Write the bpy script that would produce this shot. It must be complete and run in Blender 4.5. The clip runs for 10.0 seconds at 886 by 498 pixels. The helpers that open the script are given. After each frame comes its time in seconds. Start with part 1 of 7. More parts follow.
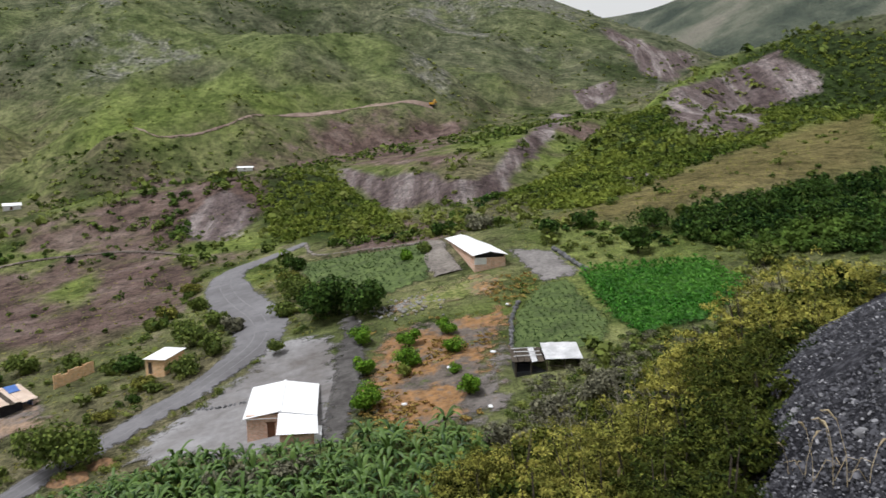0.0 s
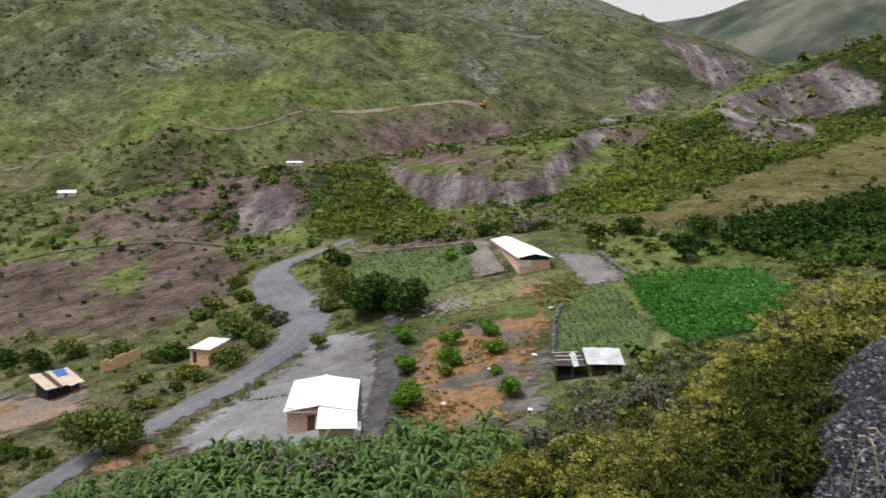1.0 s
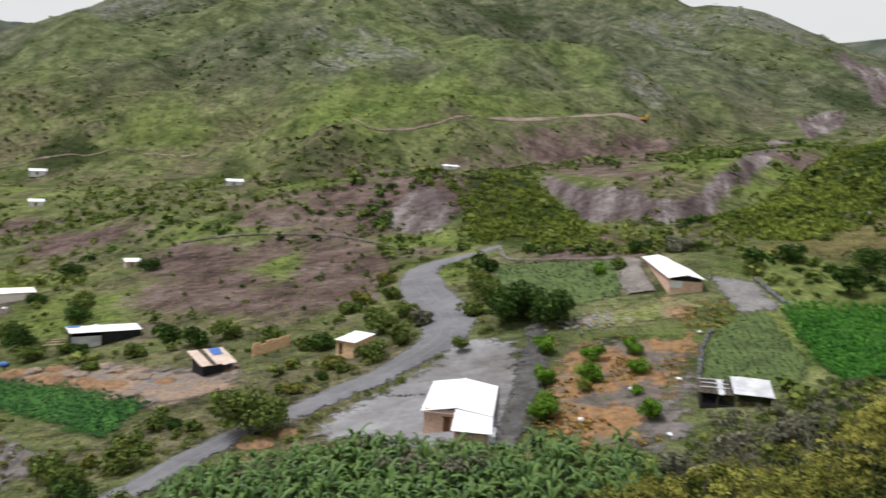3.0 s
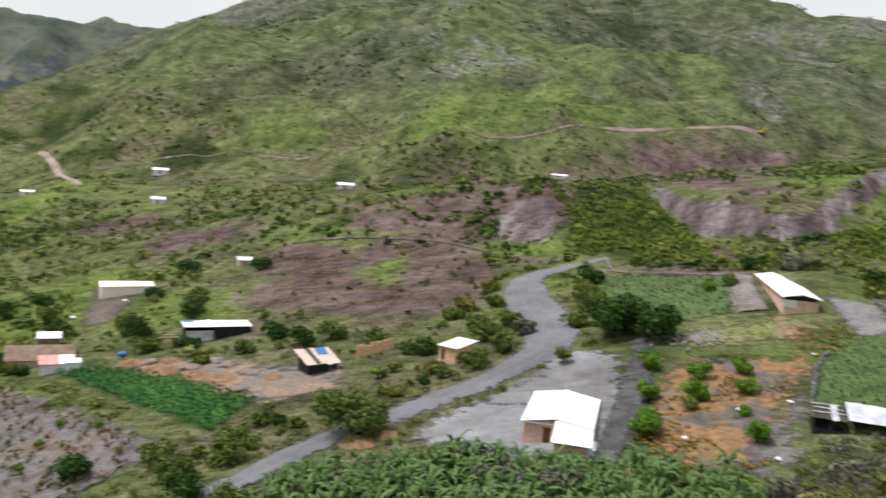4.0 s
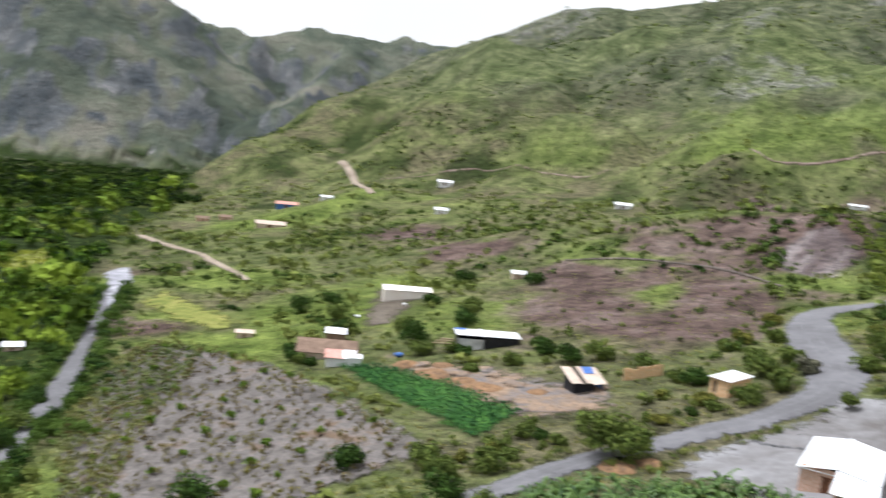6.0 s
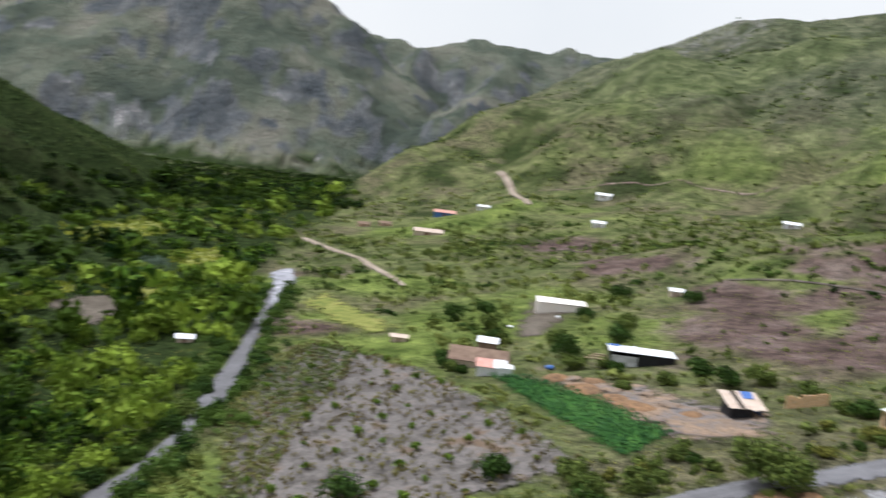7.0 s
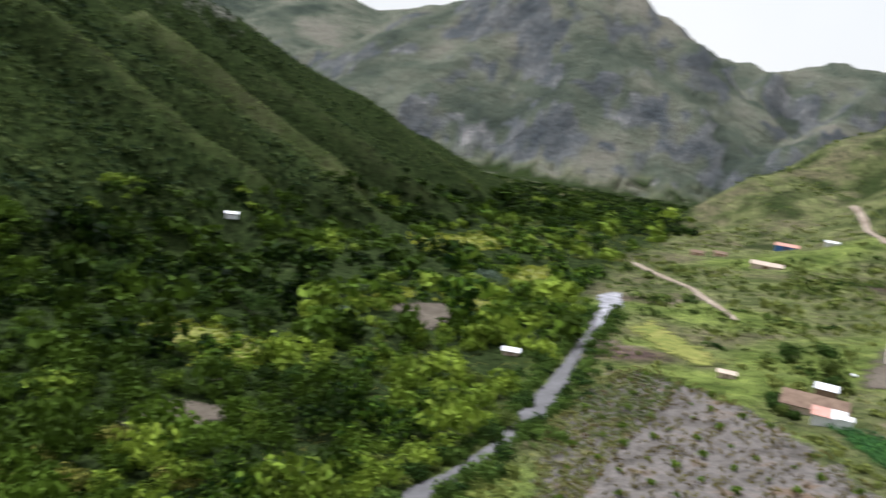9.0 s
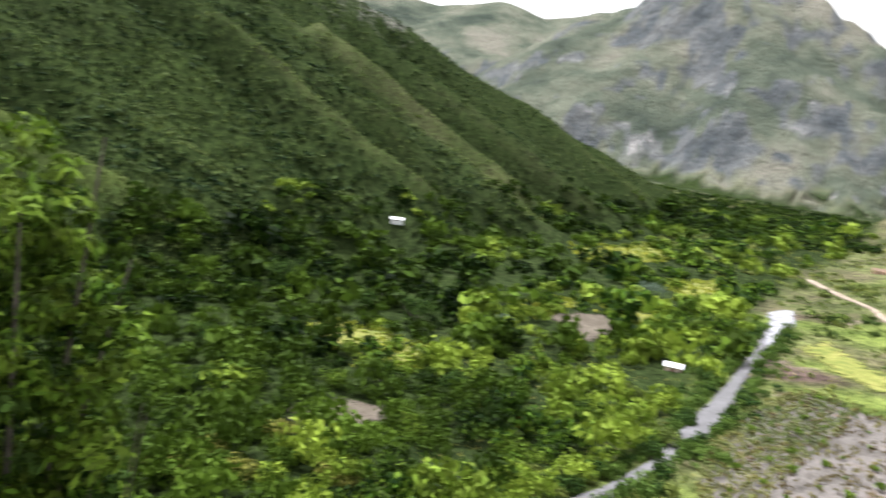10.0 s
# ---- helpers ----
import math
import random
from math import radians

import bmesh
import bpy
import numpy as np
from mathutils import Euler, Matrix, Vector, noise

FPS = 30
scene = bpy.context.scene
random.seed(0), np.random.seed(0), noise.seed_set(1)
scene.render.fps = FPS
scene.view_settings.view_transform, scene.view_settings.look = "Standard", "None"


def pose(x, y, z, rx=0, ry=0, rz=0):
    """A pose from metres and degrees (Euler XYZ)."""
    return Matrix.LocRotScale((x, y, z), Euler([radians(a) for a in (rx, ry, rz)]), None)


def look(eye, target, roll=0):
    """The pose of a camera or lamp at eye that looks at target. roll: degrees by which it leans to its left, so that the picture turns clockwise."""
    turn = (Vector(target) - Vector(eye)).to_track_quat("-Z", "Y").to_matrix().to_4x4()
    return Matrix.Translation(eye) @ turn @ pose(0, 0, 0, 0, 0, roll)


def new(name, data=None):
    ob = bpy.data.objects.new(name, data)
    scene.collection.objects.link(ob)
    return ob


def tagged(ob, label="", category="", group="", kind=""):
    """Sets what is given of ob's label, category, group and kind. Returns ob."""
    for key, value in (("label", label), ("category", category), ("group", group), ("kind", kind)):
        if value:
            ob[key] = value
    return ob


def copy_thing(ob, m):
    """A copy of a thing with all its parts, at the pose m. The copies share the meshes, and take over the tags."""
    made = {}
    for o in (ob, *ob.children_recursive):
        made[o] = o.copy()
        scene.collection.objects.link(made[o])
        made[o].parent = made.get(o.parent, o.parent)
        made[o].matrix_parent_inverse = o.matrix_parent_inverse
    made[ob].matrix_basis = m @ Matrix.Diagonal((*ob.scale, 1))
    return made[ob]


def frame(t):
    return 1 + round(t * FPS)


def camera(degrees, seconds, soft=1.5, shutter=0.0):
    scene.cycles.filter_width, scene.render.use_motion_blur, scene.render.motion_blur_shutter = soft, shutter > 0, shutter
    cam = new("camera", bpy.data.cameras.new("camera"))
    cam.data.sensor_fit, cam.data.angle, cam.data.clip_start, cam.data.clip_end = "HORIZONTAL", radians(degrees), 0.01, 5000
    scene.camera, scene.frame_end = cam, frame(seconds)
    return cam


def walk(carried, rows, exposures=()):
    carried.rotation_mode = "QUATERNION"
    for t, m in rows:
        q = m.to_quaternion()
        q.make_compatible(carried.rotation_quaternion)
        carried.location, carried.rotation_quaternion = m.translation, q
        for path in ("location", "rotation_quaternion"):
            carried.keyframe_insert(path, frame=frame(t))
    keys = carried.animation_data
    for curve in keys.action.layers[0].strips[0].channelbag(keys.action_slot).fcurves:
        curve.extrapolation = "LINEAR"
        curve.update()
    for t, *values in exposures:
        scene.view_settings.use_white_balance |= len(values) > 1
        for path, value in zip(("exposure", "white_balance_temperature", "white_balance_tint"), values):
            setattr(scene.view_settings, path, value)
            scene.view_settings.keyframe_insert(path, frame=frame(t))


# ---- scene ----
cam = camera(50.564, 10.0, soft=1.5, shutter=1.0)
# seconds, then the turn of the camera in degrees: a person turning on the spot
ROWS = [
    (0.0, 82.00, 0.99, -0.14),
    (0.5, 81.99, 0.22, 1.21),
    (1.0, 82.02, -0.61, 2.85),
    (1.5, 82.04, -1.48, 4.79),
    (2.0, 82.07, -2.24, 7.00),
    (2.5, 82.11, -3.04, 9.56),
    (4.0, 82.11, -4.85, 19.12),
    (4.5, 82.03, -5.30, 22.93),
    (5.0, 81.89, -5.69, 27.09),
    (5.5, 81.73, -5.93, 31.54),
    (7.0, 81.09, -7.02, 45.92),
    (7.5, 80.79, -7.34, 51.03),
    (8.0, 80.48, -7.55, 56.14),
    (8.5, 80.17, -7.75, 61.29),
    (9.0, 79.82, -7.80, 66.44),
    (9.5, 79.42, -7.67, 71.59),
    (10.0, 79.00, -7.54, 76.48),
]
walk(cam, [(t, pose(0, 0, 70.0, rx, ry, rz)) for t, rx, ry, rz in ROWS], exposures=[(0.0, -0.36, 6350, 10), (2.5, -0.31, 6350, 10), (4.5, -0.04, 6200, 10), (5.5, 0.18, 6150, 10), (7.0, -0.1, 6050, 10), (8.0, -0.18, 6050, 10), (9.0, 0.0, 6150, 10), (10.0, 0.82, 6350, 10)])

# ---- light: a bright overcast sky ----
world = bpy.data.worlds.new("overcast_sky")
scene.world = world
world.use_nodes = True
wn, wl = world.node_tree.nodes, world.node_tree.links
sky = wn.new("ShaderNodeTexSky")
sky.sky_type, sky.sun_disc = "NISHITA", False
sky.sun_elevation, sky.sun_rotation = radians(64), radians(246)
sky.air_density, sky.dust_density = 1.0, 4.0
dim = wn.new("ShaderNodeMix")
dim.data_type = "RGBA"
dim.blend_type = "MULTIPLY"
dim.inputs[0].default_value = 1.0
dim.inputs[7].default_value = (0.10, 0.10, 0.10, 1)
cover = wn.new("ShaderNodeMix")
cover.data_type = "RGBA"
cover.inputs[0].default_value = 0.86
cloud_noise = wn.new("ShaderNodeTexNoise")
cloud_noise.inputs["Scale"].default_value = 3.0
cloud_noise.inputs["Detail"].default_value = 6.0
cloud = wn.new("ShaderNodeValToRGB")
cloud.color_ramp.elements[0].position, cloud.color_ramp.elements[0].color = 0.3, (1.66, 1.67, 1.66, 1)
cloud.color_ramp.elements[1].position, cloud.color_ramp.elements[1].color = 0.7, (1.84, 1.82, 1.78, 1)
wl.new(cloud_noise.outputs["Fac"], cloud.inputs[0])
wl.new(sky.outputs[0], dim.inputs[6])
wl.new(dim.outputs[2], cover.inputs[6])
wl.new(cloud.outputs[0], cover.inputs[7])
wl.new(cover.outputs[2], wn["Background"].inputs[0])
wn["Background"].inputs[1].default_value = 0.62
sun = new("sun", bpy.data.lights.new("sun", "SUN"))
sun.data.energy, sun.data.angle, sun.data.color = 4.5, radians(16), (0.985, 0.985, 1.0)
sun.matrix_world = look((0, 0, 400), (0.40 * 400, 0.18 * 400, -0.90 * 400 + 400))


# ---- terrain ----
def lattice(ix, iy, seed):
    h = (ix.astype(np.int64) * 374761393 + iy.astype(np.int64) * 668265263 + seed * 974711) & 0x7FFFFFFF
    h = ((h ^ (h >> 13)) * 1274126177) & 0x7FFFFFFF
    return ((h ^ (h >> 16)) & 0xFFFF) / 65535.0


def value_noise(x, y, seed=0):
    """Smooth noise from 0 to 1 over arrays."""
    ix, iy = np.floor(x), np.floor(y)
    fx, fy = x - ix, y - iy
    fx, fy = fx * fx * (3 - 2 * fx), fy * fy * (3 - 2 * fy)
    ix, iy = ix.astype(np.int64), iy.astype(np.int64)
    a, b = lattice(ix, iy, seed), lattice(ix + 1, iy, seed)
    c, d = lattice(ix, iy + 1, seed), lattice(ix + 1, iy + 1, seed)
    return (a * (1 - fx) + b * fx) * (1 - fy) + (c * (1 - fx) + d * fx) * fy


def fbm(x, y, size, octaves=4, seed=0):
    """Noise from about -1 to 1 with features of that size in metres."""
    total, weight, out = 0.0, 1.0, 0.0
    for k in range(octaves):
        out = out + weight * (2 * value_noise(x / size * 2**k + 17.3 * k, y / size * 2**k - 9.1 * k, seed + k) - 1)
        total += weight
        weight *= 0.5
    return out / total


def smooth(a, b, v):
    s = np.clip((v - a) / (b - a), 0, 1)
    return s * s * (3 - 2 * s)


def away(x, y, line):
    """The distance of every place to a line of (x, y) or (x, y, z)."""
    best = np.full(np.shape(x), 1e9)
    for p, q in zip(line, line[1:]):
        dx, dy = q[0] - p[0], q[1] - p[1]
        s = np.clip(((x - p[0]) * dx + (y - p[1]) * dy) / (dx * dx + dy * dy), 0, 1)
        best = np.minimum(best, np.hypot(x - p[0] - s * dx, y - p[1] - s * dy))
    return best


def ridge(x, y, line, steep, width):
    """A mountain: its crest line, the steepness of its flanks and the roundness of the crest."""
    best = np.full(np.shape(x), -1e9)
    for (x0, y0, z0), (x1, y1, z1) in zip(line, line[1:]):
        dx, dy = x1 - x0, y1 - y0
        s = np.clip(((x - x0) * dx + (y - y0) * dy) / (dx * dx + dy * dy), 0, 1)
        d = np.hypot(x - x0 - s * dx, y - y0 - s * dy)
        best = np.maximum(best, z0 + s * (z1 - z0) - steep * (np.sqrt(d * d + width * width) - width))
    return best


def flank(x, y, a, b, steep):
    """A sloping plane through the edge from a to b that falls away to the left of it."""
    dx, dy = b[0] - a[0], b[1] - a[1]
    length = math.hypot(dx, dy)
    s = ((x - a[0]) * dx + (y - a[1]) * dy) / length**2
    return a[2] + s * (b[2] - a[2]) + steep * ((x - a[0]) * -dy + (y - a[1]) * dx) / length


def join(a, b, k):
    """The higher of two surfaces, with a rounded joint k metres deep."""
    h = np.clip(0.5 + 0.5 * (a - b) / k, 0, 1)
    return b + (a - b) * h + k * h * (1 - h)


EYE = 70.0
HILL = [(-554, 395, -26), (-555, 410, -21), (-572, 453, -5), (-599, 530, 24), (-626, 619, 48), (-636, 706, 70), (-635, 824, 121), (-480, 920, 152), (-430, 940, 190), (-260, 1030, 236), (-90, 1060, 230), (60, 1040, 200), (120, 1000, 174), (165, 990, 140), (220, 975, 106), (275, 960, 84), (350, 900, 40)]
SPUR_LEFT = [(-450, -600, 330), (-560, -130, 185), (-617, 98, 99), (-650, 210, 54), (-700, 400, -16)]
PEAK = [(-2300, 350, 120), (-1750, 560, 84), (-1640, 640, 200), (-1560, 850, 340), (-1420, 960, 260), (-1480, 1180, 162), (-1435, 1255, 186), (-1390, 1310, 186), (-1350, 1370, 212), (-1290, 1440, 222), (-1180, 1580, 198), (-700, 1900, 240)]
PEAK_SPURS = [[(-1530, 869, 324), (-1354, 775, 165), (-1195, 690, 34), (-1052, 617, -58)], [(-1417, 966, 250), (-1291, 911, 131), (-1154, 845, 30), (-1031, 791, -32)], [(-1617, 720, 237), (-1514, 655, 139), (-1362, 578, 31)], [(-1393, 1299, 183), (-1230, 1085, 93), (-1088, 913, 10)], [(-1279, 1445, 208), (-1131, 1188, 96), (-1007, 973, 33)]]
BENCHES = [[(-124, 620, 111.3), (-105, 638, 121.3), (-72, 688, 130.6), (-39, 681, 123.5), (-11, 681, 113.2)], [(-168, 484, 63.7), (-147, 515, 72.8), (-116, 541, 83.4), (-79, 607, 92.0), (-22, 636, 99.4)], [(-243, 519, 48.8), (-207, 507, 52.5), (-169, 486, 57.0), (-143, 499, 60.6), (-119, 524, 64.2), (-90, 540, 69.3), (-65, 579, 74.5), (-28, 595, 79.2), (-2, 626, 81.8), (11, 596, 72.5)], [(-348, 556, 70.0), (-327, 566, 75.4), (-302, 569, 76.1), (-268, 562, 73.3)], [(-416, 558, 72.4), (-376, 584, 85.3), (-357, 613, 101.4)], [(-291, 689, 134.4), (-258, 701, 147.0), (-220, 726, 157.2)], [(-192, 601, 100.7), (-169, 640, 115.2), (-136, 643, 118.5)]]
SIDE_SPURS = [[(-440, 1, 83.1), (-427, 25, 67.3), (-413, 49, 49.4), (-400, 71, 32.4), (-392, 88, 22.9)], [(-342, -38, 52.6), (-335, -24, 46.4), (-332, -10, 39.9), (-325, 17, 28.4), (-328, 36, 24.0), (-331, 52, 20.7)], [(-308, -60, 40.6), (-299, -43, 31.6), (-293, -26, 25.6), (-291, -4, 17.8)], [(-506, 53, 84.5), (-513, 86, 65.5), (-495, 122, 40.8), (-476, 158, 19.2)]]
SIDE_GULLIES = [[(-452, -70), (-440, -40), (-423, -9), (-414, 10), (-392, 26), (-378, 40), (-368, 58), (-340, 75)], [(-500, -10), (-478, 27), (-467, 59), (-470, 92), (-435, 121), (-410, 140)], [(-345, -75), (-337, -37), (-327, -15), (-325, 7), (-318, 25)], [(-583, 110), (-570, 150), (-540, 190), (-520, 220)]]
FAR_LEFT = [(-3400, -300, 420), (-3250, 350, 330), (-3150, 720, 270), (-3030, 900, 300), (-2950, 1030, 262), (-2900, 1200, 300), (-2700, 1500, 260)]
FAR_RIGHT = [(-100, 2700, 310), (422, 2667, 332), (561, 2640, 352), (699, 2608, 398), (923, 2537, 485), (1141, 2447, 570), (1700, 2000, 640)]
SPUR_RIGHT = [(60, 285, 50), (105, 420, 83), (150, 490, 101), (185, 460, 112), (260, 440, 124), (420, 400, 178)]
MEADOW = [(22, 188, 49), (60, 205, 53), (120, 250, 66), (220, 290, 84)]
SHELF_CREST = [(-150, 296, 37), (-105, 302, 47), (-60, 306, 52.8), (-36, 302, 52.8), (-22, 262, 47), (-8, 215, 43)]
STREAM = [(110, 480), (56, 380), (40, 330), (26, 288), (8, 268), (-10, 276), (-30, 330), (-60, 352), (-120, 345)]
BANK = [(6, -40, 69), (3, -4, 68.2), (7, 8, 67.4), (17, 30, 65.3), (44, 66, 61), (84, 100, 61), (160, 130, 74)]

HOLLOW = [(1.0, 8), (3.2, 20), (7.5, 38)]


def height(x, y):
    """The ground's height in metres over the valley."""
    x, y = np.asarray(x, float), np.asarray(y, float)
    r = np.hypot(x, y)
    right = smooth(-260, -60, x)
    floor = 22.5 + 0.16 * np.minimum(x, 70) + 0.10 * (y - right * 0.85 * np.clip(y - 330, 0, None))
    down = (-x + y) * 0.7071
    bottom = 3.0 - 0.048 * np.clip(down - 260, 0, None)
    z = join(floor, bottom, 12)
    big = fbm(x, y, 260, 4, 3)
    mound = fbm(x + 0.3 * y, y - 0.3 * x, 120, 3, 99)
    gully = fbm(x + 0.4 * y, y * 0.35 - 0.3 * x, 90, 4, 11)
    calm = (1 - 0.72 * smooth(40, 140, x)) * (1 - 0.75 * smooth(-520, -680, x))
    z = join(z, -join(-ridge(x, y, HILL, 0.42, 60), -flank(x, y, (-635, 824, 124), (-560, 420, -15), 0.75), 10) + calm * (12 * big + 8 * gully) + calm * (30 * mound + 12 * fbm(x, y, 55, 3, 97)) * smooth(330, 520, r), 22)
    for line in BENCHES:
        z = join(z, ridge(x, y, line, 0.78, 4) + 2.0 * fbm(x, y, 30, 3, 98), 5)
    z = z + 5 * mound * smooth(230, 330, r) * (1 - smooth(450, 600, r))
    fold = np.abs(fbm(0.9 * x - 0.44 * y, 0.10 * (0.44 * x + 0.9 * y), 78, 3, 21))
    z = join(z, ridge(x, y, SPUR_LEFT, 0.64, 14) + 48 * (fold - 0.25) * smooth(6, 110, away(x, y, SPUR_LEFT)) + 4 * fbm(x, y, 45, 3, 22), 14)
    for line in SIDE_SPURS:
        z = join(z, ridge(x, y, line, 0.85, 3) + 3 * fbm(x, y, 30, 3, 23), 4)
    for line in SIDE_GULLIES:
        z = z - 11 * np.exp(-((away(x, y, line) / 13) ** 2))
    crag = np.abs(fbm(x, y, 330, 5, 31))
    mountain = ridge(x, y, PEAK, 0.74, 8)
    for line in PEAK_SPURS:
        mountain = join(mountain, ridge(x, y, line, 0.85, 6), 10)
    z = join(z, mountain + (75 * (0.22 - crag) + 26 * fbm(x, y, 90, 4, 33)) * smooth(1000, 1400, r), 20)
    z = join(z, ridge(x, y, FAR_LEFT, 0.42, 60) + 16 * fbm(x, y, 600, 4, 41), 30)
    z = join(z, ridge(x, y, FAR_RIGHT, 0.55, 40) + 22 * fbm(x, y, 300, 4, 51), 30)
    z = join(z, ridge(x, y, SPUR_RIGHT, 0.60, 10) + 5 * gully, 8)
    z = join(z, ridge(x, y, MEADOW, 0.33, 14) + 1.5 * gully, 6)
    z = join(z, ridge(x, y, SHELF_CREST, 0.36, 6) + 1.2 * gully, 4)
    z = z - 9 * np.exp(-((away(x, y, STREAM) / 13) ** 2))
    z = join(z, ridge(x, y, BANK, 0.70, 2.5) + 0.8 * fbm(x, y, 14, 3, 61), 3)
    z = z - 2.0 * np.exp(-((away(x, y, HOLLOW) / 3.2) ** 2))
    return z + 0.35 * fbm(x, y, 16, 3, 71) * smooth(20, 60, r)
# ---- end of terrain ----


# ---- materials ----
def shade(name, rough=0.9):
    """A new material: its nodes, its links and its surface shader."""
    m = bpy.data.materials.new(name)
    m.use_nodes = True
    n, l = m.node_tree.nodes, m.node_tree.links
    s = n["Principled BSDF"]
    s.inputs["Roughness"].default_value = rough
    s.inputs["Specular IOR Level"].default_value = 0.25
    return m, n, l, s


def noise_node(n, l, scale, detail=5.0, rough=0.6, where=None):
    t = n.new("ShaderNodeTexNoise")
    t.inputs["Scale"].default_value = scale
    t.inputs["Detail"].default_value = detail
    t.inputs["Roughness"].default_value = rough
    if where is not None:
        l.new(where, t.inputs["Vector"])
    return t.outputs["Fac"]


def ramp(n, l, value, stops):
    r = n.new("ShaderNodeValToRGB")
    e = r.color_ramp.elements
    e[0].position, e[0].color = stops[0][0], (*stops[0][1], 1)
    e[1].position, e[1].color = stops[-1][0], (*stops[-1][1], 1)
    for p, c in stops[1:-1]:
        e.new(p).color = (*c, 1)
    l.new(value, r.inputs[0])
    return r.outputs[0]


def blend(n, l, value, a, b, kind="MIX"):
    m = n.new("ShaderNodeMix")
    m.data_type, m.blend_type = "RGBA", kind
    for k, v in ((0, value), (6, a), (7, b)):
        if isinstance(v, (int, float)):
            m.inputs[k].default_value = v
        elif isinstance(v, tuple):
            m.inputs[k].default_value = (*v, 1)
        else:
            l.new(v, m.inputs[k])
    return m.outputs[2]


def calc(n, l, op, a, b=None):
    m = n.new("ShaderNodeMath")
    m.operation = op
    m.use_clamp = True
    for k, v in enumerate((a, b)):
        if v is None:
            continue
        if isinstance(v, (int, float)):
            m.inputs[k].default_value = v
        else:
            l.new(v, m.inputs[k])
    return m.outputs[0]


def relief(n, l, s, value, strength, distance):
    b = n.new("ShaderNodeBump")
    b.inputs["Strength"].default_value, b.inputs["Distance"].default_value = strength, distance
    l.new(value, b.inputs["Height"])
    l.new(b.outputs[0], s.inputs["Normal"])


def coords(n):
    return n.new("ShaderNodeNewGeometry").outputs["Position"]


def attr(n, name):
    a = n.new("ShaderNodeAttribute")
    a.attribute_name = name
    return a.outputs["Fac"]


def plain(name, a, b, scale, rough=0.85, bump=0.3, depth=0.02, fine=None, metal=0.0):
    """A surface that varies between two colours at two scales."""
    m, n, l, s = shade(name, rough)
    where = coords(n)
    v = noise_node(n, l, scale, 6, 0.65, where)
    w = noise_node(n, l, fine or scale * 9, 4, 0.7, where)
    c = ramp(n, l, v, [(0.38, a), (0.62, b)])
    dark = tuple(0.6 * (p + q) / 2 for p, q in zip(a, b))
    c = blend(n, l, ramp(n, l, w, [(0.35, (0, 0, 0)), (0.75, (0.55, 0.55, 0.55))]), c, dark)
    l.new(c, s.inputs["Base Color"])
    s.inputs["Metallic"].default_value = metal
    relief(n, l, s, w, bump, depth)
    return m


def ragged(m, wide=1.6, scale=0.7):
    """Lets the edge of a plot run out unevenly into the land round it."""
    n, l = m.node_tree.nodes, m.node_tree.links
    v = noise_node(n, l, scale, 6, 0.7, coords(n))
    d = n.new("ShaderNodeMath")
    d.operation = "DIVIDE"
    l.new(attr(n, "edge"), d.inputs[0])
    d.inputs[1].default_value = wide
    gate = n.new("ShaderNodeMapRange")
    gate.inputs["From Min"].default_value, gate.inputs["From Max"].default_value = -0.22, 0.32
    lead = n.new("ShaderNodeMath")
    lead.operation = "SUBTRACT"
    shift = n.new("ShaderNodeMath")
    shift.operation = "MULTIPLY_ADD"
    l.new(v, shift.inputs[0])
    shift.inputs[1].default_value, shift.inputs[2].default_value = 3.2, -1.15
    l.new(d.outputs[0], lead.inputs[0])
    l.new(shift.outputs[0], lead.inputs[1])
    l.new(lead.outputs[0], gate.inputs["Value"])
    clear = n.new("ShaderNodeBsdfTransparent")
    mixer = n.new("ShaderNodeMixShader")
    out = n["Material Output"].inputs[0]
    surface = out.links[0].from_socket
    l.new(gate.outputs[0], mixer.inputs[0])
    l.new(clear.outputs[0], mixer.inputs[1])
    l.new(surface, mixer.inputs[2])
    l.new(mixer.outputs[0], out)
    return m


def mottled(name, stops, scale, rough=0.95, bump=0.6, depth=0.10, fine=1.6, grain=0.4):
    """Rough ground of several colours, with a grain."""
    m, n, l, s = shade(name, rough)
    s.inputs["Specular IOR Level"].default_value = 0.1
    where = coords(n)
    v = noise_node(n, l, scale, 9, 0.72, where)
    w = noise_node(n, l, fine, 7, 0.75, where)
    count = len(stops)
    c = ramp(n, l, v, [(0.34 + 0.32 * k / (count - 1), col) for k, col in enumerate(stops)])
    c = blend(n, l, 1.0, c, ramp(n, l, w, [(0.34, (1 - grain, 1 - grain, 1 - grain)), (0.5, (0.97, 0.97, 0.97)), (0.66, (1 + 0.6 * grain, 1 + 0.58 * grain, 1 + 0.55 * grain))]), "MULTIPLY")
    l.new(c, s.inputs["Base Color"])
    relief(n, l, s, w, bump, depth)
    return m


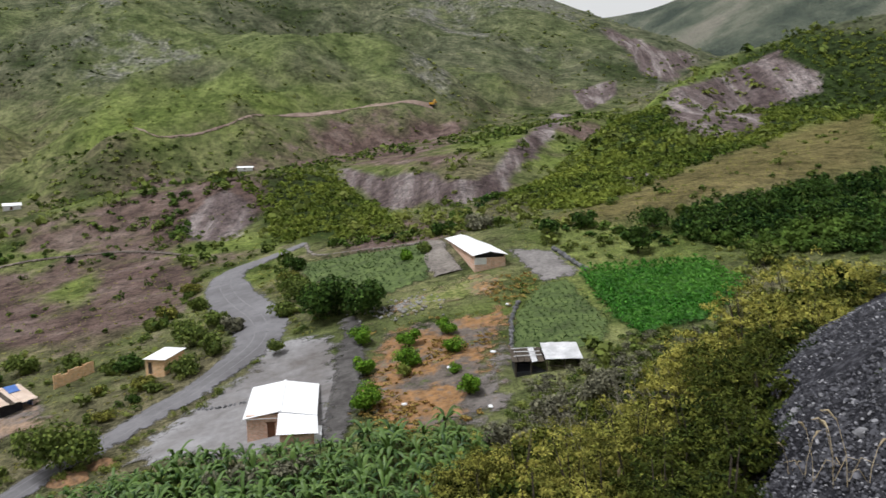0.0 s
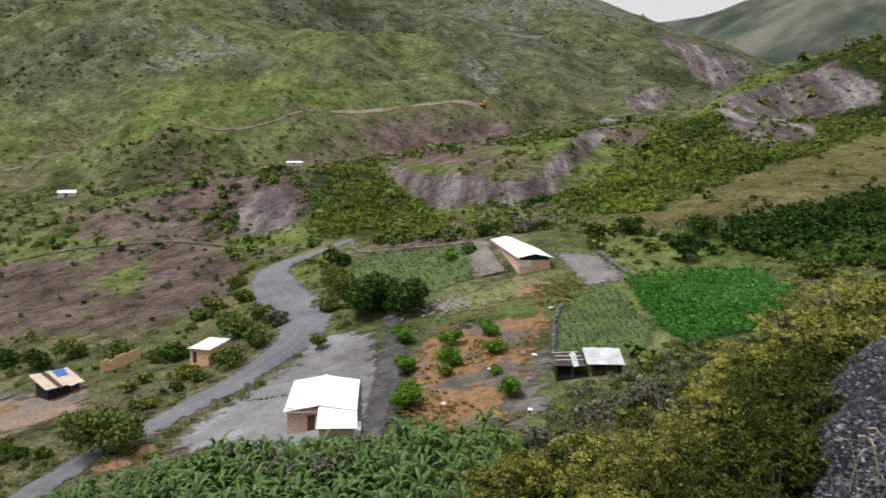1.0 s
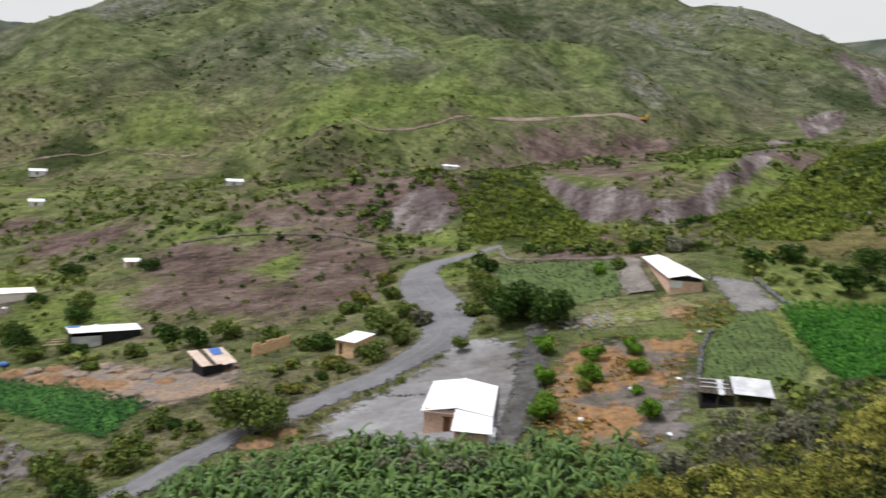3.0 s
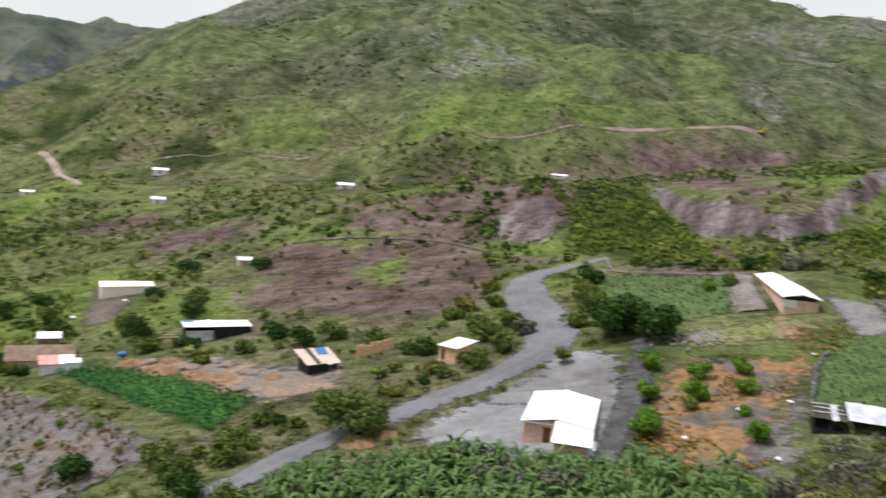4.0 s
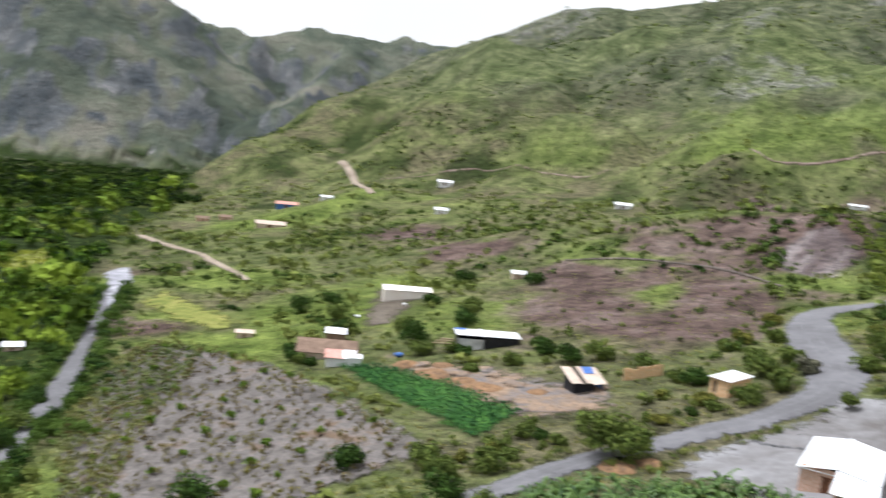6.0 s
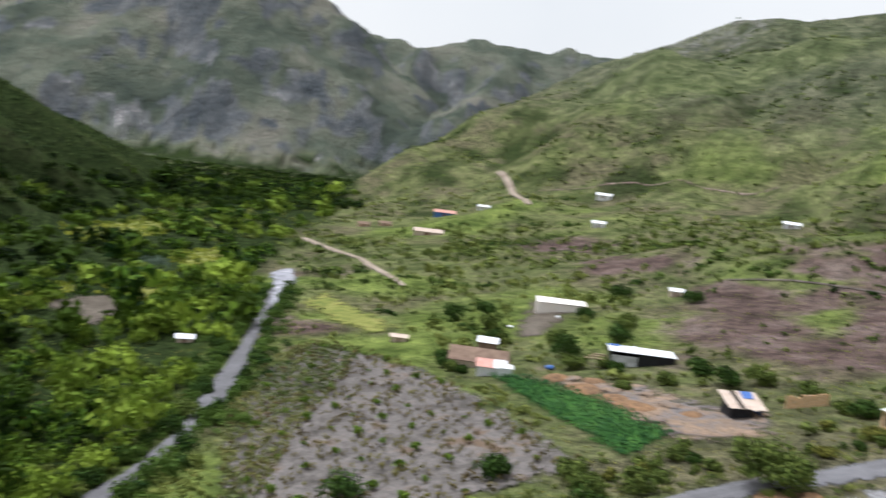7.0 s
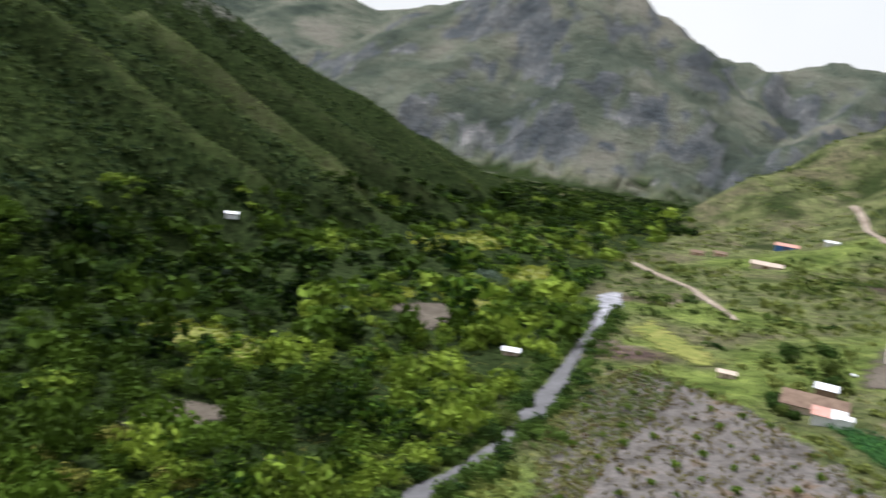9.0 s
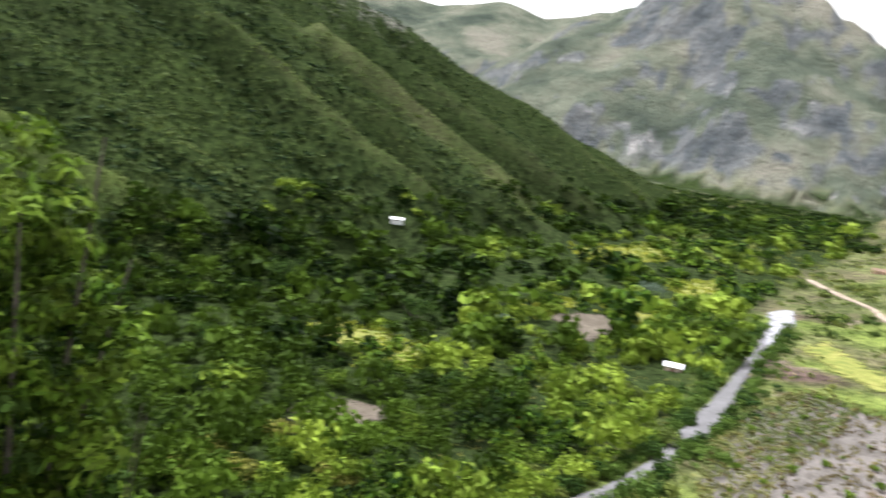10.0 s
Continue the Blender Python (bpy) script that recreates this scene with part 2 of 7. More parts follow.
def land_material():
    m, n, l, s = shade("land_cover", 0.95)
    s.inputs["Specular IOR Level"].default_value = 0.0
    where = coords(n)
    broad = noise_node(n, l, 0.021, 9, 0.72, where)
    mid = noise_node(n, l, 0.07, 8, 0.68, where)
    fine = noise_node(n, l, 0.34, 8, 0.78, where)
    tiny = noise_node(n, l, 2.6, 5, 0.75, where)
    grass = ramp(n, l, mid, [(0.34, (0.048, 0.062, 0.024)), (0.48, (0.122, 0.142, 0.056)), (0.66, (0.245, 0.255, 0.112))])
    dry = ramp(n, l, fine, [(0.38, (0.088, 0.078, 0.048)), (0.62, (0.215, 0.188, 0.118))])
    c = blend(n, l, ramp(n, l, broad, [(0.47, (0, 0, 0)), (0.57, (0.85, 0.85, 0.85))]), grass, dry)
    upland = ramp(n, l, mid, [(0.34, (0.036, 0.047, 0.030)), (0.5, (0.100, 0.112, 0.071)), (0.66, (0.205, 0.208, 0.138))])
    c = blend(n, l, calc(n, l, "MULTIPLY", attr(n, "high"), 0.85), c, upland)
    lush = ramp(n, l, mid, [(0.36, (0.078, 0.120, 0.024)), (0.64, (0.240, 0.310, 0.070))])
    c = blend(n, l, calc(n, l, "MULTIPLY", attr(n, "lush"), 0.8), c, lush)
    meadow = ramp(n, l, mid, [(0.36, (0.094, 0.078, 0.034)), (0.64, (0.212, 0.176, 0.078))])
    c = blend(n, l, calc(n, l, "MULTIPLY", attr(n, "meadow"), 0.9), c, meadow)
    # near-black green: shade between the plants put into the ground colour
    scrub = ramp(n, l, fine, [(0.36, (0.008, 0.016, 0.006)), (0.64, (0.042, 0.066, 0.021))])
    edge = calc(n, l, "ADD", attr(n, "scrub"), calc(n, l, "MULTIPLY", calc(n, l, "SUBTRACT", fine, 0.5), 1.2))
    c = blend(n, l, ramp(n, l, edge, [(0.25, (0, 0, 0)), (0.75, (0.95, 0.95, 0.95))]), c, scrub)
    soil = ramp(n, l, mid, [(0.34, (0.070, 0.047, 0.045)), (0.5, (0.150, 0.100, 0.094)), (0.66, (0.240, 0.180, 0.166))])
    edge = calc(n, l, "ADD", attr(n, "soil"), calc(n, l, "MULTIPLY", calc(n, l, "SUBTRACT", mid, 0.5), 1.6))
    c = blend(n, l, ramp(n, l, edge, [(0.34, (0, 0, 0)), (0.62, (0.95, 0.95, 0.95))]), c, soil)
    stones = noise_node(n, l, 0.075, 12, 0.80, where)
    outcrop = ramp(n, l, fine, [(0.38, (0.110, 0.106, 0.100)), (0.5, (0.205, 0.198, 0.185)), (0.62, (0.36, 0.345, 0.32))])
    edge = calc(n, l, "ADD", calc(n, l, "MULTIPLY", attr(n, "crag"), 0.27), calc(n, l, "SUBTRACT", stones, 0.12))
    c = blend(n, l, ramp(n, l, edge, [(0.56, (0, 0, 0)), (0.72, (0.8, 0.8, 0.8))]), c, outcrop)
    streak = n.new("ShaderNodeMapping")
    streak.inputs["Scale"].default_value = (1.0, 0.16, 0.16)
    l.new(where, streak.inputs["Vector"])
    runs = noise_node(n, l, 0.12, 7, 0.7, streak.outputs[0])
    rock = ramp(n, l, runs, [(0.36, (0.085, 0.062, 0.064)), (0.5, (0.165, 0.130, 0.130)), (0.64, (0.36, 0.315, 0.31))])
    edge = calc(n, l, "ADD", attr(n, "rock"), calc(n, l, "MULTIPLY", calc(n, l, "SUBTRACT", mid, 0.5), 1.6))
    c = blend(n, l, ramp(n, l, edge, [(0.42, (0, 0, 0)), (0.62, (1, 1, 1))]), c, rock)
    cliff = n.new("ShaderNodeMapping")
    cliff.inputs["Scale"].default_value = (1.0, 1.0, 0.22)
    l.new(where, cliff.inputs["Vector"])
    # distance haze put into the colour: bluish grey slopes and rock faces
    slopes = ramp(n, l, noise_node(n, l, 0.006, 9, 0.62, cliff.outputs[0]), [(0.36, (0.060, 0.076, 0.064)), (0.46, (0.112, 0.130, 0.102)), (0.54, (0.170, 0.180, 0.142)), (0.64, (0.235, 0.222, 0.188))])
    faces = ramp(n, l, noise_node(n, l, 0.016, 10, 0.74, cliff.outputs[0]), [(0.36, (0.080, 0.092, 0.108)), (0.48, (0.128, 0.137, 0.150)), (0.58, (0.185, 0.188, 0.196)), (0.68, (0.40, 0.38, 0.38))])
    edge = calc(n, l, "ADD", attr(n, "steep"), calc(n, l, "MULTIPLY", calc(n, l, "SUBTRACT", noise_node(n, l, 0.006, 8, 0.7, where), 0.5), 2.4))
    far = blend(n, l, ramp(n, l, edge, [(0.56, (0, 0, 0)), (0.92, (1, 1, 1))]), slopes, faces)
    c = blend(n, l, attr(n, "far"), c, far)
    grain = ramp(n, l, fine, [(0.36, (0.36, 0.37, 0.37)), (0.48, (0.84, 0.84, 0.84)), (0.66, (1.36, 1.33, 1.27))])
    c = blend(n, l, 1.0, c, grain, "MULTIPLY")
    c = blend(n, l, ramp(n, l, tiny, [(0.38, (0.75, 0.75, 0.75)), (0.54, (0, 0, 0))]), c, (0.016, 0.018, 0.010))
    pale = ramp(n, l, noise_node(n, l, 1.1, 6, 0.8, where), [(0.58, (0, 0, 0)), (0.68, (0.5, 0.5, 0.5))])
    c = blend(n, l, calc(n, l, "MULTIPLY", pale, calc(n, l, "SUBTRACT", 1.0, attr(n, "scrub"))), c, (0.30, 0.27, 0.17))
    l.new(c, s.inputs["Base Color"])
    near_bump = n.new("ShaderNodeBump")
    near_bump.inputs["Strength"].default_value, near_bump.inputs["Distance"].default_value = 0.6, 2.4
    l.new(calc(n, l, "ADD", calc(n, l, "MULTIPLY", fine, 0.6), calc(n, l, "MULTIPLY", mid, 0.4)), near_bump.inputs["Height"])
    far_bump = n.new("ShaderNodeBump")
    far_bump.inputs["Strength"].default_value, far_bump.inputs["Distance"].default_value = 0.8, 45.0
    l.new(calc(n, l, "MULTIPLY", attr(n, "far"), noise_node(n, l, 0.011, 8, 0.6, cliff.outputs[0])), far_bump.inputs["Height"])
    l.new(near_bump.outputs[0], far_bump.inputs["Normal"])
    l.new(far_bump.outputs[0], s.inputs["Normal"])
    return m


def leaf_material(name, low, high, other, share=0.25):
    """Foliage: every leaf or tuft a little different, every plant with a tint of its own."""
    m, n, l, s = shade(name, 0.65)
    geo = n.new("ShaderNodeNewGeometry")
    tint = attr(n, "tint")
    c = ramp(n, l, geo.outputs["Random Per Island"], [(0.0, low), (0.5, tuple(0.78 * p + 0.22 * q for p, q in zip(low, high))), (1.0 - 0.7 * share, high), (1.0, tuple(0.6 * p + 0.4 * q for p, q in zip(high, other)))])
    c = blend(n, l, tint, c, blend(n, l, 0.8, c, other), "MIX")
    l.new(c, s.inputs["Base Color"])
    s.inputs["Specular IOR Level"].default_value = 0.05
    glow = n.new("ShaderNodeBsdfTranslucent")
    l.new(c, glow.inputs[0])
    mixer = n.new("ShaderNodeMixShader")
    mixer.inputs[0].default_value = 0.18
    l.new(s.outputs[0], mixer.inputs[1])
    l.new(glow.outputs[0], mixer.inputs[2])
    l.new(mixer.outputs[0], n["Material Output"].inputs[0])
    return m


M_LAND = land_material()
M_ROAD = ragged(mottled("gravel_road", [(0.105, 0.100, 0.103), (0.150, 0.145, 0.150), (0.205, 0.199, 0.207)], 0.06, fine=0.9, bump=0.2, grain=0.14), 1.3)
M_WHEEL = ragged(mottled("packed_wheel_track", [(0.15, 0.146, 0.150), (0.185, 0.18, 0.185), (0.225, 0.22, 0.226)], 0.1, bump=0.2, grain=0.12), 0.6)
M_YARD = ragged(mottled("gravel_yard", [(0.100, 0.088, 0.08), (0.165, 0.155, 0.152), (0.235, 0.228, 0.230), (0.31, 0.304, 0.308)], 0.045, fine=0.8, bump=0.2, grain=0.14), 4.0, 0.5)
M_LEDGE = ragged(mottled("trodden_brown_earth", [(0.06, 0.048, 0.042), (0.12, 0.1, 0.085), (0.22, 0.185, 0.15)], 0.25), 0.5)
# damp soil, darkened further: shade along the yard's edge is in its colour
M_SHADE_STRIP = ragged(mottled("damp_soil_with_shade", [(0.045, 0.041, 0.039), (0.078, 0.073, 0.070), (0.125, 0.118, 0.112)], 0.25, grain=0.3), 2.2, 0.6)
M_LANE = ragged(mottled("grey_earth_lane", [(0.12, 0.105, 0.092), (0.18, 0.16, 0.142), (0.24, 0.215, 0.19)], 0.2), 1.0, 0.6)
M_TRACK = ragged(mottled("pale_earth_track", [(0.20, 0.155, 0.12), (0.30, 0.24, 0.19), (0.42, 0.35, 0.28)], 0.12), 1.0, 0.3)
M_CUT = ragged(mottled("pinkish_road_cut", [(0.13, 0.092, 0.072), (0.22, 0.165, 0.136), (0.32, 0.25, 0.21)], 0.12), 1.0, 0.3)
M_SAND = ragged(mottled("sandy_building_ground", [(0.12, 0.108, 0.105), (0.19, 0.165, 0.155), (0.20, 0.150, 0.115), (0.29, 0.20, 0.135), (0.17, 0.155, 0.15)], 0.22, grain=0.5), 5.0, 0.4)
M_ORCHARD = ragged(mottled("dry_orange_orchard_ground", [(0.080, 0.100, 0.032), (0.105, 0.088, 0.076), (0.130, 0.108, 0.092), (0.210, 0.125, 0.066), (0.250, 0.135, 0.058), (0.135, 0.110, 0.090), (0.190, 0.185, 0.065)], 0.11, fine=0.8, grain=0.55), 5.0, 0.5)
M_PASTURE = ragged(mottled("rough_dry_pasture", [(0.060, 0.080, 0.025), (0.120, 0.140, 0.042), (0.190, 0.195, 0.075), (0.165, 0.140, 0.090), (0.270, 0.150, 0.060), (0.22, 0.21, 0.20)], 0.20, grain=0.55), 5.0, 0.5)
M_PLOT = ragged(mottled("low_green_crop", [(0.050, 0.064, 0.028), (0.080, 0.112, 0.040), (0.120, 0.160, 0.055)], 0.3), 1.2)
M_LUSH = ragged(mottled("bright_green_maize", [(0.022, 0.070, 0.014), (0.045, 0.125, 0.024), (0.080, 0.170, 0.034)], 0.25), 3.0)
M_TILL = ragged(mottled("tilled_grey_soil", [(0.072, 0.064, 0.056), (0.122, 0.108, 0.098), (0.168, 0.150, 0.140), (0.145, 0.102, 0.070)], 0.13, fine=1.2), 4.0, 0.4)
M_TERRACE = ragged(mottled("dried_mud_terrace", [(0.125, 0.115, 0.11), (0.185, 0.172, 0.165), (0.24, 0.225, 0.215)], 0.25), 1.6)
M_YELLOW = ragged(mottled("yellow_green_meadow", [(0.075, 0.095, 0.024), (0.150, 0.170, 0.040), (0.225, 0.225, 0.062), (0.28, 0.255, 0.090)], 0.14, grain=0.55), 6.0, 0.25)
M_WATER = ragged(mottled("pale_river_gravel", [(0.17, 0.17, 0.185), (0.30, 0.295, 0.32), (0.46, 0.45, 0.48)], 0.16), 2.0, 0.3)
M_ROOF = plain("white_metal_roof", (0.80, 0.80, 0.82), (0.88, 0.88, 0.89), 0.5, 0.45, 0.05, 0.01, 6.0)
M_ROOF_OLD = plain("weathered_grey_metal_roof", (0.42, 0.42, 0.43), (0.68, 0.68, 0.69), 0.7, 0.5, 0.1, 0.01, 5.0)
def brickwork(name, a, b, mortar):
    """Rough courses of bricks with pale joints."""
    m, n, l, s = shade(name, 0.9)
    t = n.new("ShaderNodeTexBrick")
    t.inputs["Scale"].default_value = 1.0
    t.inputs["Brick Width"].default_value, t.inputs["Row Height"].default_value, t.inputs["Mortar Size"].default_value = 0.42, 0.21, 0.022
    for key, c in (("Color1", a), ("Color2", b), ("Mortar", mortar)):
        t.inputs[key].default_value = (*c, 1)
    turned = n.new("ShaderNodeMapping")
    turned.inputs["Rotation"].default_value = (radians(90), 0, 0)
    l.new(n.new("ShaderNodeTexCoord").outputs["Object"], turned.inputs["Vector"])
    l.new(turned.outputs[0], t.inputs["Vector"])
    w = noise_node(n, l, 2.2, 5, 0.7, coords(n))
    l.new(blend(n, l, 1.0, t.outputs["Color"], ramp(n, l, w, [(0.35, (0.72, 0.70, 0.68)), (0.65, (1.12, 1.1, 1.08))]), "MULTIPLY"), s.inputs["Base Color"])
    relief(n, l, s, w, 0.3, 0.01)
    return m


M_BRICK = brickwork("pale_orange_brick", (0.62, 0.36, 0.26), (0.74, 0.50, 0.39), (0.66, 0.58, 0.50))
M_HUTBRICK = brickwork("yellow_orange_brick", (0.70, 0.40, 0.20), (0.80, 0.54, 0.31), (0.72, 0.58, 0.42))
M_ADOBE = plain("pale_pink_plaster", (0.52, 0.40, 0.32), (0.66, 0.54, 0.45), 0.5, 0.9, 0.2, 0.01, 5.0)
M_WOOD = plain("dark_weathered_wood", (0.045, 0.035, 0.028), (0.10, 0.08, 0.06), 1.5, 0.9, 0.4, 0.01, 12.0)
M_DOOR = plain("brown_wooden_door", (0.12, 0.055, 0.03), (0.17, 0.08, 0.045), 2.0, 0.7, 0.2, 0.005, 15.0)
# black sheeting, and the colour for openings that lie in shade
M_BLACK = plain("black_sheet_and_inner_shade", (0.012, 0.012, 0.016), (0.03, 0.03, 0.036), 1.0, 0.5, 0.3, 0.02, 4.0)
M_WHITE = plain("white_painted_wall", (0.72, 0.72, 0.74), (0.82, 0.82, 0.83), 0.8, 0.8, 0.1, 0.01, 5.0)
M_TILE = plain("faded_red_tiles", (0.52, 0.24, 0.19), (0.66, 0.38, 0.32), 0.8, 0.85, 0.4, 0.02, 5.0)
M_BROWNROOF = plain("brown_clay_tile_roof", (0.16, 0.105, 0.075), (0.27, 0.185, 0.135), 0.7, 0.9, 0.5, 0.02, 4.0)
M_STONE = ragged(mottled("dark_grey_spoil", [(0.010, 0.010, 0.013), (0.036, 0.036, 0.044), (0.125, 0.124, 0.140)], 1.6, bump=1.0, depth=0.15, fine=7.0, grain=0.65), 0.25, 3.0)
M_ORANGE = mottled("orange_subsoil", [(0.11, 0.08, 0.06), (0.21, 0.125, 0.07), (0.33, 0.19, 0.10)], 0.9)
M_SOIL = ragged(mottled("bare_brown_soil", [(0.070, 0.056, 0.042), (0.120, 0.100, 0.078), (0.175, 0.148, 0.118)], 0.15), 5.0, 0.3)
M_GRAVEL, n, l, shader = shade("loose_grey_gravel", 0.75)
l.new(ramp(n, l, n.new("ShaderNodeNewGeometry").outputs["Random Per Island"], [(0.0, (0.008, 0.008, 0.010)), (0.55, (0.050, 0.050, 0.058)), (0.9, (0.110, 0.109, 0.122)), (1.0, (0.300, 0.295, 0.305))]), shader.inputs["Base Color"])
M_PEBBLE = plain("grey_stone", (0.05, 0.049, 0.054), (0.24, 0.237, 0.245), 2.5, 0.9, 0.4, 0.02, 12.0)
M_BLUE = plain("blue_tarpaulin", (0.05, 0.12, 0.36), (0.09, 0.20, 0.50), 1.0, 0.5, 0.3, 0.02, 6.0)
M_BARK = plain("grey_brown_bark", (0.06, 0.05, 0.04), (0.14, 0.12, 0.10), 3.0, 0.9, 0.6, 0.02, 20.0)
M_YELLOWMETAL = plain("yellow_machine_paint", (0.55, 0.27, 0.02), (0.65, 0.34, 0.04), 1.0, 0.5, 0.1, 0.01, 9.0)
M_STRAW = plain("dry_straw", (0.34, 0.26, 0.15), (0.50, 0.41, 0.26), 6.0, 0.8, 0.2, 0.002, 40.0)

L_SCRUB = leaf_material("scrub_leaves", (0.024, 0.044, 0.010), (0.130, 0.185, 0.038), (0.240, 0.265, 0.068))
L_RUST = leaf_material("rusty_grass", (0.130, 0.070, 0.020), (0.300, 0.165, 0.045), (0.340, 0.270, 0.080))
L_DARK = leaf_material("dark_tree_leaves", (0.005, 0.015, 0.004), (0.040, 0.090, 0.018), (0.125, 0.195, 0.036))
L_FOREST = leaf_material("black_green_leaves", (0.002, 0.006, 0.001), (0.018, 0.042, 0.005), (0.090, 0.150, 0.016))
# cool dark green: the slope's shade and haze are in this colour
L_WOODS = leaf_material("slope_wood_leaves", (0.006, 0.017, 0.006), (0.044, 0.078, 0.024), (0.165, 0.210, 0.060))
# dark green leaves; shade in the bank's hollow is put into them too
L_NEAR = leaf_material("near_bush_leaves", (0.004, 0.009, 0.002), (0.042, 0.066, 0.012), (0.210, 0.225, 0.040))
L_OLIVE = leaf_material("olive_bush_leaves", (0.012, 0.018, 0.004), (0.195, 0.215, 0.042), (0.460, 0.420, 0.095))
L_CITRUS = leaf_material("citrus_leaves", (0.025, 0.080, 0.008), (0.125, 0.290, 0.026), (0.310, 0.410, 0.050))
L_BANANA = leaf_material("banana_leaves", (0.004, 0.020, 0.003), (0.036, 0.105, 0.014), (0.200, 0.310, 0.070))
L_BANANA.node_tree.nodes["Principled BSDF"].inputs["Roughness"].default_value = 0.5
L_BANANA.node_tree.nodes["Principled BSDF"].inputs["Specular IOR Level"].default_value = 0.3
L_GREY = leaf_material("grey_twigs", (0.060, 0.060, 0.044), (0.190, 0.185, 0.125), (0.290, 0.280, 0.180))
L_VALLEY = leaf_material("valley_leaves", (0.005, 0.018, 0.003), (0.082, 0.160, 0.016), (0.275, 0.365, 0.045), 0.25)
L_BRIGHT = leaf_material("sunny_field_shrubs", (0.060, 0.092, 0.008), (0.220, 0.275, 0.028), (0.420, 0.430, 0.060))
L_SILVER = leaf_material("silvery_leaves", (0.070, 0.100, 0.075), (0.170, 0.230, 0.170), (0.260, 0.330, 0.240))
M_FIELDSTONE = plain("weathered_field_stone", (0.16, 0.155, 0.15), (0.34, 0.33, 0.32), 1.5, 0.9, 0.4, 0.02, 10.0)
M_PINK = plain("pale_pink_wash", (0.86, 0.77, 0.69), (0.92, 0.85, 0.79), 0.5, 0.9, 0.2, 0.01, 5.0)
M_TWIG = plain("grey_twig_bark", (0.13, 0.115, 0.085), (0.24, 0.22, 0.17), 4.0, 0.9, 0.2, 0.01, 20.0)
L_SPUR = leaf_material("spur_bush_leaves", (0.014, 0.032, 0.005), (0.098, 0.155, 0.024), (0.240, 0.280, 0.050))
L_GRASS = leaf_material("field_grass", (0.060, 0.090, 0.026), (0.150, 0.190, 0.060), (0.260, 0.250, 0.085))
L_YOUNG = leaf_material("young_bush_leaves", (0.040, 0.095, 0.012), (0.120, 0.220, 0.026), (0.300, 0.330, 0.050))
L_WEED = leaf_material("dry_weeds", (0.060, 0.045, 0.020), (0.135, 0.095, 0.040), (0.180, 0.170, 0.045))
L_RED = leaf_material("red_flowers", (0.20, 0.03, 0.012), (0.45, 0.075, 0.02), (0.50, 0.16, 0.05))
L_CROP = leaf_material("crop_leaves", (0.014, 0.055, 0.020), (0.052, 0.145, 0.050), (0.110, 0.215, 0.075))
L_MAIZE = leaf_material("maize_leaves", (0.020, 0.085, 0.012), (0.075, 0.250, 0.030), (0.150, 0.340, 0.060))
L_DULL = leaf_material("dull_vegetable_leaves", (0.030, 0.060, 0.020), (0.090, 0.140, 0.050), (0.150, 0.180, 0.065))
L_TUFT = leaf_material("grass_tufts", (0.085, 0.125, 0.020), (0.200, 0.240, 0.045), (0.330, 0.290, 0.090))



# ---- building helpers ----
def link(name, verts, faces, material, parent=None, label="", tint=None, flat=True):
    me = bpy.data.meshes.new(name)
    me.from_pydata([tuple(v) for v in verts], [], [tuple(f) for f in faces])
    me.materials.append(material)
    ob = new(name, me)
    if parent is not None:
        ob.parent = parent
    if label:
        tagged(ob, label)
    return ob


def mesh_from_arrays(name, verts, quads, material, attributes=None, soft=False):
    """One mesh out of numpy arrays of places and of four-cornered faces."""
    me = bpy.data.meshes.new(name)
    nv, nf = len(verts), len(quads)
    me.vertices.add(nv)
    me.vertices.foreach_set("co", np.ascontiguousarray(verts, np.float32).ravel())
    me.loops.add(nf * quads.shape[1])
    me.loops.foreach_set("vertex_index", np.ascontiguousarray(quads, np.int32).ravel())
    me.polygons.add(nf)
    me.polygons.foreach_set("loop_start", np.arange(nf, dtype=np.int32) * quads.shape[1])
    if soft:
        me.polygons.foreach_set("use_smooth", np.ones(nf, bool))
    me.update(calc_edges=True)
    for key, values in (attributes or {}).items():
        me.attributes.new(key, "FLOAT", "POINT").data.foreach_set("value", np.ascontiguousarray(values, np.float32))
    me.materials.append(material)
    return new(name, me)


def part(name, bm, material, parent, label=""):
    """Link a bmesh as one mesh object under a thing or a part."""
    me = bpy.data.meshes.new(name)
    bm.to_mesh(me)
    bm.free()
    me.materials.append(material)
    ob = new(name, me)
    ob.parent = parent
    if label:
        tagged(ob, label)
    return ob


def box(bm, x0, y0, z0, x1, y1, z1, bevel=0.0):
    made = bmesh.ops.create_cube(bm, size=1.0, matrix=Matrix.LocRotScale(((x0 + x1) / 2, (y0 + y1) / 2, (z0 + z1) / 2), None, (x1 - x0, y1 - y0, z1 - z0)))
    if bevel:
        edges = {e for v in made["verts"] for e in v.link_edges}
        bmesh.ops.bevel(bm, geom=list(edges), offset=bevel, segments=1, affect="EDGES")
    return bm


def box_part(name, dims, material, parent, label="", bevel=0.0):
    return part(name, box(bmesh.new(), *dims, bevel), material, parent, label)


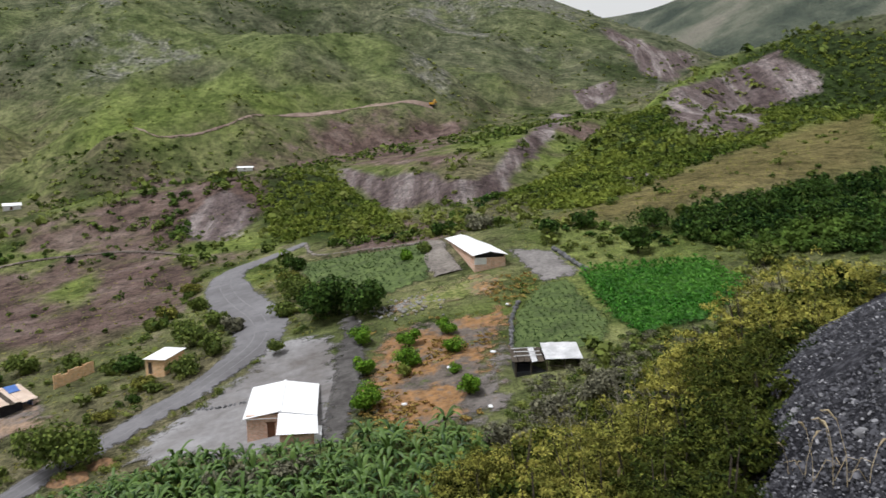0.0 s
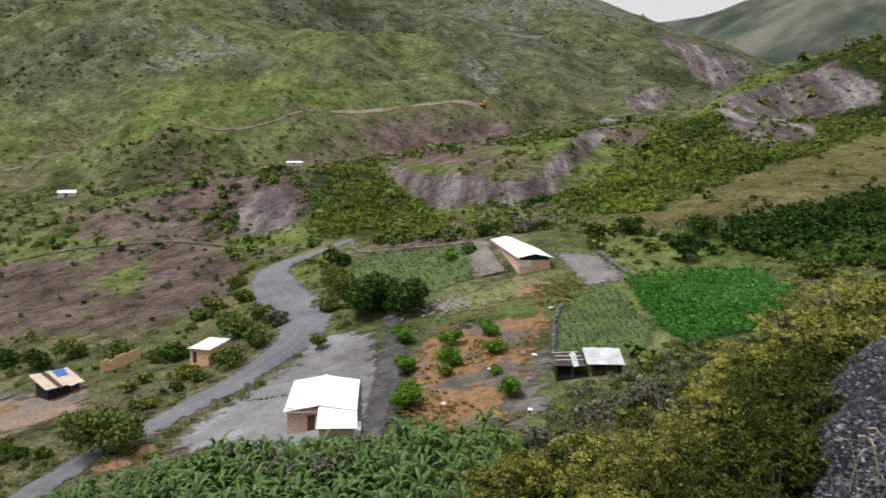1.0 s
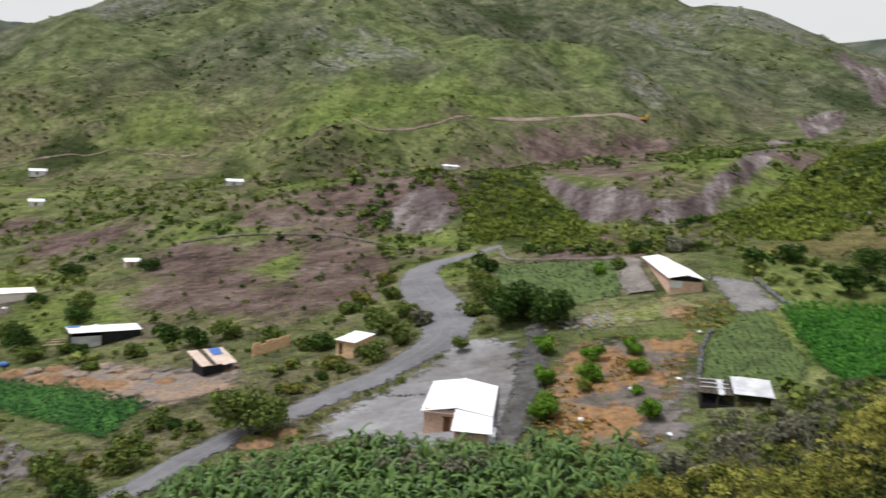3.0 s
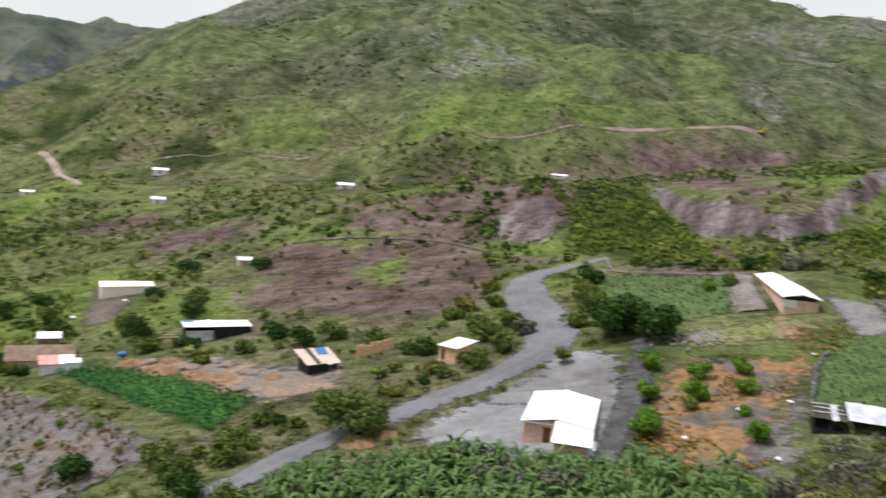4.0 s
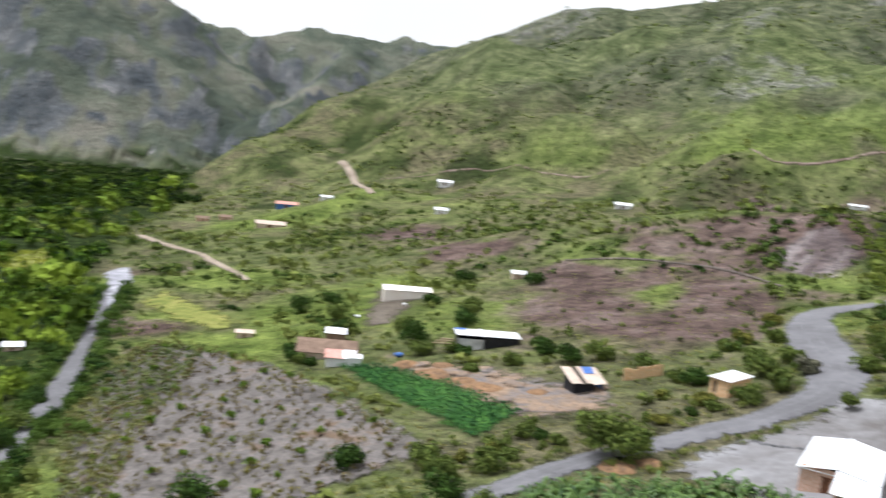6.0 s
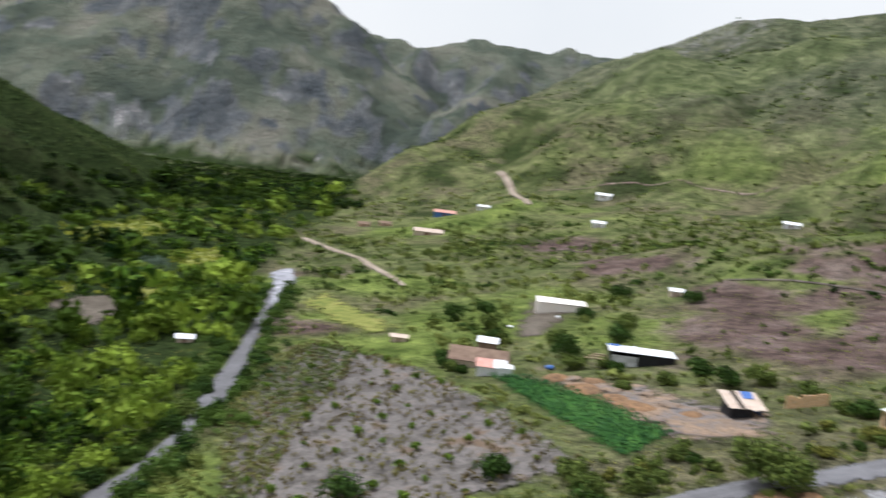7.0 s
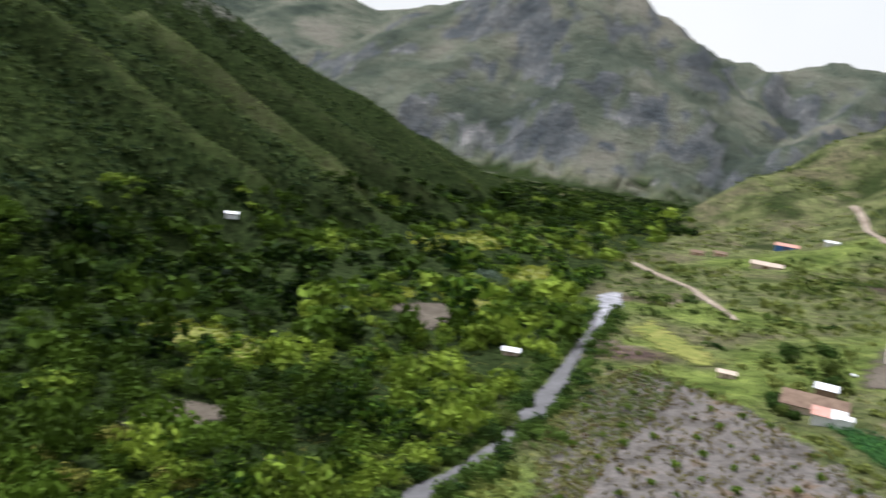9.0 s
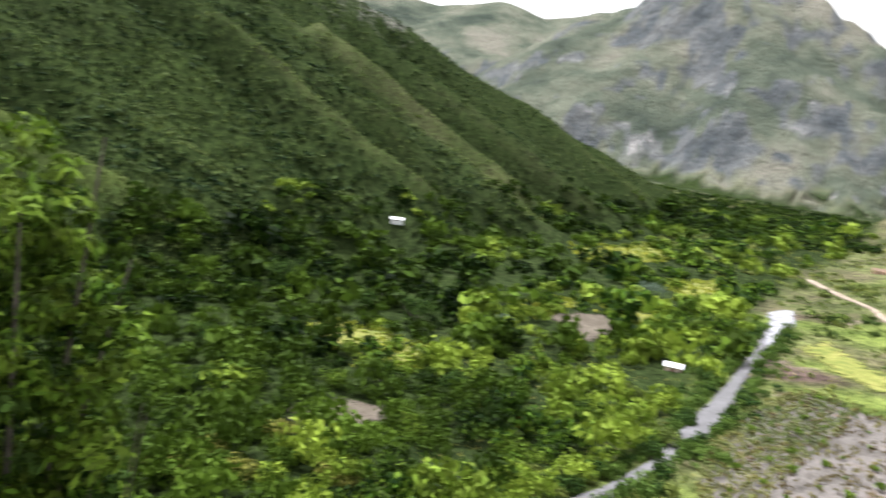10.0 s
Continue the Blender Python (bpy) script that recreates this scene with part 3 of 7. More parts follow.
def sheet(bm, corners, thick, waves=0, high=0.03):
    """A metal sheet between four corners (a, b along the eaves; d, c above them), corrugated along a to b."""
    a, b, c, d = (Vector(v) for v in corners)
    up = (b - a).cross(d - a).normalized()
    count = max(1, waves * 2)
    top, low = [], []
    for k in range(count + 1):
        s = k / count
        lift = up * (high if k % 2 and waves else 0)
        for row, off in ((top, up * thick), (low, Vector())):
            row.append((bm.verts.new(a.lerp(b, s) + lift + off), bm.verts.new(d.lerp(c, s) + lift + off)))
    for k in range(count):
        bm.faces.new((top[k][0], top[k + 1][0], top[k + 1][1], top[k][1]))
        bm.faces.new((low[k][1], low[k + 1][1], low[k + 1][0], low[k][0]))
        bm.faces.new((low[k][0], low[k + 1][0], top[k + 1][0], top[k][0]))
        bm.faces.new((top[k][1], top[k + 1][1], low[k + 1][1], low[k][1]))
    for k, flip in ((0, False), (count, True)):
        f = [top[k][0], top[k][1], low[k][1], low[k][0]]
        bm.faces.new(f[::-1] if flip else f)
    return bm


def thing(name, x, y, turn=0, sink=0.0, label="", category="", group=""):
    e = new(name)
    e.matrix_world = pose(x, y, float(height(x, y)) - sink, 0, 0, turn)
    e.empty_display_size = 0.3
    return tagged(e, label, category, group)


# ---- the ground: one sheet, finer where the valley opens ----
def region(x, y, outline, soft):
    """1 inside an outline, falling to 0 over soft metres round its edge."""
    inside, best = np.zeros(np.shape(x), bool), np.full(np.shape(x), 1e9)
    for (x0, y0), (x1, y1) in zip(outline, outline[1:] + outline[:1]):
        dx, dy = x1 - x0, y1 - y0
        s = np.clip(((x - x0) * dx + (y - y0) * dy) / (dx * dx + dy * dy + 1e-9), 0, 1)
        best = np.minimum(best, np.hypot(x - x0 - s * dx, y - y0 - s * dy))
        cross = ((y0 > y) != (y1 > y)) & (x < dx * (y - y0) / (dy + 1e-12) + x0)
        inside ^= cross
    signed = np.where(inside, best, -best)
    return smooth(-soft, soft, signed), signed


BROWN_SLOPE = [(-128.0, 215.2), (-139.2, 242.7), (-130.9, 248.4), (-111.0, 246.1), (-97.9, 240.5), (-89.9, 245.4), (-71.4, 238.2), (-58.5, 224.4), (-55.9, 206.7), (-56.6, 185.3), (-57.1, 166.9), (-58.5, 159.1), (-69.9, 169.7), (-86.0, 176.7), (-107.8, 185.0)]
SLIP = [(-74.6, 272.1), (-71.3, 286.5), (-66.4, 288.4), (-56.0, 279.1), (-53.2, 268.3), (-56.8, 257.9), (-58.5, 251.0), (-70.8, 256.9), (-75.7, 266.6)]
GULLY = [(-42.8, 382.1), (-30.0, 352.9), (-16.4, 332.6), (-4.1, 316.3), (3.2, 295.5), (12.1, 295.5), (18.9, 318.4), (33.5, 374.9), (80.2, 655.2), (76.6, 553.0), (46.3, 387.7), (32.2, 338.0), (23.0, 310.1), (17.9, 288.5), (5.5, 244.8), (-3.9, 288.3), (-11.3, 297.9), (-13.7, 244.3), (-26.6, 333.3), (-35.0, 348.1)]
SPUR_SCAR = [(96.1, 413.5), (115.5, 431.3), (140.5, 463.5), (154.4, 456.1), (160.1, 435.0), (165.4, 415.1), (162.1, 403.3), (149.1, 403.4), (139.9, 404.5), (100.5, 300.2), (90.0, 289.3), (76.7, 288.3), (79.0, 322.6), (86.3, 370.8)]
HILL_SCAR = [(150.5, 903.4), (164.1, 904.8), (182.0, 875.0), (202.9, 853.4), (228.6, 864.8), (234.4, 848.3), (208.1, 804.2), (178.7, 769.4), (162.9, 781.5), (159.2, 810.5), (148.4, 845.2)]
DARK_HILL = [(-64.0, 565.7), (-27.9, 590.3), (0.2, 606.1), (11.3, 591.4), (12.1, 485.3), (3.7, 331.1), (-4.2, 323.3), (-16.7, 341.6), (-30.4, 357.8), (-46.6, 427.9), (-87.6, 484.4), (-110.1, 481.0), (-107.3, 497.0), (-82.7, 532.3)]
SHELF = [(-68.6, 298.4), (-51.4, 303.4), (-46.3, 391.9), (-28.9, 336.4), (-13.5, 239.6), (-5.6, 213.2), (-18.5, 212.3), (-35.7, 222.2), (-45.1, 236.5), (-52.8, 270.2), (-60.3, 283.4)]
THICKET = [(43.7, 177.0), (53.1, 187.9), (65.9, 192.2), (81.6, 202.6), (98.3, 207.6), (68.7, 143.9), (60.8, 149.9), (53.5, 155.2), (50.5, 160.9), (43.1, 170.6)]
SHELF_SLOPE = [(-137.8, 290.5), (-120.9, 292.9), (-104.7, 298.2), (-83.2, 298.9), (-77.2, 289.2), (-76.4, 272.7), (-72.1, 250.1), (-98.6, 259.9), (-123.4, 258.3)]
BROWN_GREEN = [(-109.3, 240.9), (-107.3, 249.7), (-96.6, 245.4), (-85.0, 224.8), (-83.7, 207.3), (-92.4, 213.4)]
MEADOW_FIELD = [(20.5, 191.3), (33.1, 204.8), (46.7, 222.4), (59.0, 234.4), (80.3, 257.8), (108.3, 292.3), (131.2, 305.1), (174.5, 374.7), (100.3, 211.9), (81.6, 202.6), (63.8, 193.0), (51.6, 190.6), (43.8, 182.2), (35.0, 182.1), (24.1, 183.6)]
LUSH_FLATS = [(-360.3, 341.3), (-323.7, 391.1), (-302.4, 443.2), (-239.2, 434.8), (-139.4, 286.6), (-135.1, 263.0), (-158.4, 281.6), (-247.3, 364.3), (-278.7, 346.0), (-226.3, 275.4), (-285.4, 277.1)]
LUSH_BAND = [(-323.9, 400.5), (-337.2, 491.8), (-268.5, 512.0), (-223.0, 526.8), (-155.0, 489.1), (-114.4, 518.8), (-69.4, 576.3), (-22.6, 620.6), (-27.2, 663.8), (-79.2, 591.5), (-123.7, 528.4), (-177.3, 554.8), (-244.8, 573.5), (-298.0, 561.6), (-346.3, 553.8), (-321.3, 517.4), (-373.0, 481.4)]
FLAT_BROWN = [(-253.5, 338.4), (-208.1, 340.6), (-148.8, 272.8), (-141.9, 254.0), (-152.1, 238.1), (-166.7, 229.8), (-191.2, 253.3)]
SPUR_SCAR_LOW = [(51.9, 262.7), (56.3, 269.0), (54.8, 246.1), (47.3, 225.3), (45.1, 231.8)]
HILL_SCAR_LOW = [(100.6, 732.7), (125.1, 749.3), (142.9, 761.3), (134.5, 727.8), (109.2, 677.6), (99.8, 668.9)]
SPUR_BUSH = [(6, 260), (30, 200), (70, 235), (120, 270), (180, 330), (240, 400), (150, 480), (100, 400), (60, 370), (30, 300)]


VALLEY = [(-80, -60), (-95, 20), (-112, 50), (-128, 64), (-150, 86), (-172, 106), (-198, 128), (-236, 160), (-290, 196), (-420, 310), (-640, 560), (-780, 620), (-800, 520), (-640, 330), (-480, 170), (-390, 80), (-290, -10), (-230, -70)]


def side_forms(x, y):
    """How near every place is to a side spur's crest and to a gully of the steep slope."""
    comb, dip = np.zeros(np.shape(x)), np.zeros(np.shape(x))
    for line in SIDE_SPURS:
        comb = np.maximum(comb, np.exp(-((away(x, y, line) / 13) ** 2)))
    for line in SIDE_GULLIES:
        dip = np.maximum(dip, np.exp(-((away(x, y, line) / 15) ** 2)))
    return comb, dip


def ground_cover(x, y, z):
    r = np.hypot(x, y)
    wob = 6 * fbm(x, y, 45, 4, 81)
    web = 6 * fbm(x, y, 45, 4, 82)
    mound = fbm(x + 0.3 * y, y - 0.3 * x, 120, 3, 99)
    broken = fbm(x, y, 22, 4, 83)
    out = {}
    soil = region(x + wob, y + web, BROWN_SLOPE, 16)[0] * (0.85 + 0.7 * broken)
    grassed = region(x + 0.5 * wob, y + 0.5 * web, BROWN_GREEN, 7)[0]
    soil = soil * (1 - 0.9 * grassed)
    soil = np.maximum(soil, region(x + wob, y + web, DARK_HILL, 30)[0] * (0.78 + 0.8 * broken))
    soil = np.maximum(soil, region(x + wob, y + web, SHELF_SLOPE, 14)[0] * (0.6 + 0.8 * broken))
    soil = np.maximum(soil, region(x + wob, y + web, FLAT_BROWN, 14)[0] * (0.55 + 0.8 * broken))
    patchy = smooth(0.10, 0.6, fbm(x, y, 70, 4, 91) - 0.4 * mound) * smooth(130, 230, r) * (1 - smooth(430, 580, r))
    open_land = smooth(-60, 20, x + 330 - 0.2 * y)
    down = (-x - y) * 0.7071
    fold = np.abs(fbm(0.9 * x - 0.44 * y, 0.10 * (0.44 * x + 0.9 * y), 78, 3, 21))
    crestwise = smooth(0.08, 0.34, fold)
    comb, dip = side_forms(x, y)
    near_left = smooth(-1, 0, -(np.hypot(x + 600, y - 50) - 420) / 120) * smooth(80, 200, down)
    valley = region(x + wob, y + web, VALLEY, 14)[0] * (1 - smooth(380, 440, r) * smooth(-2, 8, z))
    out["soil"] = np.maximum(soil, 0.75 * patchy * open_land) * (1 - np.maximum(valley, near_left))
    rock = np.maximum(region(x + wob, y + web, SLIP, 10)[0], region(x + 0.5 * wob, y + 0.5 * web, GULLY, 9)[0])
    rock = np.maximum(rock, region(x + wob, y + web, SPUR_SCAR, 14)[0])
    rock = np.maximum(rock, 0.9 * region(x + wob, y + web, HILL_SCAR, 26)[0])
    for outline in (HILL_SCAR_LOW, SPUR_SCAR_LOW):
        rock = np.maximum(rock, 0.9 * region(x + 0.6 * wob, y + 0.6 * web, outline, 8)[0])
    crag = smooth(-0.06, 0.34, fbm(x, y, 95, 5, 95)) * smooth(480, 640, r) * (1 - smooth(1250, 1400, r))
    out["rock"] = rock
    out["crag"] = crag * smooth(50, 100, z)
    out["lush"] = smooth(-0.05, 0.4, mound + 0.35 * broken + 0.3 * (1 - smooth(250, 420, r))) * smooth(70, 110, r) * (1 - 0.65 * smooth(430, 800, r)) * (1 - smooth(700, 1150, r)) * smooth(-60, 20, 140 - x) * (1 - smooth(-4, 6, x) * (1 - smooth(125, 150, r)))
    for outline in (LUSH_BAND, LUSH_FLATS):
        # side crests of the steep slope coloured lighter, as light on the relief
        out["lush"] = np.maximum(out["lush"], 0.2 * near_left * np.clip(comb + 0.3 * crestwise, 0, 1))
        out["lush"] = np.maximum(out["lush"], (0.42 + 0.6 * broken + 0.5 * mound) * region(x + wob, y + web, outline, 20)[0])
    out["lush"] = np.clip(np.maximum(out["lush"], grassed), 0, 1)
    out["meadow"] = region(x + 0.4 * wob, y + 0.4 * web, MEADOW_FIELD, 8)[0]
    # dark ground under bushes and valley trees; crests paler, gullies darker as painted shading
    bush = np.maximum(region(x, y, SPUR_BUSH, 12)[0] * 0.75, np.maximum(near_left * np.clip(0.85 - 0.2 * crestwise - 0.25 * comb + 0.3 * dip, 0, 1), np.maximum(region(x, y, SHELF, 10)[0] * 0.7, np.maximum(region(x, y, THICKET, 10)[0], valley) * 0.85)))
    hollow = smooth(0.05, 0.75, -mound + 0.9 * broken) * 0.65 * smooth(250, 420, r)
    # ground round the viewpoint fully dark, as shade under the near bushes
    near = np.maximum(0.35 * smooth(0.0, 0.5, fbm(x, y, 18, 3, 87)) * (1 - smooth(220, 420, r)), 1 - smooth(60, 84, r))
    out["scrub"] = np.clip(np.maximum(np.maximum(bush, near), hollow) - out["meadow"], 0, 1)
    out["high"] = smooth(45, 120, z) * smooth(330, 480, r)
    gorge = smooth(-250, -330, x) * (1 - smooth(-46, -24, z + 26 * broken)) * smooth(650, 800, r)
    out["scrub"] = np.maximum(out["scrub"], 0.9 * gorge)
    # share of the bluish, hazed far colour
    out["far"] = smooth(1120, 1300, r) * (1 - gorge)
    step = 6.0
    out["steep"] = smooth(0.55, 1.15, np.hypot(height(x + step, y) - z, height(x, y + step) - z) / step)
    return out


def build_ground():
    view = np.radians(np.arange(-112, 34, 0.23))
    rest = np.radians(np.arange(34, 248, 2.0))
    turn = np.concatenate([view, rest])
    ring = np.concatenate([[0.0], np.geomspace(2.5, 90, 110), np.geomspace(91, 700, 250), np.geomspace(705, 4600, 130)])
    a, r = np.meshgrid(turn, ring, indexing="ij")
    x, y = np.sin(a) * r, np.cos(a) * r
    z = height(x, y)
    n, m = x.shape
    k = np.arange(n * m).reshape(n, m)
    j = np.roll(k, -1, axis=0)
    quads = np.stack([k[:, :-1], k[:, 1:], j[:, 1:], j[:, :-1]], -1).reshape(-1, 4)
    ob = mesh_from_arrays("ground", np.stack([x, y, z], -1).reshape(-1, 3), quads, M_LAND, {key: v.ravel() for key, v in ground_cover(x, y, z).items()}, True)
    return tagged(ob, "green and brown Andean valley ground with scrubby hills", "ground", kind="structure")


build_ground()


CLEAR, LINES, MEADOWS = [], [], []


def patch(name, outline, material, lift, cell, label, category, wobble=0.6, kind="structure", rows=None, rough=0.04):
    """A plot of ground laid on the land inside an outline, with a slightly uneven edge; rows: pitch, depth and turn of furrows."""
    CLEAR.append(outline)
    if name == "valley_meadow":
        MEADOWS.append(outline)
    xs, ys = [p[0] for p in outline], [p[1] for p in outline]
    gx, gy = np.meshgrid(np.arange(min(xs) - cell, max(xs) + 2 * cell, cell), np.arange(min(ys) - cell, max(ys) + 2 * cell, cell), indexing="ij")
    wx = gx + wobble * fbm(gx, gy, 5, 2, 5)
    wy = gy + wobble * fbm(gx, gy, 5, 2, 6)
    signed = region(wx, wy, outline, 1.0)[1]
    ex = region(wx + 0.05, wy, outline, 1.0)[1] - signed
    ey = region(wx, wy + 0.05, outline, 1.0)[1] - signed
    size = np.hypot(ex, ey) + 1e-9
    push = np.where(signed < 0, -signed, 0)
    near = signed > -0.95 * cell
    x, y = gx + push * ex / size, gy + push * ey / size
    edge = smooth(0, 1.2, np.where(signed > 0, signed, 0))
    z = height(x, y) + lift * (0.25 + 0.75 * edge) + rough * fbm(x, y, 1.5, 3, 7)
    if rows:
        pitch, depth, angle = rows
        across = x * math.cos(angle) + y * math.sin(angle)
        z = z + depth * edge * np.sin(across / pitch * 2 * math.pi)
    n, m = gx.shape
    k = np.arange(n * m).reshape(n, m)
    quads = np.stack([k[:-1, :-1], k[1:, :-1], k[1:, 1:], k[:-1, 1:]], -1).reshape(-1, 4)
    keep = near.ravel()[quads].all(1)
    quads = quads[keep]
    used, inverse = np.unique(quads, return_inverse=True)
    verts = np.stack([x, y, z], -1).reshape(-1, 3)[used]
    ob = mesh_from_arrays(name, verts, inverse.reshape(-1, 4), material, {"edge": np.maximum(signed, 0).ravel()[used]}, True)
    return tagged(ob, label, category, kind=kind)


def strip(name, line, material, lift, label, category, step=1.2, across=7):
    """A road or track laid on the land along a line of (x, y, width)."""
    pts = np.array(line, float)
    LINES.append(line)
    # a smooth curve through the points
    fine = []
    for k in range(len(pts) - 1):
        p0, p1, p2, p3 = pts[max(k - 1, 0)], pts[k], pts[k + 1], pts[min(k + 2, len(pts) - 1)]
        count = max(2, int(np.hypot(*(p2 - p1)[:2]) / step))
        for s in np.arange(count) / count:
            fine.append(0.5 * (2 * p1 + (p2 - p0) * s + (2 * p0 - 5 * p1 + 4 * p2 - p3) * s * s + (3 * p1 - p0 - 3 * p2 + p3) * s**3))
    fine.append(pts[-1])
    fine = np.array(fine)
    d = np.gradient(fine[:, :2], axis=0)
    d /= np.linalg.norm(d, axis=1)[:, None] + 1e-9
    side = np.stack([-d[:, 1], d[:, 0]], 1)
    u = np.linspace(-0.5, 0.5, across)
    width = fine[:, 2][:, None] * (1 + 0.18 * fbm(fine[:, :1] + u * 40, fine[:, 1:2], 7, 2, 8))
    x = fine[:, :1] + side[:, :1] * u * width
    y = fine[:, 1:2] + side[:, 1:] * u * width
    z = height(x, y) + lift * (1 - (2 * np.abs(u)) ** 4) + 0.02
    n, m = x.shape
    k = np.arange(n * m).reshape(n, m)
    quads = np.stack([k[:-1, :-1], k[:-1, 1:], k[1:, 1:], k[1:, :-1]], -1).reshape(-1, 4)[:, ::-1]
    rim = (0.5 - np.abs(u))[None] * width
    ob = mesh_from_arrays(name, np.stack([x, y, z], -1).reshape(-1, 3), quads, material, {"edge": rim.ravel()}, True)
    return tagged(ob, label, category, kind="structure")


# ---- roads, tracks and plots ----
strip("road", [(-33, 224, 4), (-41, 217, 6), (-47, 211, 8), (-47, 199, 10), (-41, 181, 11), (-33, 163, 11), (-31, 150, 9), (-36, 137, 7), (-41, 130, 6.5), (-46, 122, 6.5), (-50, 116, 6), (-54, 108, 6), (-58, 96, 6), (-66, 80, 6), (-84, 62, 6), (-104, 52, 6), (-116, 55, 5.5), (-123, 65, 4.6), (-133, 77, 4.2), (-148, 92, 6.0), (-168, 110, 6.0), (-190, 128, 4.2), (-222, 155, 5), (-245, 174, 7)], M_ROAD, 0.3, "grey gravel road winding up the valley", "road")
ROAD_LINE = LINES[0]
for off in (-1.1, 1.1):
    track = []
    for (x0, y0, w0), (x1, y1, w1) in zip(ROAD_LINE[1:14], ROAD_LINE[2:15]):
        length = math.hypot(x1 - x0, y1 - y0)
        track.append((x0 - (y1 - y0) / length * off, y0 + (x1 - x0) / length * off, 1.3))
    strip("wheel_track", track, M_WHEEL, 0.34, "pale wheel track worn into the gravel road", "wheel track", 1.2, 3)
strip("river_bed", [(-222.0, 156.0, 4), (-236.0, 168.0, 6), (-256.0, 184.0, 9), (-280.0, 200.0, 10), (-291.0, 211.0, 5)], M_WATER, 0.4, "pale stony river bed", "river bed")
patch("yard", [(-30, 152), (-17, 148), (-13, 131), (-13, 108), (-27, 108), (-41, 112), (-41, 121), (-36, 129), (-31, 139)], M_YARD, 0.22, 0.8, "open grey gravel yard round the white-roofed house", "yard")
strip("hill_road", [(-399.9, 485.5, 1.8), (-379.7, 495.1, 1.8), (-357.2, 501.6, 1.8), (-334.5, 507.1, 1.8), (-311.7, 511.6, 1.8), (-288.0, 513.3, 1.8), (-264.7, 513.9, 1.8), (-247.5, 528.1, 2.0), (-233.5, 529.0, 2.0), (-215.5, 520.4, 2.0), (-197.9, 511.3, 2.0), (-181.0, 503.2, 2.0), (-165.3, 497.1, 2.0), (-150.7, 493.3, 2.0), (-139.0, 499.6, 2.0), (-127.3, 506.7, 2.0), (-115.7, 516.3, 2.0), (-104.1, 528.3, 2.0), (-92.3, 542.9, 2.0), (-79.9, 558.9, 7.0), (-66.7, 574.8, 7.0), (-52.4, 588.0, 7.0), (-37.2, 597.7, 7.0), (-21.3, 603.2, 7.0), (-5.2, 605.9, 7.0)], M_CUT, 0.6, "pinkish earth road cut across the hillside", "road", 4)
strip("slope_track", [(-461.6, 510.9, 4.5), (-417.9, 479.8, 5), (-361.4, 432.0, 5)], M_TRACK, 0.6, "pale straight earth track up the slope", "track", 4)
strip("field_path", [(-378.5, 281.8, 5), (-343.3, 267.2, 5), (-308.8, 257.0, 4), (-264.0, 232.6, 4), (-223.5, 208.6, 3)], M_TRACK, 0.5, "pale earth path between fields", "path", 3)
strip("ledge_path", [(-132.2, 251.6, 1.6), (-116.1, 255.4, 1.6), (-96.6, 256.6, 1.6), (-76.4, 248.0, 1.6), (-63.2, 235.8, 1.6)], M_LEDGE, 0.4, "narrow path across the brown slope", "path", 2)
strip("farm_lane", [(-33, 224, 1.6), (-28.6, 209.4, 1.6), (-15.2, 201.6, 1.6), (-2.2, 189.2, 3), (-1.3, 176.2, 6), (1.0, 164.0, 6)], M_LANE, 0.3, "pale lane past the vegetable plot to the long house", "lane", 2)
# the yard's shaded edge laid on the land as a dark strip
strip("shaded_ditch", [(-16, 153, 4.0), (-14.2, 143, 5.6), (-13.6, 131, 6.4), (-13.4, 120, 6.0), (-13.6, 108, 5.0)], M_SHADE_STRIP, 0.36, "damp earth strip with painted shade between yard and orchard", "earth strip", 1.2)
patch("vegetable_plot", [(-33, 205), (-17, 200), (-3, 190), (-2, 163), (-10, 160), (-27, 183)], M_PLOT, 0.25, 1.0, "dark green vegetable plot in rows", "field")
patch("orchard_ground", [(-12, 144), (1, 146), (11, 150), (11, 141), (8, 125), (6, 108), (-3, 106), (-13, 114)], M_ORCHARD, 0.22, 0.8, "dry orange and brown orchard ground", "field", 2.0)
patch("crop_plot", [(10, 141), (16, 154), (21, 154), (25, 134), (22, 126), (9, 127)], M_PLOT, 0.25, 0.8, "low green crop plot beside the shed", "field")
patch("maize_plot", [(22, 157), (32, 158), (44, 157), (47, 140), (38, 127), (26, 126), (24, 137)], M_LUSH, 0.3, 0.8, "bright green maize plot", "field")
patch("mud_terrace", [(11, 172), (20, 168), (24, 156), (16, 153)], M_TERRACE, 0.25, 0.8, "flat grey dried mud terrace", "terrace", 0.5)
patch("tilled_field", [(-103.5, 67), (-121, 77), (-143, 92.5), (-163.5, 113.5), (-176, 134.5), (-159.3, 138.0), (-137.9, 135.7), (-111.1, 126.3), (-88.6, 115.5), (-71, 107.5), (-74, 99.6), (-75, 92), (-78, 81), (-84, 68), (-92, 60)], M_TILL, 0.35, 0.65, "tilled grey field planted with young bushes", "field", 1.6, rows=(2.6, 0.2, 0.40))
patch("hedge_crop", [(-126, 140), (-111, 141), (-88, 135), (-70, 127), (-70, 112), (-88, 121)], M_LUSH, 0.3, 0.8, "dense green crop strip beside the tilled field", "field")
patch("yellow_meadow", [(-223.6, 164.1), (-235.2, 185.6), (-197.3, 173.1), (-171.7, 162.9), (-168, 150), (-190.8, 152.0)], M_YELLOW, 0.3, 1.5, "yellow-green grass meadow on the valley floor", "meadow")
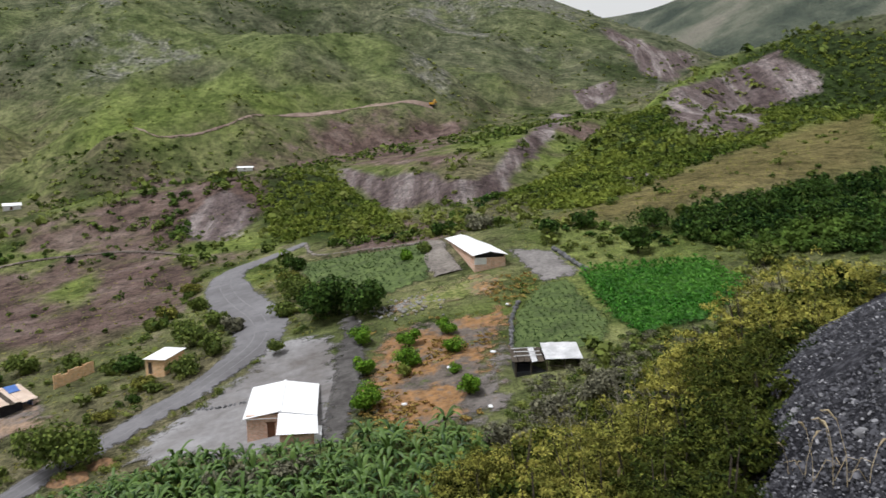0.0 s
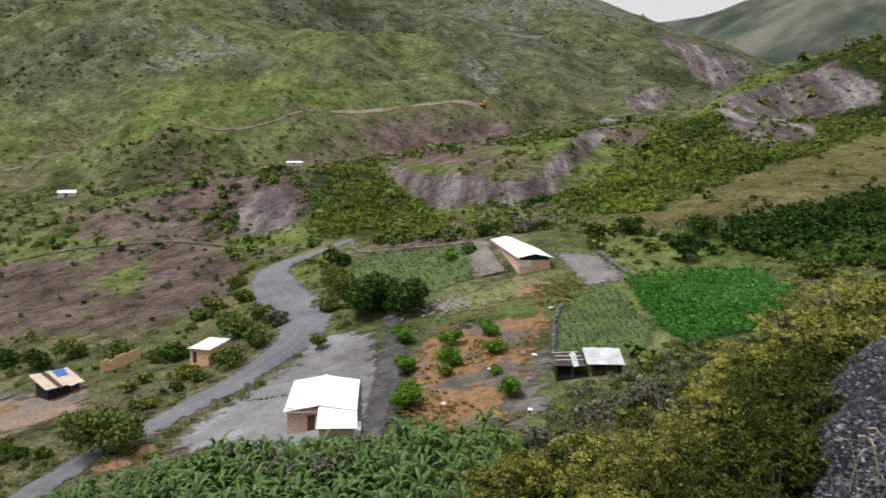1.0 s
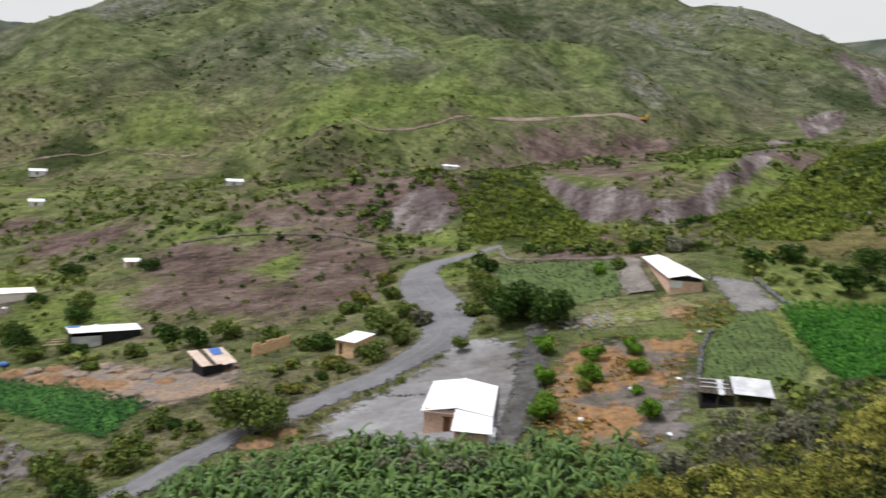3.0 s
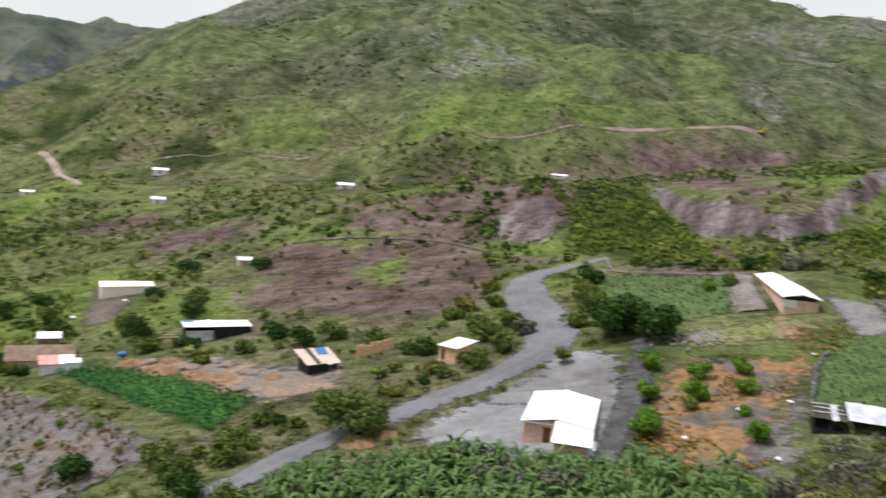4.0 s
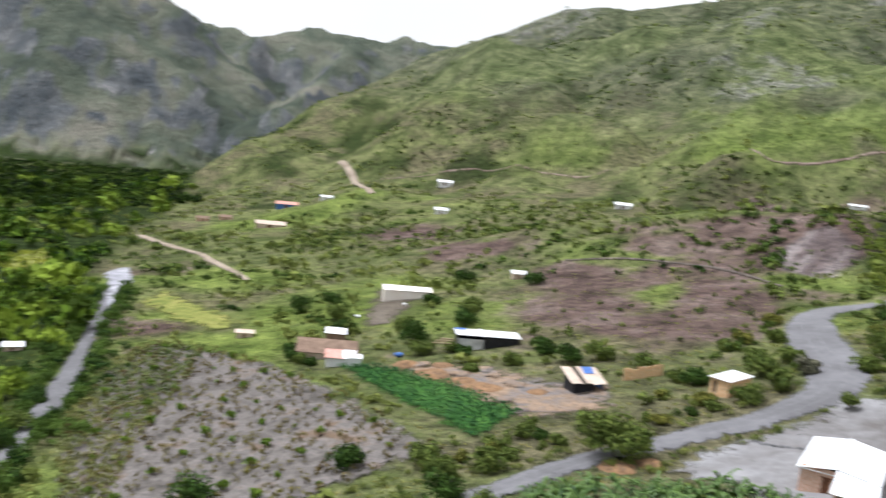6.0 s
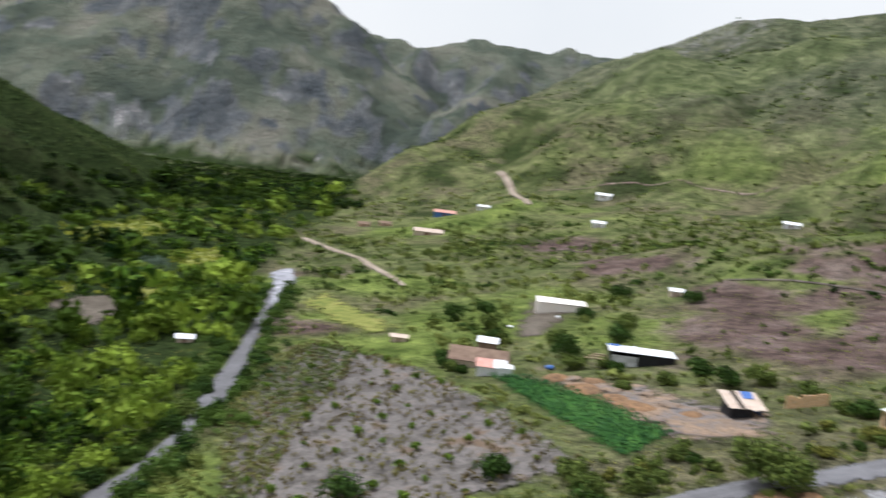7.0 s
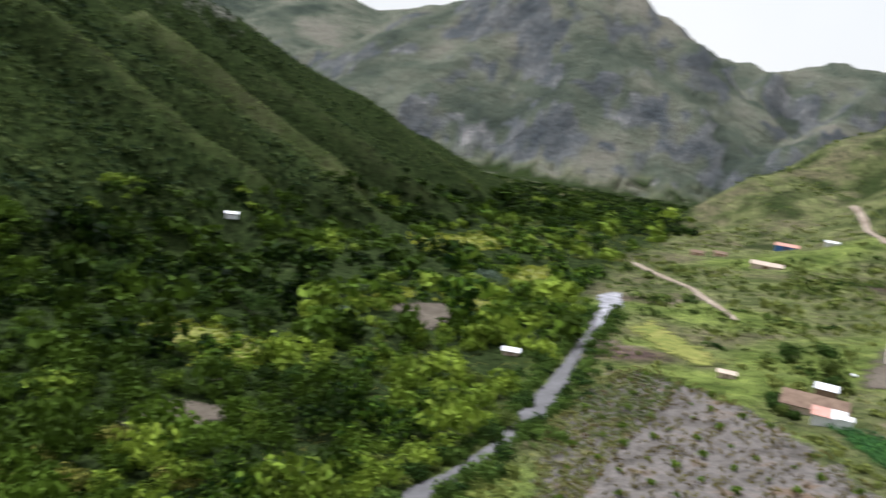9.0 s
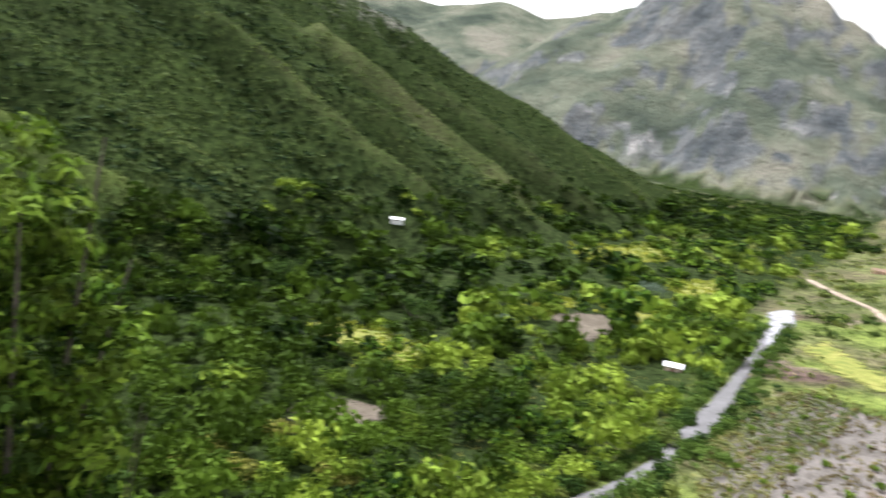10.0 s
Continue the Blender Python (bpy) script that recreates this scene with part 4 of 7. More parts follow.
patch("building_ground", [(-114, 143), (-92, 149), (-74, 144), (-64, 149), (-58, 133), (-68, 123), (-83, 131)], M_SAND, 0.2, 0.9, "bare sandy building ground with orange soil", "yard", 1.0)
patch("bare_field", [(-250.8, 99.4), (-259.7, 112.0), (-255.4, 123.6), (-239.7, 123.8), (-219.6, 101.0), (-234.0, 98.4)], M_SOIL, 0.3, 1.5, "small bare brown field among trees", "field", 4.0)
patch("adobe_yard", [(-176, 216), (-150, 206), (-132, 172), (-142, 168), (-160, 194)], M_SOIL, 0.2, 1.2, "bare grey yard below the plastered house", "yard")
patch("valley_meadow", [(-336.8, 186.0), (-369.1, 232.3), (-319.9, 204.1), (-290.1, 166.1)], M_YELLOW, 0.3, 1.6, "yellow-green meadow among the valley trees", "field", 5.0)
patch("valley_meadow", [(-275.9, 132.9), (-275.8, 149.7), (-240.9, 137.4), (-246.6, 123.3)], M_YELLOW, 0.3, 1.6, "yellow-green meadow beside the bare field", "field", 5.0)
patch("valley_meadow", [(-235.2, 83.8), (-265.2, 100.9), (-283.0, 127.6), (-267.3, 119.0), (-250.1, 95.7)], M_YELLOW, 0.3, 1.6, "narrow pale green strip field in the valley", "field", 5.0)
patch("valley_meadow", [(-193.9, 35.7), (-211.6, 47.8), (-212.1, 60.4), (-198.1, 55.6), (-187.9, 38.4)], M_YELLOW, 0.3, 1.6, "sunlit yellow-green clearing among trees", "field", 5.0)
patch("valley_meadow", [(-228.3, 28.2), (-229.9, 42.5), (-216.7, 54.4), (-204.3, 46.4), (-209.7, 30.3)], M_YELLOW, 0.3, 1.6, "bright green plot among trees", "field", 5.0)
patch("valley_clearing", [(-169.9, 16.3), (-173.7, 27.2), (-171.5, 40.0), (-160.9, 42.2), (-154.5, 28.7), (-157.1, 16.4)], M_SOIL, 0.3, 1.6, "bare brown clearing with young trees", "field", 5.0)
patch("valley_meadow", [(-403.4, 172.2), (-463.5, 237.9), (-426.8, 236.3), (-372.8, 187.6), (-369.3, 163.9)], M_YELLOW, 0.3, 1.6, "bright meadow at the far end of the valley", "field", 5.0)
patch("valley_clearing", [(-194.1, 35.2), (-199.4, 43.9), (-190.9, 45.9), (-182.0, 38.3)], M_SOIL, 0.3, 1.6, "pale brown clearing on the valley bottom", "field", 2.0)
patch("rough_pasture", [(-13, 147), (1, 149), (11, 152), (13, 160), (4, 162), (-1, 160), (-9, 157)], M_PASTURE, 0.2, 0.9, "rough dry pasture with stones below the long house", "field", 1.5)
patch("rubble_ground", [(8.7, 143.1), (9.7, 133.5), (8.8, 121.2), (10.3, 113.0), (6.3, 105.5), (0.7, 108.9), (0.1, 117.0), (4.8, 124.8), (6.9, 134.7)], M_TILL, 0.24, 0.8, "grey stony ground between orchard and shed", "yard", 1.5)
patch("spoil_bank", [(4.8, 15.8), (6.1, 17.5), (7.2, 20.5), (8.3, 22.4), (10.1, 24.6), (12.1, 27.2), (14.0, 29.2), (16, 24), (14, 6), (6, 1), (1.2, 3)], M_STONE, 0.05, 0.22, "dark grey gravel spoil on the near bank", "bank", 0.3, rough=0.14)


# ---- buildings ----
def wall(bm, x0, x1, y0, y1, z0, z1, hole=None):
    """A straight wall as boxes round an opening; hole: start and end along its longer side, sill and head."""
    if hole is None:
        return box(bm, x0, y0, z0, x1, y1, z1)
    a, b, low, high = hole
    if x1 - x0 > y1 - y0:
        box(bm, x0, y0, z0, a, y1, z1), box(bm, b, y0, z0, x1, y1, z1), box(bm, a, y0, high, b, y1, z1)
        if low > z0:
            box(bm, a, y0, z0, b, y1, low)
    else:
        box(bm, x0, y0, z0, x1, a, z1), box(bm, x0, b, z0, x1, y1, z1), box(bm, x0, a, high, x1, b, z1)
        if low > z0:
            box(bm, x0, a, z0, x1, b, low)
    return bm


def shell(e, w, d, front, back, material, sink=0.8, door=None, thick=0.15, window=None, open_front=False):
    """Four walls round the origin, the front one at -d/2; front and back: their heights."""
    x, y = w / 2, d / 2
    if not open_front:
        part("front_wall", wall(bmesh.new(), -x, x, -y, -y + thick, -sink, front, door), material, e)
    part("back_wall", wall(bmesh.new(), -x, x, y - thick, y, -sink, back), material, e)
    for name, s in (("side_wall", -1), ("side_wall", 1)):
        bm = bmesh.new()
        a, b = (-x, -x + thick) if s < 0 else (x - thick, x)
        low, high = -y + thick + 0.002, y - thick - 0.002
        v = [bm.verts.new(p) for p in ((a, low, -sink), (b, low, -sink), (b, high, -sink), (a, high, -sink), (a, low, front), (b, low, front), (b, high, back), (a, high, back))]
        for f in ((3, 2, 1, 0), (4, 5, 6, 7), (0, 1, 5, 4), (1, 2, 6, 5), (2, 3, 7, 6), (3, 0, 4, 7)):
            bm.faces.new([v[k] for k in f])
        part(name, bm, material, e)


def shed_roof(e, w, d, front, back, material, over=0.35, waves=14, label=""):
    x, y = w / 2 + over, d / 2 + over
    slope = (back - front) / d
    return part("roof", sheet(bmesh.new(), ((-x, -y, front - slope * over + 0.03), (x, -y, front - slope * over + 0.03), (x, y, back + slope * over + 0.03), (-x, y, back + slope * over + 0.03)), 0.04, waves), material, e, label)


def white_house():
    e = thing("house", -21.4, 119.9, 6.2, 0, "brick house with bright white metal roof on the gravel yard", "house")
    z = 30.6 - e.location.z
    low = -1.8
    part("front_wall", wall(bmesh.new(), -4.2, 0.1, -6.7, -6.5, low, z + 3.0, (-1.7, -0.75, z - 0.1, z + 1.95)), M_BRICK, e, "bare brick wall")
    part("side_wall", wall(bmesh.new(), -4.2, -4.0, -6.498, 6.6, low, z + 2.6), M_BRICK, e, "bare brick wall")
    part("side_wall", wall(bmesh.new(), 4.0, 4.2, -11.2, 6.6, low, z + 2.1), M_BRICK, e)
    part("back_wall", wall(bmesh.new(), -3.998, 3.998, 6.4, 6.6, low, z + 2.6), M_BRICK, e)
    part("porch_wall", wall(bmesh.new(), 0.1, 3.998, -11.2, -11.0, low, z + 1.7), M_BRICK, e)
    part("porch_wall", wall(bmesh.new(), 0.1, 0.3, -10.998, -6.702, low, z + 1.7), M_BRICK, e)
    box_part("door", (-1.69, -6.66, z - 0.1, -0.76, -6.58, z + 1.94), M_DOOR, e, "brown wooden door")
    box_part("lintel", (-1.9, -6.76, z + 1.95, -0.55, -6.701, z + 2.1), M_DOOR, e)
    y0, y1 = -7.1, 7.0
    part("roof_sheet", sheet(bmesh.new(), ((-4.6, y1, z + 2.65), (-4.6, y0, z + 2.65), (-0.1, y0, z + 3.45), (-0.1, y1, z + 3.45)), 0.05, 22), M_ROOF, e)
    part("roof_sheet", sheet(bmesh.new(), ((4.55, y0, z + 2.75), (4.55, y1, z + 2.75), (-0.1, y1, z + 3.45), (-0.1, y0, z + 3.45)), 0.05, 22), M_ROOF, e)
    part("porch_roof", sheet(bmesh.new(), ((-0.25, -11.8, z + 2.0), (4.75, -11.8, z + 2.0), (4.58, -6.6, z + 2.72), (-0.2, -6.6, z + 3.42)), 0.05, 12), M_ROOF, e)
    box_part("ridge_cap", (-0.28, y0, z + 3.5, 0.08, y1, z + 3.58), M_ROOF, e)
    box_part("fascia", (-4.62, -7.14, z + 2.6, -0.3, -7.105, z + 2.7), M_ROOF, e)
    box_part("water_tank", (4.25, -11.2, low, 5.1, -7.6, z + 1.6), M_WHITE, e, "white painted tank")
    return e


def brick_hut():
    e = thing("brick_hut", -45.2, 147.7, -12, 0, "small orange brick hut with flat pale roof beside the road", "hut")
    shell(e, 3.3, 6.6, 2.3, 2.5, M_HUTBRICK, 1.5, (-1.2, -0.5, 0.0, 1.9))
    box_part("door", (-1.19, -3.24, 0, -0.51, -3.2, 1.88), M_WOOD, e)
    shed_roof(e, 3.3, 6.6, 2.35, 2.55, M_ROOF, 0.3, 9)
    for y in (-1.8, 0.3, 2.3):
        box_part("wall_slat", (1.655, y - 0.5, 0.6, 1.70, y + 0.5, 0.75), M_WOOD, e)
    return e


def long_house():
    e = thing("long_house", 5.9, 174.5, 11, 0, "long brick house with white gabled roof and white window", "house")
    z = 43.4 - e.location.z
    part("front_wall", wall(bmesh.new(), -2.8, 2.8, -12, -11.8, -3, z + 2.1), M_BRICK, e)
    part("back_wall", wall(bmesh.new(), -2.8, 2.8, 11.8, 12, -3, z + 2.6), M_BRICK, e)
    for a, b in ((-2.8, -2.6), (2.6, 2.8)):
        part("side_wall", wall(bmesh.new(), a, b, -11.798, 11.798, -3, z + 2.5), M_BRICK, e)
    box_part("white_panel", (-2.75, -12.06, z + 0.9, -0.6, -12.002, z + 2.1), M_WHITE, e, "white painted panel on the gable")
    # black panel in place of the shaded gap under the roof
    box_part("gable_board", (-2.6, -11.75, z + 2.1, 2.6, -11.6, z + 2.75), M_BLACK, e, "black panel for the shade in the open gable")
    x, y0, y1 = 3.2, -12.6, 12.4
    for s in (-1, 1):
        c = ((s * x, y1 if s < 0 else y0, z + 2.55), (s * x, y0 if s < 0 else y1, z + 2.55), (0, y0 if s < 0 else y1, z + 3.2), (0, y1 if s < 0 else y0, z + 3.2))
        part("roof_sheet", sheet(bmesh.new(), c, 0.05, 30), M_ROOF, e)
    box_part("ridge_cap", (-0.15, y0, z + 3.24, 0.15, y1, z + 3.31), M_ROOF, e)
    return e


def open_shed():
    e = thing("open_shed", 13.6, 121.7, 2, 0, "open dark wooden shed with patched grey metal roof", "shed")
    z = 36.89 - e.location.z
    for k, (x, y, h) in enumerate(((-4.4, -2.1, 1.25), (-2.4, -2.2, 1.35), (-0.3, -2.2, 1.6), (2.0, -2.2, 1.65), (4.0, -2.1, 1.6), (-4.4, 2.0, 1.8), (-0.3, 2.1, 2.3), (4.0, 2.1, 2.4))):
        bm = bmesh.new()
        bmesh.ops.create_cone(bm, segments=7, radius1=0.11, radius2=0.08, depth=h + 1.0, cap_ends=True, matrix=Matrix.Translation((x, y, z + h / 2 - 0.5)))
        part("post", bm, M_WOOD, e)
    # the shade inside the shed is put into its black walls and floor
    box_part("back_wall", (-4.3, 2.15, -1.5, 4.1, 2.25, z + 2.0), M_BLACK, e, "near-black wall")
    box_part("side_wall", (4.05, -1.9, -1.5, 4.13, 2.1, z + 1.5), M_BLACK, e)
    box_part("side_wall", (-4.5, -1.9, -1.5, -4.42, 2.1, z + 1.2), M_BLACK, e)
    box_part("rail", (0.0, -2.28, z + 0.55, 3.9, -2.2, z + 0.68), M_WOOD, e)
    box_part("earth_floor", (-4.3, -2.2, -1.5, 4.0, 2.1, z - 0.1), M_BLACK, e, "trodden earth floor coloured black for inner shade")
    # metal sheets, each one a little out of line
    rng = random.Random(4)
    for row in range(2):
        for col in range(5):
            x0 = -0.6 + col * 0.98
            y0, y1 = (-2.7, 0.1) if row == 0 else (-0.1, 2.5)
            z0, z1 = (1.65, 2.08) if row == 0 else (2.06, 2.55)
            j = rng.uniform(-0.12, 0.12)
            lift = 0.03 * (col % 2) + 0.02 * row
            part("roof_sheet", sheet(bmesh.new(), ((x0, y0 + j, z + z0 + lift), (x0 + 1.03, y0 + j, z + z0 + lift), (x0 + 1.03, y1 + j, z + z1 + lift), (x0, y1 + j, z + z1 + lift)), 0.02, 4), M_ROOF_OLD, e, "weathered metal sheet")
    for k in range(5):
        x0 = -4.9 + 0.86 * k
        tilt = rng.uniform(-0.12, 0.12)
        part("roof_board", sheet(bmesh.new(), ((x0, -2.5 + 0.2 * (k % 3), z + 1.3 + tilt), (x0 + 0.76, -2.5 + 0.2 * (k % 2), z + 1.32), (x0 + 0.76, 2.3, z + 2.05), (x0, 2.3, z + 2.0 + tilt)), 0.05), M_ROOF_OLD if k == 3 else M_WOOD, e)
    for k, (x0, y0, x1, y1) in enumerate(((-4.6, -1.2, -0.8, -0.9), (-4.4, 0.3, -1.0, 0.2), (-4.7, 1.2, -1.3, 1.5))):
        part("roof_batten", sheet(bmesh.new(), ((x0, y0, z + 1.72 + 0.2 * k), (x1, y1, z + 1.78 + 0.2 * k), (x1, y1 + 0.14, z + 1.8 + 0.2 * k), (x0, y0 + 0.14, z + 1.75 + 0.2 * k)), 0.06), M_ROOF_OLD, e, "pale weathered batten")
    return e


def black_hut():
    e = thing("long_shed", -100.6, 161.7, 44, 0, "low shed with white metal roof and black sheeting walls", "shed")
    z = 22.8 - e.location.z
    part("front_wall", wall(bmesh.new(), -1.0, 6.4, -2.0, -1.9, -1.5, z + 2.35), M_BLACK, e, "black plastic sheeting wall")
    part("front_panel", wall(bmesh.new(), -6.4, -1.002, -1.96, -1.88, -1.5, z + 1.6), M_ROOF_OLD, e, "pale metal panel")
    part("back_wall", wall(bmesh.new(), -6.4, 6.4, 1.9, 2.0, -1.5, z + 2.5), M_BLACK, e)
    for a in (-6.4, 6.3):
        part("side_wall", wall(bmesh.new(), a, a + 0.1, -1.87, 1.898, -1.5, z + 2.3), M_BLACK, e)
    part("roof", sheet(bmesh.new(), ((-6.8, -2.4, z + 2.4), (6.7, -2.4, z + 2.4), (6.7, 2.4, z + 2.6), (-6.8, 2.4, z + 2.6)), 0.05, 26), M_ROOF, e, "white metal roof")
    box_part("tarpaulin", (-6.6, 1.4, z + 2.68, -4.2, 2.5, z + 2.8), M_BLUE, e, "pale blue tarpaulin", 0.04)
    for k, y in enumerate((-1.5, 0.0, 1.2)):
        box_part("plank", (-11.5 + k, y, 0.3, -7.6 + 0.4 * k, y + 0.35, 0.5 + 0.15 * k), M_STRAW, e)
    return e


def shack():
    e = thing("shack", -68.0, 141.6, 50, 0, "makeshift shack with pale plank roof and blue tarpaulin", "shack")
    z = 26.4 - e.location.z
    for x, y in ((-2.4, -2.2), (2.4, -2.2), (-2.4, 2.2), (2.4, 2.2)):
        bm = bmesh.new()
        bmesh.ops.create_cone(bm, segments=7, radius1=0.09, radius2=0.07, depth=3.0, cap_ends=True, matrix=Matrix.Translation((x, y, z - 0.1 + 0.12 * y)))
        part("post", bm, M_WOOD, e)
    box_part("wall", (-2.5, -2.3, -1, 1.0, -2.22, z + 1.2), M_BLACK, e, "near-black wall")
    box_part("wall", (-2.56, -2.2, -1, -2.48, 2.2, z + 1.3), M_BLACK, e)
    box_part("wall", (2.48, -2.2, -1, 2.56, 2.2, z + 1.3), M_BLUE, e, "dark blue sheeting wall")
    rng = random.Random(9)
    for k in range(7):
        x0 = -3.3 + 0.92 * k
        j = rng.uniform(-0.3, 0.3)
        part("roof_board", sheet(bmesh.new(), ((x0, -3.1 + j, z + 1.25 + 0.06 * (k % 2)), (x0 + 0.95, -3.1 + j, z + 1.25 + 0.06 * (k % 2)), (x0 + 0.95, 2.9 + j, z + 2.45), (x0, 2.9 + j, z + 2.45)), 0.05), M_WOOD if k == 2 else M_ADOBE, e)
    part("tarpaulin", sheet(bmesh.new(), ((0.2, 0.2, z + 2.06), (2.0, 0.4, z + 2.1), (2.4, 2.7, z + 2.56), (0.4, 2.7, z + 2.54)), 0.05, 5), M_BLUE, e, "bright blue tarpaulin")
    return e


def plaster_house():
    e = thing("plaster_house", -152.5, 201.2, 42, 0, "low pale pink plastered house on bare ground", "house")
    z = 18.0 - e.location.z
    for name, dims in (("front_wall", (-6.5, -3, -1.5, 6.5, -2.8, z + 2.5)), ("back_wall", (-6.5, 2.8, -1.5, 6.5, 3, z + 2.8)), ("side_wall", (-6.5, -2.798, -1.5, -6.3, 2.798, z + 2.6)), ("side_wall", (6.3, -2.798, -1.5, 6.5, 2.798, z + 2.8)), ("inner_wall", (-1.0, -2.798, -1.5, -0.8, 2.798, z + 2.3))):
        box_part(name, dims, M_PINK, e)
    box_part("inner_wall", (2.6, -2.798, -1.5, 2.8, 2.798, z + 2.1), M_PINK, e)
    part("roof", sheet(bmesh.new(), ((-6.7, -3.2, z + 2.55), (6.7, -3.2, z + 2.85), (6.7, 3.2, z + 2.9), (-6.7, 3.2, z + 2.85)), 0.06, 16), M_PINK, e, "pale flat roof")
    return e


def farmstead():
    e = thing("farmhouse", -130.0, 145.6, 42, 0, "old farmhouse with brown clay tile roof", "house")
    z = 15.6 - e.location.z
    for name, dims in (("front_wall", (-6, -5, -1.5, 6, -4.8, z + 2.2)), ("back_wall", (-6, 4.8, -1.5, 6, 5, z + 2.2)), ("side_wall", (-6, -4.798, -1.5, -5.8, 4.798, z + 2.4)), ("side_wall", (5.8, -4.798, -1.5, 6, 4.798, z + 2.4))):
        box_part(name, dims, M_ADOBE, e)
    # two slopes of clay tiles
    for s in (-1, 1):
        a, b = (6.4, -6.4) if s > 0 else (-6.4, 6.4)
        part("roof_slope", sheet(bmesh.new(), ((a, s * 5.6, z + 2.1), (b, s * 5.6, z + 2.1), (b, 0, z + 3.8), (a, 0, z + 3.8)), 0.08, 30, 0.07), M_BROWNROOF, e, "brown clay tile slope")
    e2 = thing("lean_to", -121.0, 139.6, 42, 0, "lean-to with faded red and white metal roof", "shed")
    z = 17.0 - e2.location.z
    shell(e2, 5.6, 4.2, z + 1.9, z + 2.3, M_WHITE, 1.5)
    part("roof", sheet(bmesh.new(), ((-3.1, -2.5, z + 2.0), (0.6, -2.5, z + 2.0), (0.6, 2.5, z + 2.5), (-3.1, 2.5, z + 2.5)), 0.05, 8), M_TILE, e2, "faded red roof sheet")
    part("roof", sheet(bmesh.new(), ((0.6, -2.5, z + 2.02), (3.2, -2.5, z + 2.02), (3.2, 2.5, z + 2.52), (0.6, 2.5, z + 2.52)), 0.05, 8), M_ROOF, e2, "white roof sheet")
    e3 = thing("water_tank_house", -117.2, 139.6, 42, 0, "small white painted tank house", "shed")
    shell(e3, 2.8, 2.6, 1.9, 1.9, M_WHITE, 0.8)
    shed_roof(e3, 2.8, 2.6, 1.95, 2.05, M_ROOF, 0.15, 6)
    e4 = thing("outbuilding", -136.4, 155.2, 40, 0, "small brown outbuilding with white roof", "shed")
    shell(e4, 4.2, 4.0, 2.2, 2.5, M_BROWNROOF, 1.0)
    shed_roof(e4, 4.2, 4.0, 2.25, 2.55, M_ROOF, 0.3, 10)


def cottage(x, y, turn, w, d, h, walls, roof, label, sink=1.5):
    """A far small house: walls with a doorway and a window, and a pitched roof."""
    w, d, h = 0.85 * w, 0.85 * d, 0.72 * h
    e = thing("cottage", x, y, turn, 0, label, "house", "scattered valley houses")
    part("front_wall", wall(bmesh.new(), -w / 2, w / 2, -d / 2, -d / 2 + 0.2, -sink, h, (-w * 0.12, w * 0.04, 0, h * 0.8)), walls, e)
    part("back_wall", wall(bmesh.new(), -w / 2, w / 2, d / 2 - 0.2, d / 2, -sink, h), walls, e)
    for a in (-w / 2, w / 2 - 0.2):
        part("side_wall", wall(bmesh.new(), a, a + 0.2, -d / 2 + 0.202, d / 2 - 0.202, -sink, h, (-0.6, 0.6, h * 0.4, h * 0.75)), walls, e)
    box_part("door", (-w * 0.12, -d / 2 + 0.06, 0, w * 0.04, -d / 2 + 0.12, h * 0.8), M_DOOR, e)
    z0, z1 = h + 0.02, h + 0.04 + 0.2 * d
    for s in (-1, 1):
        a, b = (w / 2 + 0.4, -w / 2 - 0.4) if s > 0 else (-w / 2 - 0.4, w / 2 + 0.4)
        part("roof_sheet", sheet(bmesh.new(), ((a, s * (d / 2 + 0.4), z0), (b, s * (d / 2 + 0.4), z0), (b, 0, z1), (a, 0, z1)), 0.06, 12), roof, e)
    return e


white_house()
brick_hut()
long_house()
open_shed()
black_hut()
shack()
plaster_house()
farmstead()
cottage(-198.6, 431.9, 25, 9.0, 6, 2.6, M_WHITE, M_ROOF, "small white house with white metal roof on the slope")
cottage(-350.6, 490.7, 35, 10.5, 7, 3.0, M_WHITE, M_ROOF, "white house with pale roof below the hill road")
cottage(-282.9, 395.0, 36, 7.5, 6, 3.0, M_WHITE, M_ROOF, "small white square house among trees")
cottage(-408.0, 408.3, 44, 15, 8, 3.0, M_BLUE, M_TILE, "long house with orange tile roof and blue wall")
cottage(-342.8, 332.7, 46, 17, 8, 2.4, M_ADOBE, M_ADOBE, "long low pale adobe house")
cottage(-417.8, 352.5, 46, 8, 6, 2.4, M_BRICK, M_BROWNROOF, "small brick house with brown tile roof")
cottage(-410.9, 363.2, 46, 8, 6, 2.4, M_BRICK, M_BROWNROOF, "small brick house with brown tile roof")
cottage(-197.2, 114.2, 60, 4.6, 4, 1.5, M_ADOBE, M_ROOF, "little hut with white roof beside the river bed")
cottage(-363.7, 76.8, 80, 5.6, 4, 0.8, M_WHITE, M_ROOF, "lone white-roofed house at the foot of the slope")
cottage(-160.7, 150.5, 47, 4.4, 3, 1.6, M_ADOBE, M_ADOBE, "low adobe store with pale roof at the field edge")
cottage(-137.5, 233.9, 40, 4.2, 4, 2.0, M_ADOBE, M_ROOF, "tiny outhouse with white roof beside the bare slope")
cottage(-102.0, 488.5, 15, 9, 4, 1.2, M_WHITE, M_ROOF, "low white shelter on the hillside")
cottage(-384.2, 417.0, 44, 8, 5, 2.0, M_WHITE, M_ROOF, "small pale house beside the earth track")


